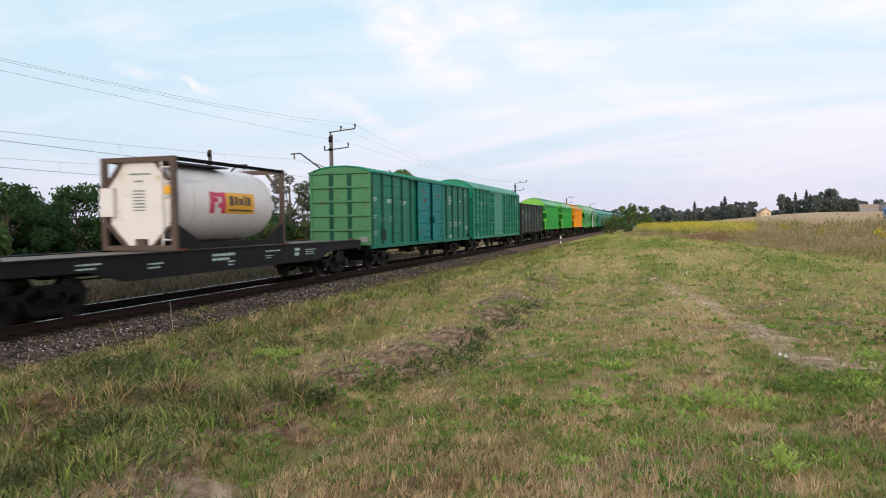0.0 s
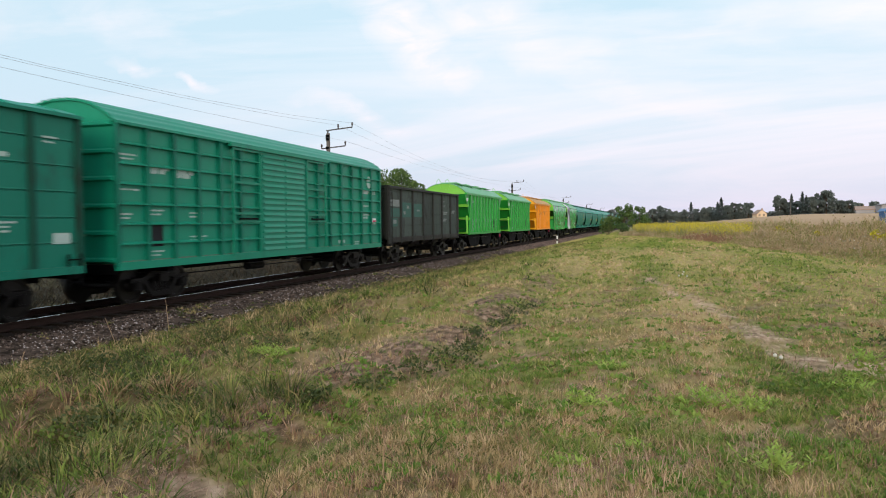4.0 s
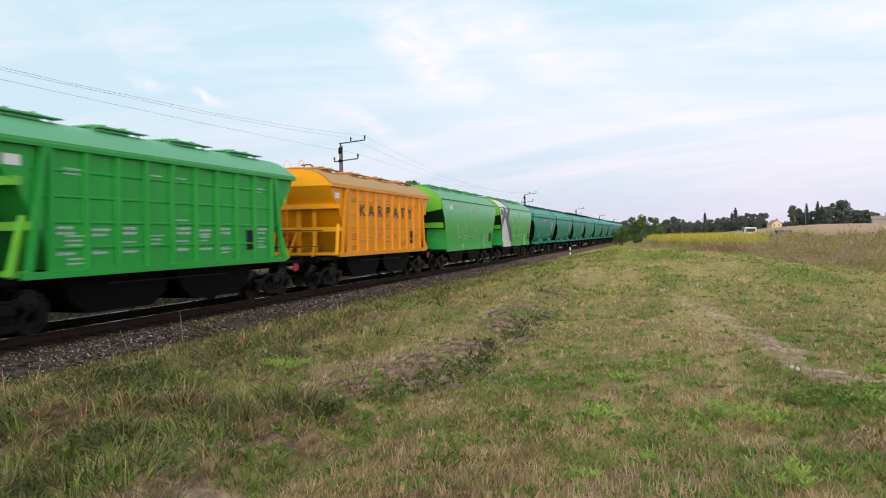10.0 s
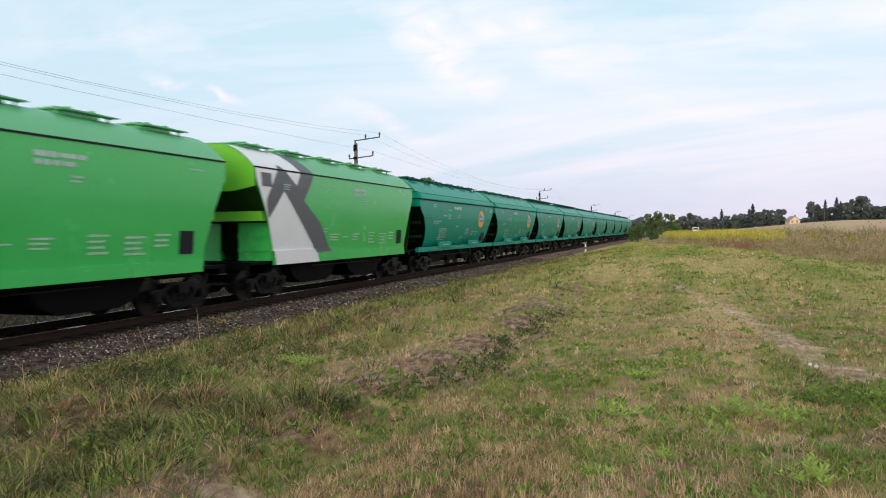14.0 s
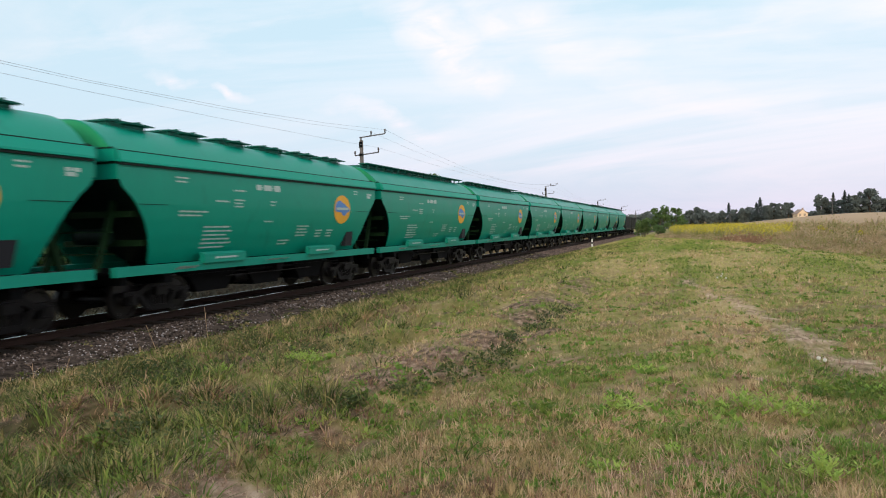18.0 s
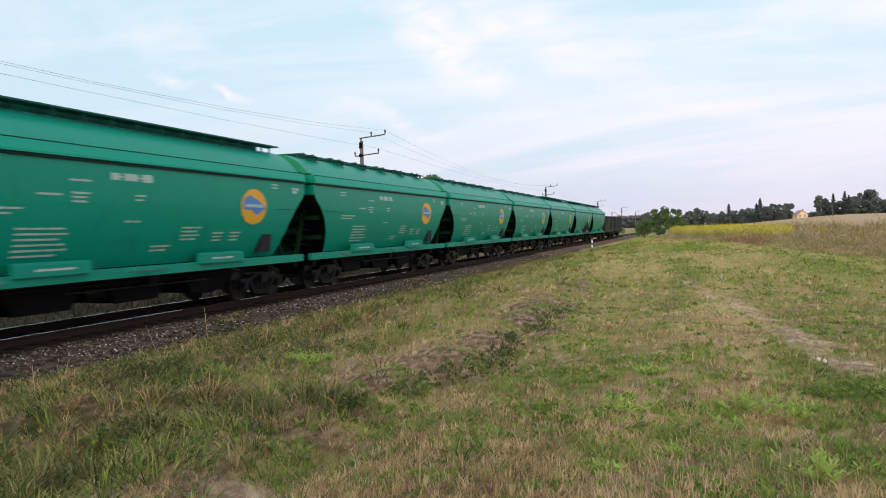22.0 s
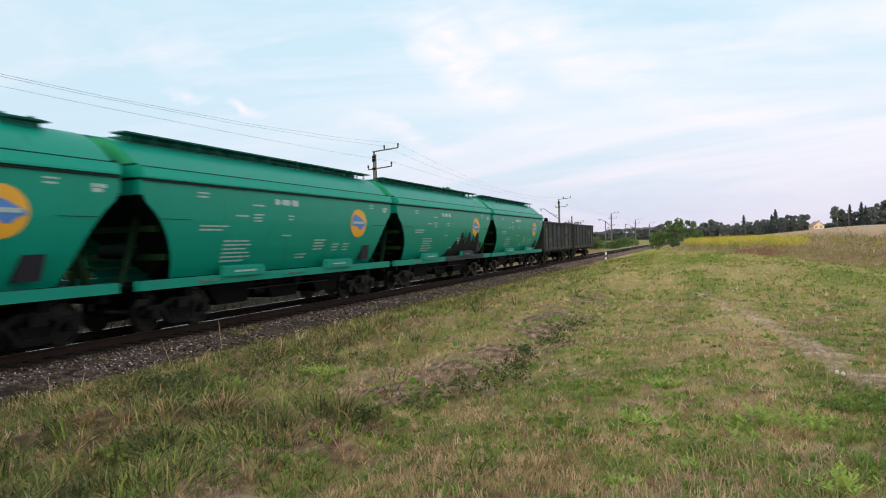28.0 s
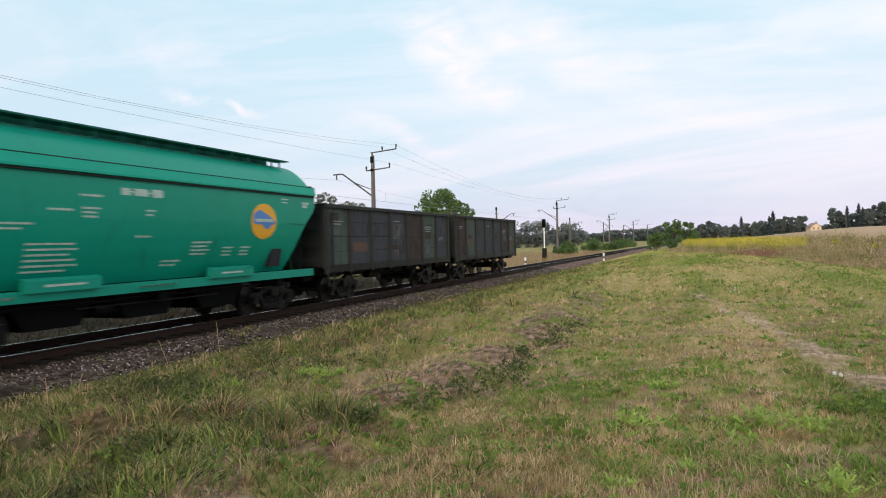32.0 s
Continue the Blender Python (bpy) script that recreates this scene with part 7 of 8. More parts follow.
    blades("cut_hay", x, y, rng.uniform(0.01, 0.045, len(x)), 0.005 * (1 + np.hypot(x - EYE[0], y) * 0.10), THATCH, "flattened brown cut hay", 4.0, 2, 7)
    # upright rusty stalks
    x, y = fan(rng, 22000, 3.3, 32)
    keep = (vnoise(x, y, 0.8, 61) ** 1.5 > rng.uniform(0.05, 1.0, len(x))) & (x > 8.5) & (x < meadow_edge(y))
    x, y = x[keep], y[keep]
    blades("rusty_stalks", x, y, rng.uniform(0.06, 0.17, len(x)), 0.0035 * (1 + np.hypot(x - EYE[0], y) * 0.12), THATCH, "upright rusty brown grass stalks", 0.4, 2, 11)
    # single tall blades beside the ballast
    n = 16000
    y = 3.0 * (70 / 3.0) ** rng.uniform(0, 1, n)
    x = 2.5 + rng.gamma(2.0, 0.8, n)
    ok = x < 8.5
    x, y = x[ok], y[ok]
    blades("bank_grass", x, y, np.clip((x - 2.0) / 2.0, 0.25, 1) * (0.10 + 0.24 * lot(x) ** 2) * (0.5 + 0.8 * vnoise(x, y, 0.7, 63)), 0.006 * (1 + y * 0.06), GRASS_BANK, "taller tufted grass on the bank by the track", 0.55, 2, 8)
    # weeds rooted in the ballast
    n = 3600
    y = 4.0 * (60 / 4.0) ** rng.uniform(0, 1, n)
    x = rng.uniform(1.5, 3.5, n)
    ok = smooth01((vnoise(x, y, 0.75, 71) + 0.25 * smooth01((x - 2.3) / 0.9) - 0.60) / 0.12) > lot(x)
    x, y = x[ok], y[ok]
    tufts("ballast_weeds", x, y, 0.075, 10, 0.008, TUFT_BANK, "low dark green weeds rooted in the ballast", 30, 1.0, 1.3, "weeds", np.maximum(ballast_z(x, y), height(x, y)))
    # far meadow strip up to the bush
    n = 70000
    y = rng.uniform(50, 150, n) ** 1.0
    x = rng.uniform(3.6, 24, n)
    ok = x < meadow_edge(y) + 0.5
    blades("far_meadow_grass", x[ok], y[ok], rng.uniform(0.05, 0.14, ok.sum()), np.full(ok.sum(), 0.07), GRASS_FAR, "short grass along the track", 0.5, 1, 9)
    # the meadow goes on around and behind the standing place
    n = 26000
    x, y = rng.uniform(3.4, 23, n), rng.uniform(-16, 9, n)
    a = np.arctan2(x - EYE[0], y)
    ok = (np.hypot(x - EYE[0], y) < 3.3) | (a < radians(-55)) | (a > radians(18))
    x, y = x[ok], y[ok]
    m = len(x) // 2
    blades("meadow_grass_behind", x[:m], y[:m], rng.uniform(0.03, 0.11, m), np.full(m, 0.022), GRASS_MIX, "short meadow grass around the standing place", 1.3, 2, 61)
    m2 = len(x) - m
    blades("green_grass_behind", x[m:], y[m:], rng.uniform(0.03, 0.12, m2), np.full(m2, 0.022), GRASS_GREEN, "fresh green grass around the standing place", 1.1, 2, 62)
    # beyond the rails
    n = 26000
    y, x = rng.uniform(3, 60, n), -3.0 - rng.gamma(2.0, 2.0, n)
    blades("trackside_grass", x, y, rng.uniform(0.06, 0.40, n) * np.clip((-x - 2.2) / 2.0, 0.3, 1), np.full(n, 0.05), WEED_DARK, "rough brown weeds on the far side of the track, darkened like shade", 1.3, 1, 10)
    n = 24000
    y, x = rng.uniform(55, 135, n), -3.2 - rng.gamma(2.0, 3.2, n)
    blades("far_side_grass", x, y, rng.uniform(0.25, 0.8, n), np.full(n, 0.06), WEED_TAN, "tall tan grass beyond the track", 0.35, 1, 25)


build_grass()


def build_weeds():
    rng = np.random.default_rng(12)
    n = 105000
    y = 16 + 100 * rng.uniform(0, 1, n) ** 1.4
    x = meadow_edge(y) + rng.uniform(0, 1, n) ** 1.2 * (road_x(y) - 3.6 - meadow_edge(y))
    inside = (x - meadow_edge(y)) / (0.045 * y + 1.0)
    ok = (x < road_x(y) - 3.4) & (inside + 1.3 * (vnoise(x, y, 0.35, 81) - 0.45) + 0.35 > rng.uniform(0, 1, n))
    x, y = x[ok], y[ok]
    edge = np.clip(0.22 + 0.78 * (x - meadow_edge(y)) / (2.0 + 0.05 * y) + 0.35 * (vnoise(x, y, 0.5, 82) - 0.5), 0.16, 1.0) * (1 + 0.95 * smooth01((x - road_x(y) + 12) / 8))
    L = lumps(x, y, 0.35, 2.0)
    h = 0.80 * (0.4 + 0.75 * rng.uniform(0, 1, len(x)) ** 2.2) * edge * (0.45 + 0.35 * L + 0.6 * vnoise(x, y, 0.55, 83) ** 1.5)
    w = 0.009 + 0.0011 * y
    green = rng.uniform(0, 1, len(x)) < 0.15 + 0.5 * lumps(x, y, 0.22, 5.0) ** 1.5
    br = (x - EYE[0]) / y
    red = np.exp(-((br - 0.062) / 0.030) ** 2 - ((y - 64) / 12) ** 2) * (0.8 + 0.8 * lumps(x, y, 0.6, 1.0)) > rng.uniform(0.1, 1.0, len(x))
    gold = (y > 75) & (x > meadow_edge(y) + 3.0) & (rng.uniform(0, 1, len(x)) < 0.4) & ~red
    t = ~(green | red | gold)
    blades("tall_dry_weeds", x[t], y[t], h[t], w[t], WEED_TAN, "tall dry tan weeds and grass", 0.5, 2, 13, "weeds")
    blades("tall_green_weeds", x[green & ~red], y[green & ~red], h[green & ~red] * 0.95, w[green & ~red] * 1.3, WEED_GREEN, "tall yellowish green weeds", 0.3, 2, 14, "weeds")
    blades("red_brown_weeds", x[red], y[red], h[red] * 1.25, w[red] * 1.3, WEED_RED, "red-brown dried weeds", 0.25, 2, 15, "weeds")
    n = 8000
    yb = rng.uniform(-25, 16, n)
    xb = meadow_edge(yb) + rng.uniform(0, 1, n) * (road_x(yb) - 4.0 - meadow_edge(yb))
    blades("tall_weeds_behind", xb, yb, rng.uniform(0.3, 0.9, n), np.full(n, 0.025), WEED_TAN, "tall dry tan weeds along the meadow edge", 0.5, 2, 63, "weeds")
    # leaves and seed heads that fill the stand
    for name, sel, m, lab in (("dry_weed_leaves", t, WEED_TAN, "dry leaves and seed heads of the tall weeds"), ("green_weed_leaves", green & ~red, WEED_GREEN, "yellowish green weed leaves"), ("red_weed_leaves", red, WEED_RED, "red-brown weed leaves")):
        k = np.flatnonzero(sel)
        c = np.stack([x[k] + rng.normal(0, 0.12, len(k)), y[k] + rng.normal(0, 0.12, len(k)), height(x[k], y[k]) + h[k] * rng.uniform(0.25, 1.05, len(k))], -1)
        u = rng.normal(0, 1, (len(k), 3))
        u /= np.linalg.norm(u, axis=1, keepdims=True)
        v = np.cross(u, rng.normal(0, 1, (len(k), 3)))
        v /= np.linalg.norm(v, axis=1, keepdims=True)
        s = ((0.020 + 0.0009 * y[k]) * rng.uniform(0.5, 1.5, len(k)))[:, None]
        tagged(new(name, raw_mesh(name, np.stack([c - u * s, c + v * s * 0.6, c + u * s, c - v * s * 0.6], 1), m)), lab, "weeds", kind="stuff")
    # goldenrod stand with yellow heads
    n = 30000
    y = rng.uniform(64, 160, n)
    x = meadow_edge(y) + 2.5 + rng.uniform(0, 1, n) * np.maximum(road_x(y) - 6.0 - meadow_edge(y), 0.5)
    ok = ((x - EYE[0]) / y < 0.118) & (lumps(x, y, 0.25, 3.0) * 1.5 * np.clip((y - 60) / 25, 0, 1) > rng.uniform(0, 1, n))
    x, y = x[ok], y[ok]
    n = len(x)
    h = rng.uniform(0.7, 1.35, n) * (0.65 + 0.6 * lumps(x, y, 0.5, 1.0))
    blades("goldenrod_stems", x, y, h * 0.9, np.full(n, 0.09), WEED_GREEN, "green goldenrod stems", 0.15, 1, 16, "weeds")
    hz = height(x, y)
    thin = rng.uniform(0, 1, n) < 0.8
    x, y, h = x[thin], y[thin], h[thin]
    k = 2
    xx, yy, hh = np.repeat(x, k), np.repeat(y, k), np.repeat(h, k)
    m = len(xx)
    xx, yy = xx + rng.normal(0, 0.10, m), yy + rng.normal(0, 0.12, m)
    ob = blades("goldenrod_flowers", xx, yy, rng.uniform(0.05, 0.18, m), np.full(m, 0.08), GOLDENROD, "bright yellow goldenrod flower heads", 1.2, 1, 17, "flowers")
    co = np.empty(len(ob.data.vertices) * 3, np.float32)
    ob.data.vertices.foreach_get("co", co)
    co = co.reshape(-1, 3, 3)
    co[:, :, 2] += (hh * rng.uniform(0.62, 0.98, m))[:, None]
    ob.data.vertices.foreach_set("co", co.ravel())
    ob.data.update()
    # pale umbels and a yellow clump standing above the dry weeds
    n = 260
    y = 18 + 70 * rng.uniform(0, 1, n) ** 1.3
    x = meadow_edge(y) + 0.5 + rng.uniform(0, 1, n) * 8
    ob = blades("wild_carrot_umbels", x, y, np.full(n, 0.04), 0.035 + 0.0006 * y, FLOWER_WHITE, "small whitish flower umbels in the weeds", 1.5, 1, 18, "flowers")
    co = np.empty(len(ob.data.vertices) * 3, np.float32)
    ob.data.vertices.foreach_get("co", co)
    co = co.reshape(-1, 3, 3)
    co[:, :, 2] += rng.uniform(0.25, 0.8, n)[:, None]
    ob.data.vertices.foreach_set("co", co.ravel())
    ob.data.update()


build_weeds()


# ---- trees and bushes ----
def leaf_cloud(rng, centres, radii, n, size, flat=0.8):
    """Leaf quads in clumps: bent four-cornered leaves as raw arrays."""
    pick = rng.integers(0, len(centres), n)
    d = rng.normal(0, 1, (n, 3))
    d /= np.linalg.norm(d, axis=1, keepdims=True)
    rad = radii[pick] * rng.uniform(0.25, 1.0, n) ** 0.4
    c = centres[pick] + d * rad[:, None] * np.array([1, 1, flat])
    u = rng.normal(0, 1, (n, 3))
    u /= np.linalg.norm(u, axis=1, keepdims=True)
    v = np.cross(u, rng.normal(0, 1, (n, 3)))
    v /= np.linalg.norm(v, axis=1, keepdims=True)
    s = size * rng.uniform(0.6, 1.4, n)
    u, v = u * s[:, None], v * s[:, None] * 0.6
    return np.stack([c - u, c + v, c + u, c - v], 1)


def tree(name, label, h, r, at, material, seed, n=2600, leaf=0.16, trunk=0.28, category="tree", group="", clumps=26, low=0.25):
    """A tapered trunk with limbs, and a crown of leaf clumps with gaps."""
    rng = np.random.default_rng(seed)
    t = thing(name, label, category, group, at)
    s = Shape()
    s.tube((0, 0, -0.15), (0.06 * r, 0, h * 0.45), h * 0.028, h * 0.018, 8)
    s.tube((0.06 * r, 0, h * 0.45), (0, 0.05 * r, h * 0.8), h * 0.018, h * 0.006, 7)
    cs, rs = [], []
    for i in range(clumps):
        u = rng.uniform(low, 1)
        env = r * (1 - abs((u - 0.55) / 0.62) ** 2.2)
        a, q = rng.uniform(0, 6.283), env * rng.uniform(0.25, 0.95) ** 0.6
        cs.append((math.cos(a) * q, math.sin(a) * q, h * u * 0.95))
        rs.append(r * rng.uniform(0.20, 0.40))
        if i % 3 == 0:
            s.tube((0, 0, h * max(0.12, u * 0.55)), cs[-1], h * 0.010, h * 0.003, 5, False)
    part("trunk", s, BARK, t, smooth=True)
    V = leaf_cloud(rng, np.array(cs), np.array(rs), n, leaf)
    V[:, :, 2] = np.maximum(V[:, :, 2], 0.05)
    part("crown", raw_mesh("crown", V, material), material, t)
    return t


def bush(label, h, r, at, material, seed, n=1500, leaf=0.10, group="", name="bush"):
    rng = np.random.default_rng(seed)
    t = thing(name, label, "bush", group, at)
    s = Shape()
    cs, rs = [], []
    for i in range(14):
        a, q, u = rng.uniform(0, 6.283), r * rng.uniform(0.1, 0.75), rng.uniform(0.25, 0.85)
        cs.append((math.cos(a) * q, math.sin(a) * q, h * u * (1.15 - 0.4 * q / r)))
        rs.append(r * rng.uniform(0.25, 0.42))
        s.tube((cs[-1][0] * 0.2, cs[-1][1] * 0.2, -0.05), cs[-1], 0.03, 0.008, 5, False)
    part("stem", s, BARK, t)
    V = leaf_cloud(rng, np.array(cs), np.array(rs), n, leaf, 0.9)
    V[:, :, 2] = np.maximum(V[:, :, 2], 0.03)
    part("foliage", raw_mesh("foliage", V, material), material, t)
    return t


def fir(label, h, r, at, material, seed, n=1200):
    rng = np.random.default_rng(seed)
    r *= 1.5
    t = thing("fir_tree", label, "tree", "trees on the skyline", at)
    part("trunk", Shape().tube((0, 0, -0.2), (0, 0, h * 0.95), h * 0.02, h * 0.004, 7), BARK, t)
    u = rng.uniform(0.04, 1, n)
    a = rng.uniform(0, 6.283, n)
    q = r * (1 - u ** 1.3) * rng.uniform(0.3, 1.05, n) * (0.75 + 0.25 * np.sin(u * 38))
    c = np.stack([np.cos(a) * q, np.sin(a) * q, h * u], -1)
    out = np.stack([np.cos(a), np.sin(a), np.full(n, -0.35)], -1)
    side = np.stack([-np.sin(a), np.cos(a), np.zeros(n)], -1)
    s = (h * 0.035 + 0.02 * h * rng.uniform(0, 1, n))[:, None]
    V = np.stack([c - out * s, c + side * s * 0.5, c + out * s, c - side * s * 0.5], 1)
    part("crown", raw_mesh("crown", V, material), material, t)
    return t


def on_ground(x, y, sink=0.0):
    return (x, y, float(height(x, y)) - sink)


def build_trees():
    # dense thicket on the far side of the tracks
    rng = np.random.default_rng(31)
    kinds = [tree("thicket_tree", "dark green leafy tree in a dense thicket", 5.4, 2.5, on_ground(-24, 24), LEAF_DARK, 40 + i, 3600, 0.15, group="thicket trees", clumps=30, low=0.08) for i in range(3)]
    kinds.append(tree("thicket_tree", "mid-green leafy young tree in the thicket", 4.0, 2.0, on_ground(-22, 30), LEAF_MID, 47, 3000, 0.13, group="thicket trees", clumps=24, low=0.06))
    for i in range(46):
        x, y = -22.5 - rng.uniform(0, 8), -2 + i * 1.55 + rng.uniform(-0.8, 0.8)
        src = kinds[rng.integers(0, 4)]
        ob = copy_thing(src, pose(*on_ground(x, y, 0.1), 0, 0, rng.uniform(0, 360)))
        k = rng.uniform(0.75, 1.12) * (0.9 if y < 55 else 0.7)
        ob.scale = (k, k, k * rng.uniform(0.9, 1.1))
    for i in range(18):
        x, y = -21.5 - rng.uniform(0, 6), 46 + i * 2.1 + rng.uniform(-0.8, 0.8)
        ob = copy_thing(kinds[3 if i % 3 else 0], pose(*on_ground(x, y, 0.1), 0, 0, rng.uniform(0, 360)))
        k = rng.uniform(0.62, 0.86)
        ob.scale = (k * 1.15, k * 1.15, k)
    tree("pale_tree", "thin pale silvery tree with sparse leaves", 8.0, 2.4, on_ground(-24, 70), LEAF_GREY, 51, 2600, 0.14)
    tree("pale_tree", "thin pale silvery tree with sparse leaves", 7.2, 2.2, on_ground(-20.5, 69), LEAF_GREY, 52, 2200, 0.14)
    tree("broad_tree", "large dark green broadleaf tree", 12.6, 5.6, on_ground(-35.3, 139), LEAF_MID, 53, 9000, 0.3, clumps=70, low=0.15)
    # trees beyond the signal
    for i, (x, y, h, r) in enumerate(((-42, 250, 8.5, 6.5), (-33, 262, 7.5, 6.0), (-58, 260, 7, 6), (-50, 245, 5.5, 5), (-66, 250, 6, 6))):
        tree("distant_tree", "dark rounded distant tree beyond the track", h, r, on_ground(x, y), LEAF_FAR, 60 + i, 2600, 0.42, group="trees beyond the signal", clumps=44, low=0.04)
    # bushes between track and masts
    for i, (x, y, h, r) in enumerate(((-5.6, 109, 2.3, 2.1), (-7.2, 116, 1.8, 2.0), (-6.0, 138, 2.3, 2.8), (-7.5, 148, 2.2, 2.6), (-6.5, 170, 2.0, 2.6), (-7, 196, 1.9, 3.0), (-8, 225, 2.0, 3.6))):
        bush("green leafy bush by the far side of the track", h, r, on_ground(x, y), LEAF_MID, 70 + i, 900, 0.19, "bushes by the track")
    # the bushy trees that close the track's view on the meadow side
    bush("rounded green bush beside the track", 2.8, 1.8, on_ground(6.7, 118), LEAF_MID, 90, 1400, 0.14)
    bush("low green bush beside the track", 1.5, 1.6, on_ground(8.6, 122), LEAF_MID, 93, 600, 0.13)
    tree("trackside_tree", "bushy dark green tree by the track", 5.5, 2.0, on_ground(7.7, 150), LEAF_MID, 91, 2000, 0.18, clumps=30, low=0.05)
    tree("trackside_tree", "low bushy tree behind the goldenrod", 5.4, 2.6, on_ground(9.9, 190), LEAF_MID, 94, 1600, 0.24, clumps=30, low=0.05)
    tree("trackside_tree", "slim young tree behind the bush", 5.1, 1.0, on_ground(4.4, 168), LEAF_FAR, 92, 1600, 0.2, low=0.2)
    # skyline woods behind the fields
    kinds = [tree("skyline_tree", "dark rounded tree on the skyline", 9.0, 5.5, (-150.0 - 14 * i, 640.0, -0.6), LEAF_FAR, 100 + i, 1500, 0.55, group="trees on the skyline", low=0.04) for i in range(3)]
    sk = np.random.default_rng(77)
    for i in range(120):
        br = -0.03 + 0.36 * (i / 119) + sk.uniform(-0.004, 0.004)
        y = 430 + sk.uniform(0, 60)
        x = EYE[0] + br * y
        k = sk.uniform(0.18, 0.36) if i % 3 else sk.uniform(0.3, 0.45)
        if br < 0.035:
            k = sk.uniform(0.4, 0.65)
        ob = copy_thing(kinds[i % 3], pose(*on_ground(x, y, 0.3), 0, 0, sk.uniform(0, 360)))
        ob.scale = (k * 1.35, k * 1.35, k)
    # single crowns: bearing, top above the rails, radius
    for br, top, r in ((-0.004, 9.5, 3.2), (0.009, 11.0, 4.6), (0.022, 8.0, 3.2), (0.035, 9.0, 3.4), (0.053, 9.4, 3.4), (0.061, 9.6, 3.2), (0.069, 10.8, 4.2), (0.0885, 11.0, 2.6), (0.0965, 12.4, 2.2), (0.105, 12.0, 2.8), (0.113, 12.2, 2.8),
                       (0.1505, 16.2, 3.3), (0.158, 12.0, 2.6), (0.169, 12.4, 2.8), (0.1848, 14.6, 3.2), (0.1945, 16.6, 3.4), (0.2025, 17.8, 4.2), (0.2171, 12.6, 3.2), (0.2281, 12.4, 2.8), (0.237, 11.6, 2.6), (0.255, 11.6, 2.6)):
        y = 410 + 700 * (br % 0.02)
        x = EYE[0] + br * y
        g = float(height(x, y))
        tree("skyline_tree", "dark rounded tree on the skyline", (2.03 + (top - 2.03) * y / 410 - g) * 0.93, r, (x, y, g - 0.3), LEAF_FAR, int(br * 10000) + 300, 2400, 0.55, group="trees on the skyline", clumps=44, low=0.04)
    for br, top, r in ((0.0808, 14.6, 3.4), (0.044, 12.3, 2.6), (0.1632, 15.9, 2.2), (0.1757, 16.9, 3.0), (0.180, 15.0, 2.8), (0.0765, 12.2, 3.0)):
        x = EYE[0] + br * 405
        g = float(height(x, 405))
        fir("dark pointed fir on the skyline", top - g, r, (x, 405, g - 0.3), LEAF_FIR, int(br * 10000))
    # far woods that close the view along the railway
    far = np.random.default_rng(5)
    for i in range(40):
        br = -0.34 + 0.36 * i / 39
        y = 620 + far.uniform(-40, 80)
        k = far.uniform(0.7, 1.15)
        ob = copy_thing(kinds[i % 3], pose(EYE[0] + br * y, y, -0.6, 0, 0, far.uniform(0, 360)))
        ob.scale = (k * 2.0, k * 2.0, k)


build_trees()


# ---- masts, wires, signal, posts ----
def mast(y, x, arm, top, full=True):
    """Concrete catenary mast; arm: -1 reaches to the far tracks, 1 back towards them."""
    z0 = float(height(x, y))
    m = thing("catenary_mast", "grey concrete catenary mast with steel brackets", "railway mast", "catenary masts", (x, y, z0))
    T = top - z0
    s = Shape()
    s.tube((0, 0, -0.2), (0.03, 0, T), 0.20, 0.12, 10)
    part("pole", s, CONCRETE, m, smooth=True)
    part("collar", Shape().turned((0, 0, 0), [(T - 0.5, 0.12), (T - 0.48, 0.15), (T - 0.12, 0.145), (T - 0.1, 0.115)], 10, "z"), FRAME_BLACK, m)
    part("collar", Shape().turned((0, 0, 0), [(T - 1.06, 0.13), (T - 1.04, 0.155), (T - 0.90, 0.155), (T - 0.88, 0.13)], 10, "z"), FRAME_BLACK, m)
    if full:
        part("feeder_arm", Shape().bar((-0.1, 0, T + 0.18), (1.75, 0, T + 0.34), 0.07, 0.07).bar((0, 0, T - 0.1), (0, 0, T + 0.2), 0.08, 0.08), STEEL_GREY, m)
        part("feeder_arm", Shape().bar((-0.45, 0, T - 1.0), (1.25, 0, T - 0.86), 0.07, 0.07), STEEL_GREY, m)
        for xx, zz in ((0.75, T + 0.28), (1.75, T + 0.36), (1.25, T - 0.85), (-0.45, T - 1.0)):
            part("insulator", Shape().turned((xx, 0, zz), [(0, 0.02), (0.04, 0.055), (0.1, 0.035), (0.16, 0.065), (0.26, 0.06), (0.31, 0.02)], 8, "z"), INSULATOR, m)
    c = Shape().bar((0, 0, T - 2.75), (arm * 2.25, 0, T - 1.12), 0.09, 0.09).bar((arm * 2.25, 0, T - 1.12), (arm * 2.95, 0, T - 1.14), 0.08, 0.08)
    c.bar((0, 0, T - 2.3), (arm * 1.5, 0, T - 1.7), 0.05, 0.05)
    part("bracket", c, STEEL_GREY, m)
    part("insulator", Shape().tube((arm * 2.7, 0, T - 1.15), (arm * 2.7, 0, T - 1.5), 0.05, seg=8), INSULATOR, m)
    return m


MAST_X, FAR_X = -7.0, -16.0
MAST_Y = (-22.0, 44.4, 108.9, 172.5, 233, 292, 352)
FAR_Y = (-20.0, 44.0, 107.4, 171.6, 232, 292)
MAST_TOP = (8.0, 8.0, 7.8, 7.5, 7.3, 7.1, 7.0)
for yy, tt in zip(MAST_Y, MAST_TOP):
    mast(yy, MAST_X, -1, tt)
for yy in FAR_Y:
    mast(yy, FAR_X, 1, 7.35, False)


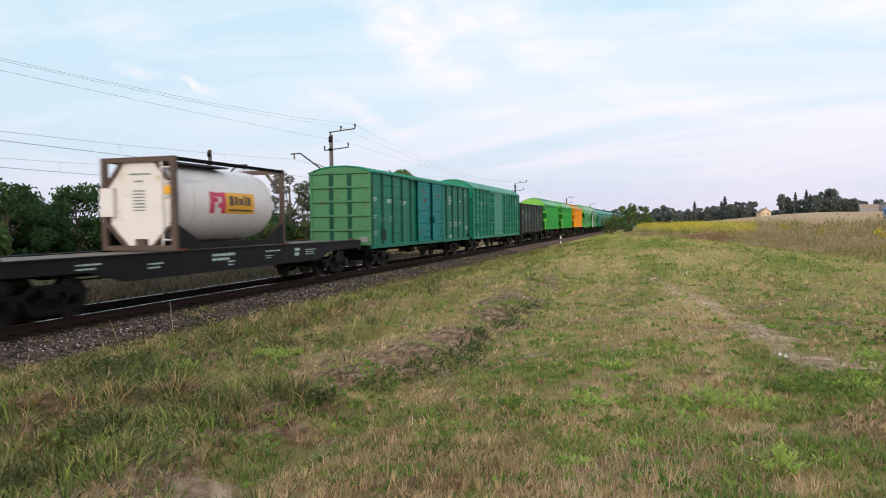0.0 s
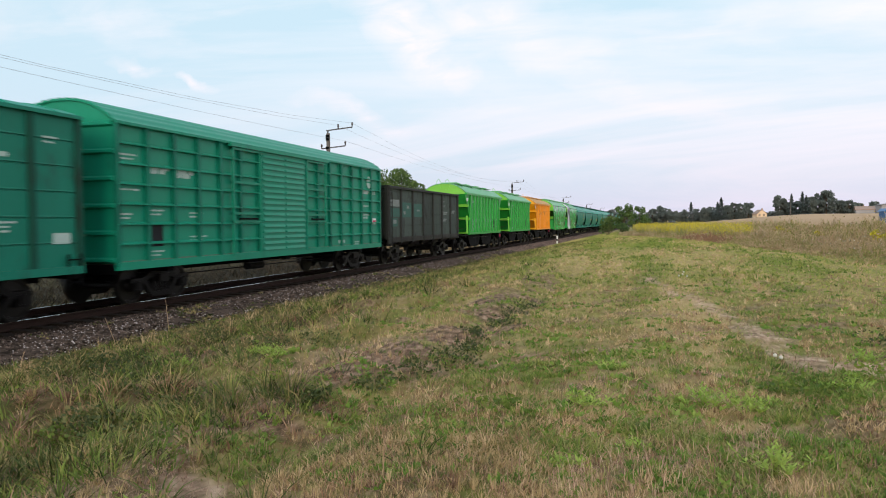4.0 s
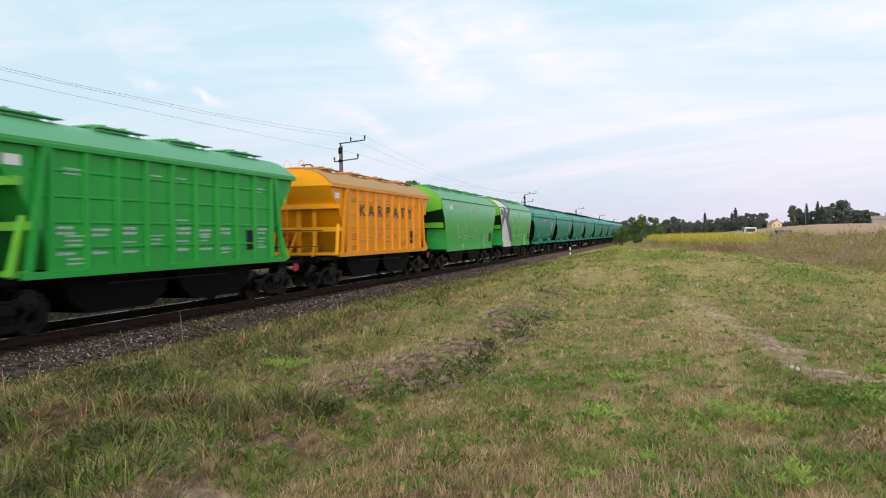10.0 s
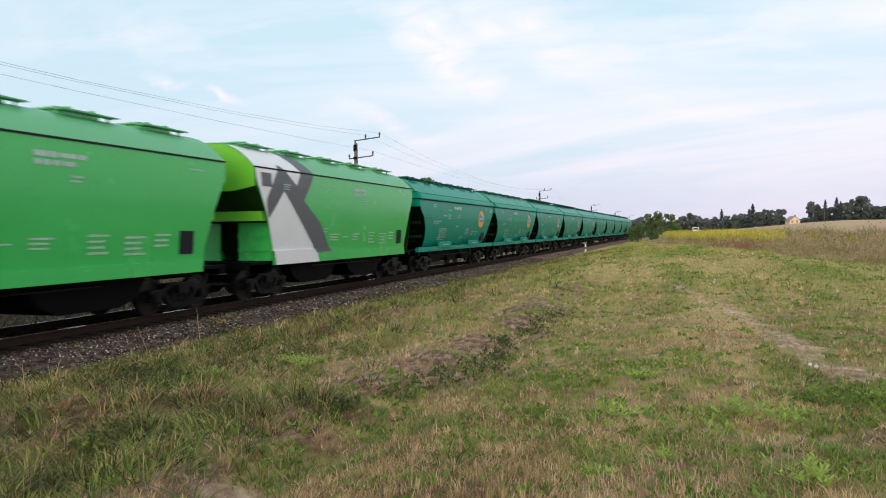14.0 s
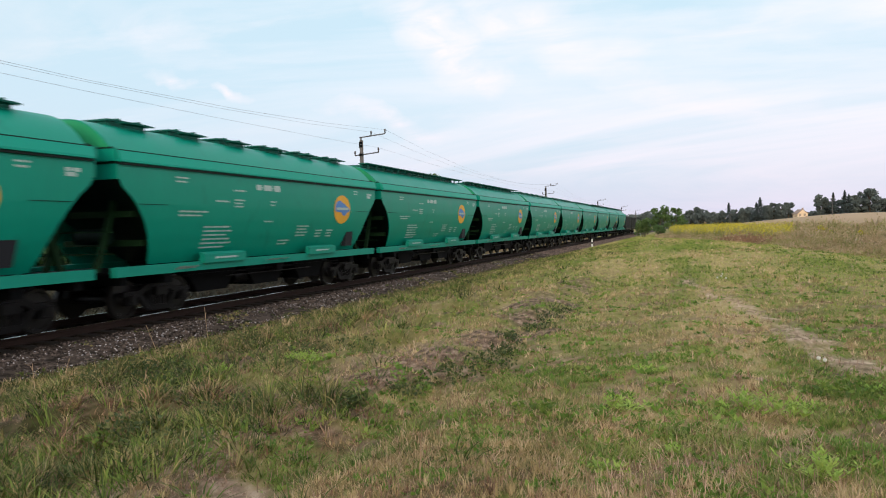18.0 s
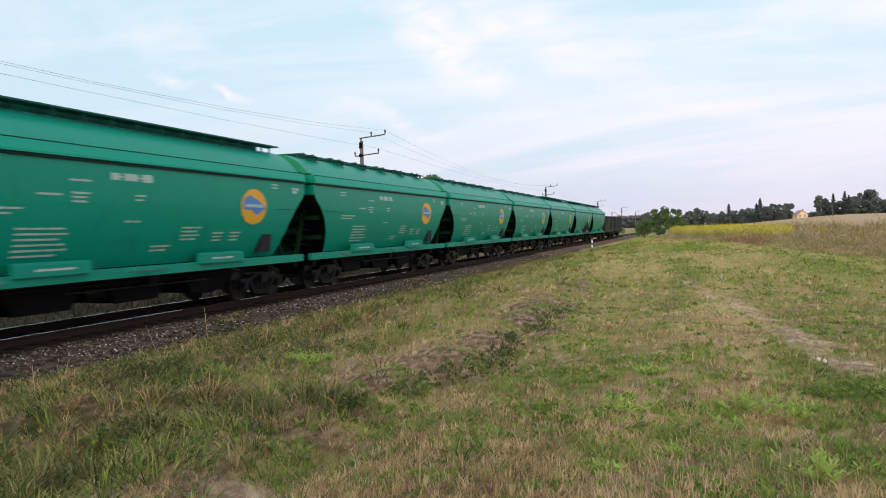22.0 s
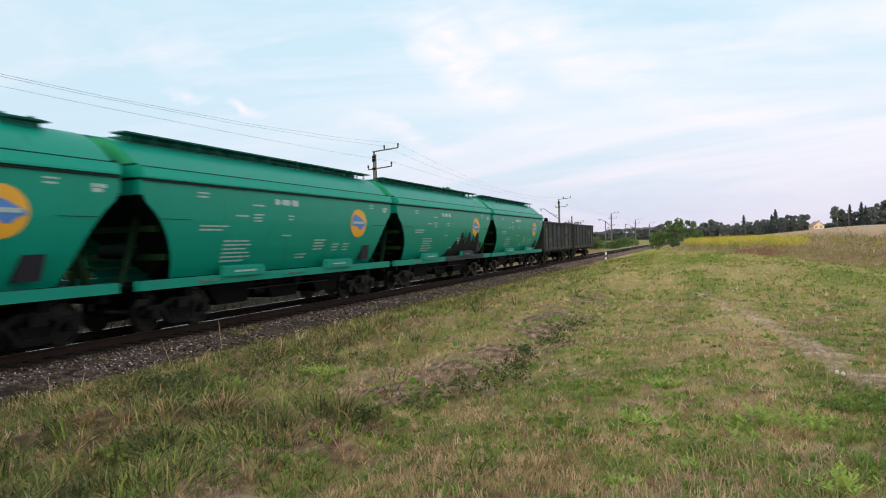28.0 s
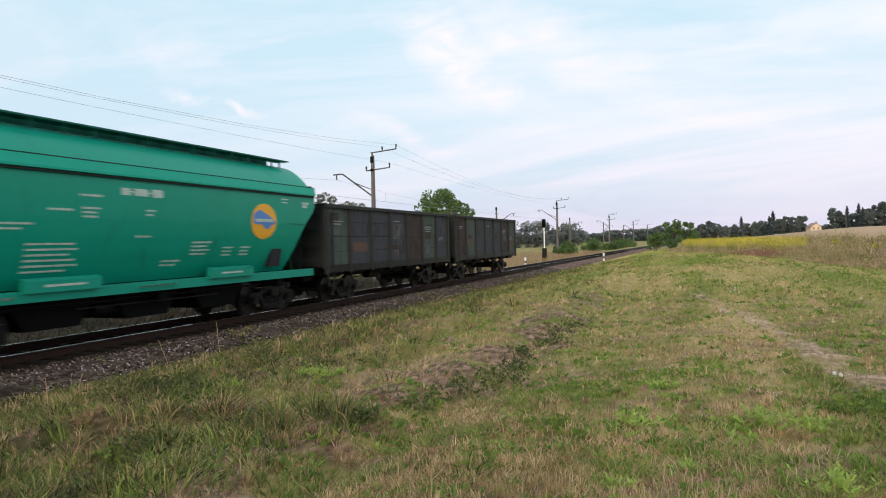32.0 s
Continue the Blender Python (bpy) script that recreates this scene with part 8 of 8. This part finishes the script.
def wire(name, label, pts, r=0.012, sag=0.6):
    """One continuous four-sided wire that sags between its supports."""
    line = [Vector(pts[0])]
    for p, q in zip(pts[:-1], pts[1:]):
        for i in range(1, 9):
            t = i / 8
            line.append(Vector(p).lerp(Vector(q), t) - Vector((0, 0, sag * 4 * t * (1 - t))))
    rows = [[tuple(c + Vector(o)) for o in ((r, 0, 0), (0, 0, r), (-r, 0, 0), (0, 0, -r), (r, 0, 0))] for c in line]
    tagged(new(name, Shape().grid(rows).mesh(name, WIRE)), label, "wire", "overhead wires")


for dx, dz, sg in ((0.75, 8.5, 1.15), (1.75, 8.6, 1.45), (1.25, 7.45, 0.5)):
    wire("feeder_wire", "thin grey overhead feeder wire between masts", [(MAST_X + dx, yy, dz + tt - 8.0) for yy, tt in zip(MAST_Y, MAST_TOP)], 0.0055, sg)
for x, a in ((MAST_X, -2.7), (FAR_X, 2.7)):
    ys = MAST_Y if x == MAST_X else FAR_Y
    zt = 8.0 if x == MAST_X else 7.35
    wire("catenary_wire", "catenary carrier wire over the far track", [(x + a, yy, zt - 1.5) for yy in ys], 0.007, 0.9)
    wire("contact_wire", "contact wire over the far track", [(x + a, yy, zt - 2.6) for yy in ys], 0.012, 0.05)
    s = Shape()
    for y0, y1 in zip(ys[:-1], ys[1:]):
        for i in range(1, 8):
            t = i / 8
            yy = y0 + (y1 - y0) * t
            s.tube((x + a, yy, zt - 1.5 - 0.9 * 4 * t * (1 - t)), (x + a, yy, zt - 2.6 - 0.05), 0.008, seg=4, cap=False)
    tagged(new("catenary_droppers", s.mesh("catenary_droppers", WIRE)), "short dropper wires of the catenary", "wire", "overhead wires")


def trackside_post(x, y):
    p = thing("marker_post", "short white trackside post with a black band", "marker post", "marker posts", (x, y, float(height(x, y)) if x > 0 else -0.45))
    part("post", Shape().box(-0.08, 0.08, -0.08, 0.08, -0.05, 0.85), WHITE_POST, p)
    part("band", Shape().box(-0.085, 0.085, -0.085, 0.085, 0.33, 0.53), BLACK_POST, p, "black painted band")
    part("cap", Shape().box(-0.1, 0.1, -0.1, 0.1, 0.85, 0.89), WHITE_POST, p)


for x, y in ((3.2, 82.5), (-3.0, 71.0), (4.0, 150)):
    trackside_post(x, y)


def signal_mast():
    g = thing("railway_signal", "dark colour-light railway signal on a grey mast", "railway signal", at=(-4.2, 86, -0.45))
    part("mast", Shape().tube((0, 0, 0), (0, 0, 5.0), 0.075, 0.065, 10), WHITE_POST, g)
    part("signal_head", Shape().prism([(-0.2, 4.05), (0.2, 4.05), (0.2, 4.85), (0.12, 5.05), (-0.12, 5.05), (-0.2, 4.85)], -0.2, 0.02, "y"), FRAME_BLACK, g, "black signal head")
    for z in (4.3, 4.75):
        h = Shape().turned((0, -0.2, z), [(-0.22, 0.13), (0, 0.13), (0.02, 0.1)], 10, "y")
        part("hood", h, FRAME_BLACK, g)
    part("lower_lamp", Shape().box(-0.12, 0.12, -0.18, 0.0, 3.72, 3.95), WHITE_POST, g)
    part("relay_box", Shape().box(-0.25, 0.25, -0.2, 0.2, 0, 1.6), BOGIE_STEEL, g)
    ladder(g, -0.16, 0.1, 0.2, 4.0, 0.32, STEEL_GREY, "x", 10)


signal_mast()


# ---- houses, kiosk, far poles ----
def house(name, label, br, y, w, d, hw, hr, wall, roof, rz=0.0):
    x = EYE[0] + br * y
    h = thing(name, label, "house", "far houses", on_ground(x, y, 0.2), rz)
    gable = [(-w / 2, 0), (w / 2, 0), (w / 2, hw), (0, hw + hr), (-w / 2, hw)]
    part("wall", Shape().prism(gable, -d / 2, d / 2, "y"), wall, h)
    o = 0.35
    part("roof", Shape().prism([(-w / 2 - o, hw - o * hr / w * 2), (0, hw + hr + 0.02), (w / 2 + o, hw - o * hr / w * 2), (w / 2 + o, hw - o * hr / w * 2 + 0.2), (0, hw + hr + 0.25), (-w / 2 - o, hw - o * hr / w * 2 + 0.2)], -d / 2 - o, d / 2 + o, "y"), roof, h)
    for x0 in (-w * 0.25, w * 0.2):
        win = part("window", Shape().box(x0 - 0.5, x0 + 0.5, -d / 2 - 0.03, -d / 2 + 0.02, hw * 0.35, hw * 0.35 + 1.2), WINDOW_FAR, h)
        part("sill", Shape().box(x0 - 0.6, x0 + 0.6, -d / 2 - 0.12, -d / 2, hw * 0.35 - 0.1, hw * 0.35), WHITE_POST, win)
    part("chimney", Shape().box(w * 0.2, w * 0.2 + 0.6, 0, 0.6, hw + hr * 0.4, hw + hr + 0.9), roof, h)
    return h


house("cream_house", "cream plastered house with a brown gable roof", 0.1265, 400, 4.9, 6.0, 1.9, 1.9, HOUSE_WALL, ROOF_BROWN, 14)
house("grey_house", "grey house half hidden by trees", 0.108, 455, 7, 8, 2.6, 1.8, HOUSE_GREY, ROOF_GREY, 60)
house("grey_house", "long grey farm building with a brown roof", 0.245, 400, 11, 8, 2.0, 1.5, HOUSE_GREY, ROOF_BROWN, 80)
house("grey_house", "tall grey block building on the skyline", 0.266, 392, 5, 6, 4.0, 0.5, HOUSE_GREY, ROOF_GREY, 10)
house("white_house", "white-roofed house among trees", 0.028, 440, 10, 9, 3.2, 2.4, HOUSE_WALL, ROOF_GREY, 70)


def blue_kiosk():
    k = thing("blue_kiosk", "blue sheet metal kiosk with a shallow roof", "kiosk", at=on_ground(EYE[0] + 0.277 * 85, 85))
    part("body", Shape().box(-1.1, 1.1, -1.1, 1.1, 0, 2.3), KIOSK_BLUE, k)
    part("roof", Shape().prism([(-1.25, 2.3), (1.25, 2.3), (0.9, 2.6), (-0.9, 2.6)], -1.25, 1.25, "y"), KIOSK_BLUE, k)
    part("door", Shape().box(-0.45, 0.45, -1.14, -1.1, 0.05, 1.95), KIOSK_BLUE, k, "blue metal door")
    part("door_handle", Shape().box(0.3, 0.36, -1.18, -1.14, 0.95, 1.1), STEEL_GREY, k)


blue_kiosk()


def far_pole(br, y, h):
    x = EYE[0] + br * y
    p = thing("power_pole", "thin pale power pole with a crossarm", "utility pole", "far power poles", on_ground(x, y))
    part("pole", Shape().tube((0, 0, -0.2), (0, 0, h), 0.13, 0.09, 8), CONCRETE, p)
    part("crossarm", Shape().box(-0.9, 0.9, -0.06, 0.06, h - 0.5, h - 0.38), STEEL_GREY, p)


for br, y, h in ((0.0455, 300, 4.2), (0.162, 330, 7.0), (-0.345, 100, 7.2)):
    far_pole(br, y, h)


# ---- road vehicles ----
def vehicle(name, label, paint, van):
    v = thing(name, label, "van" if van else "car", at=(34, 40, 0.8))
    if van:
        body = [(-2.4, 0.35), (2.3, 0.35), (2.4, 0.9), (1.75, 1.05), (1.15, 1.85), (0.9, 1.92), (-2.2, 1.92), (-2.4, 1.7)]
    else:
        body = [(-2.15, 0.3), (2.15, 0.3), (2.2, 0.62), (2.0, 0.78), (1.05, 0.92), (0.35, 1.42), (-0.9, 1.45), (-1.75, 0.98), (-2.2, 0.9)]
    w = 0.95 if van else 0.86
    part("body", Shape().prism([(a, b) for a, b in body], -w, w), paint, v)
    top = 1.8 if van else 1.38
    lo = 1.12 if van else 0.95
    for sx in (-1, 1):
        g = [(-2.0, lo), (0.95 if van else 0.75, lo), (0.75 if van else 0.3, top), (-2.0 if van else -0.85, top)] if van else [(-1.5, lo), (0.9, lo), (0.3, top), (-0.85, top)]
        part("side_window", Shape().prism(g, *sorted((sx * (w - 0.02), sx * (w + 0.006)))), CAR_GLASS, v)
        for y in (-1.45, 1.4):
            t = part("wheel", Shape().turned((sx * (w - 0.1), y, 0.32), [(-0.1, 0.3), (-0.08, 0.32), (0.08, 0.32), (0.1, 0.3)], 14), RUBBER, v)
            part("rim", Shape().turned((sx * (w - 0.1), y, 0.32), [(-0.105, 0.18), (0.105, 0.18)], 12), STEEL_GREY, t)
        part("headlight", Shape().box(*sorted((sx * (w - 0.1), sx * (w - 0.42))), 2.18 if not van else 2.33, 2.21 if not van else 2.42, 0.56, 0.74), HEADLIGHT if not van else CAR_GLASS, v)
        part("tail_light", Shape().box(*sorted((sx * (w - 0.04), sx * (w - 0.2))), -2.43 if van else -2.22, -2.36 if van else -2.15, 0.75, 1.05), MARK_RED, v)
    y0 = -2.41 if van else -1.9
    part("rear_window", Shape().box(-w + 0.16, w - 0.16, y0 - 0.01, y0 + 0.05, lo + 0.02, top - 0.08), CAR_GLASS, v)
    if van:
        part("windscreen", Shape().prism([(1.74, 1.09), (1.78, 1.09), (1.2, 1.84), (1.16, 1.84)], -w + 0.1, w - 0.1), CAR_GLASS, v)
    else:
        part("windscreen", Shape().prism([(1.02, 0.94), (1.07, 0.94), (0.4, 1.41), (0.36, 1.41)], -w + 0.1, w - 0.1), CAR_GLASS, v)
    return v


VAN = vehicle("white_van", "white delivery van driving away on the road", CAR_WHITE, True)
CAR = vehicle("blue_car", "grey-blue car with lit headlights on the road", CAR_BLUE, False)


# ---- meadow details ----
def broadleaf_plant(x, y, r, h, seed, label="bright yellow-green leafy plant in the grass"):
    """Several shoots with narrow leaflets in rows."""
    rng = np.random.default_rng(seed)
    p = thing("leafy_plant", label, "plant", "leafy plants", on_ground(x, y, 0.01))
    for i in range(int(15 * (r / 0.3) + 4)):
        a, q = rng.uniform(0, 6.283), r * rng.uniform(0.05, 1) ** 0.7
        base = Vector((math.cos(a) * q * 0.4, math.sin(a) * q * 0.4, 0))
        tip = Vector((math.cos(a) * q, math.sin(a) * q, h * rng.uniform(0.5, 1.0) * (1.1 - 0.45 * q / r)))
        s = Shape().tube(base, tip, 0.003, 0.0015, 4, False)
        for k in range(9):
            c = base.lerp(tip, 0.25 + 0.75 * k / 8)
            b = rng.uniform(0, 6.283)
            ln = (0.05 + 0.03 * rng.random()) * (r / 0.3) ** 0.5 * (1.1 - 0.06 * k)
            out = Vector((math.cos(b), math.sin(b), rng.uniform(0.2, 0.9))) * ln
            side = Vector((-math.sin(b), math.cos(b), 0)) * ln * 0.2
            s.add([c, c + out * 0.5 + side, c + out, c + out * 0.5 - side], [(0, 1, 2, 3)])
        part("shoot", s, BROADLEAF, p)
    return p


for i, (x, y, r, h) in enumerate(((14.56, 4.95, 0.26, 0.22), (14.3, 6.7, 0.34, 0.24), (14.6, 6.6, 0.24, 0.2), (13.25, 6.55, 0.28, 0.18), (13.7, 5.5, 0.15, 0.11), (13.26, 5.0, 0.2, 0.08), (8.9, 8.75, 0.30, 0.16), (8.4, 9.2, 0.24, 0.14), (15.6, 7.6, 0.3, 0.18),  (8.0, 8.0, 0.22, 0.15), (13.4, 8.2, 0.2, 0.1), (16.2, 9.6, 0.3, 0.16))):
    broadleaf_plant(x, y, r, h, 300 + i)


def weed_clump(x, y, r, h, seed, material=None, label="dark green weed clump in the grass", n=260, leaf=0.022):
    rng = np.random.default_rng(seed)
    p = thing("weed_clump", label, "weeds", "weed clumps", on_ground(x, y, 0.01))
    cs = np.stack([rng.normal(0, r * 0.5, 12), rng.normal(0, r * 0.5, 12), h * rng.uniform(0.2, 0.8, 12)], -1)
    for c in cs[:6]:
        part("stem", Shape().tube((c[0] * 0.3, c[1] * 0.3, 0), tuple(c), 0.004, 0.002, 4, False), GRASS_GREEN, p)
    V = leaf_cloud(rng, cs, np.full(12, r * 0.4), n, leaf)
    V[:, :, 2] = np.maximum(V[:, :, 2], 0.005)
    part("foliage", raw_mesh("foliage", V, material or WEED_CLUMP), material or WEED_CLUMP, p)


for i, (x, y, r, h) in enumerate(((11.35, 9.1, 0.34, 0.26), (10.9, 7.2, 0.3, 0.12), (11.15, 11.2, 0.24, 0.16), (11.2, 15.2, 0.3, 0.16), (11.3, 10.0, 0.26, 0.2), (11.22, 8.0, 0.3, 0.18), (11.25, 13.8, 0.36, 0.26), (11.2, 12.4, 0.28, 0.2), (8.85, 10.0, 0.45, 0.2), (8.2, 9.4, 0.4, 0.24), (6.4, 7.6, 0.4, 0.3), (5.9, 9.1, 0.4, 0.3), (6.8, 10.6, 0.4, 0.26), (7.6, 7.3, 0.4, 0.3), (8.4, 6.6, 0.4, 0.26), (7.0, 8.6, 0.4, 0.3), (9.3, 6.2, 0.3, 0.2), (9.9, 4.9, 0.3, 0.18), (9.2, 5.2, 0.35, 0.24), (8.2, 10.2, 0.3, 0.2), (16.9, 10.5, 0.4, 0.25), (10.6, 6.4, 0.25, 0.12))):
    weed_clump(x, y, r, h, 500 + i)
for i, (x, y, r, h) in enumerate(((15.2, 7.3, 0.35, 0.16), (15.8, 8.1, 0.4, 0.18), (12.6, 6.3, 0.25, 0.1), (13.0, 9.2, 0.3, 0.1), (9.7, 7.2, 0.25, 0.12), (7.4, 6.2, 0.35, 0.22), (8.9, 5.0, 0.3, 0.18), (7.9, 4.4, 0.35, 0.22))):
    weed_clump(x, y, r, h, 520 + i, CLOVER, "low green leafy weed clump in the grass")
for i, (br, y, r, h) in enumerate(((0.262, 42, 0.55, 1.15), (0.155, 66, 0.6, 1.2), (0.20, 52, 0.45, 1.0))):
    weed_clump(EYE[0] + br * y, y, r, h, 540 + i, GOLDENROD, "yellow flowering goldenrod clump among dry weeds", 700, 0.06)


def seed_head(x, y, h):
    f = thing("dandelion", "white fluffy seed head on a thin stalk", "flower", "white seed heads", on_ground(x, y, 0.0))
    part("stalk", Shape().tube((0, 0, 0), (0.01, 0, h), 0.004, 0.003, 5), GRASS_GREEN, f)
    part("fluff", Shape().turned((0.01, 0, h), [(-0.02, 0.006), (-0.014, 0.017), (0, 0.023), (0.014, 0.017), (0.02, 0.006)], 9, "z"), FLOWER_WHITE, f)


for x, y, h in ((15.2, 8.95, 0.12), (15.13, 8.9, 0.15), (14.5, 19.6, 0.3), (14.62, 19.9, 0.26), (14.4, 19.3, 0.24), (14.55, 20.3, 0.3)):
    seed_head(x, y, h)


def dry_stalk(x, y, h, lean, seed):
    rng = random.Random(seed)
    t = thing("dry_stalk", "thin dry weed stalk standing in the grass", "weed", "dry stalks", on_ground(x, y, 0.02))
    top = Vector((lean[0], lean[1], h))
    s = Shape().tube((0, 0, 0), top, 0.006, 0.003, 5)
    for i in range(5):
        p = top * (0.45 + 0.11 * i)
        s.tube(p, p + Vector((rng.uniform(-0.1, 0.1), rng.uniform(-0.1, 0.1), rng.uniform(0.04, 0.12))), 0.003, 0.002, 4)
    part("stem", s, GRASS_DRY, t)


for i, (x, y, h, ln) in enumerate(((12.1, 4.5, 0.3, (0.01, 0)), (3.4, 12.2, 0.55, (-0.35, 0.1)), (3.6, 13.6, 0.75, (-0.3, 0.3)), (4.3, 9.0, 0.45, (0.1, 0)), (4.7, 8.1, 0.5, (-0.1, 0.05)), (5.0, 7.2, 0.4, (0.05, 0.1)), (8.2, 6.3, 0.35, (0.1, 0)), (10.6, 12.1, 0.3, (0.05, 0)), (11.4, 10.4, 0.4, (0.05, 0.05)))):
    dry_stalk(x, y, h, ln, i)


# ---- sleepers ----
SLEEPER_MESH = Shape().prism([(-1.35, -0.35), (1.35, -0.35), (1.35, -0.20), (1.25, -0.165), (0.5, -0.165), (0.3, -0.21), (-0.3, -0.21), (-0.5, -0.165), (-1.25, -0.165), (-1.35, -0.20)], -0.13, 0.13, "y").mesh("sleeper", SLEEPER)
for i in range(240):
    ob = new("sleeper", SLEEPER_MESH)
    ob.parent = TRACK
    ob.location = (0.0, -2 + i * 0.545, 0.003 * math.sin(i * 1.7))


# ---- how the train and the road vehicles move ----
TRAIN_Y = [(0, 30.4), (3, 4.7), (6, -21.1), (9, -47.0), (13, -82.06), (16.5, -112.5), (20, -143.2), (26, -196.0), (32, -249.2)]


def motions():
    for ob, s in TRAIN:
        base = 1.395 if ob == tank else 0.0
        walk(ob, [(t, pose(0, y + s, base)) for t, y in TRAIN_Y])
    # wheels roll without slipping; all front axles share one action, all rear axles another
    ts = np.linspace(0, 32, 32 * 15 + 1)
    roll = -(np.interp(ts, [t for t, _ in TRAIN_Y], [y for _, y in TRAIN_Y]) - TRAIN_Y[0][1]) / 0.475
    made = {}
    for ob in [o for o in scene.objects if o.name.split(".")[0] == "wheelset"]:
        dy = round(ob.location.y, 3)
        if dy not in made:
            walk(ob, [(float(t), pose(0, dy, 0.475, math.degrees(a))) for t, a in zip(ts, roll)])
            made[dy] = ob.animation_data
        else:
            ob.rotation_mode = "QUATERNION"
            ad = ob.animation_data_create()
            ad.action = made[dy].action
            ad.action_slot = made[dy].action_slot

    def on_road(y, lane, back):
        x = road_x(y) + lane
        rz = math.degrees(math.atan2(0.09, 1.0)) + (180 if back else -4)
        return pose(x, y, float(height(x, y)) + 0.12, 0, 0, rz)

    walk(VAN, [(t, on_road(82.0 + 28.6 * (t - 8), 0.0, False)) for t in (0, 4, 8, 10, 12, 14, 16, 20, 24, 28, 32)])
    walk(CAR, [(t, on_road(94.5 - 18.4 * (t - 10.5), -3.0 + 0.6, True)) for t in (0, 4, 8, 9, 10, 11, 12, 14, 18, 24, 32)])


motions()
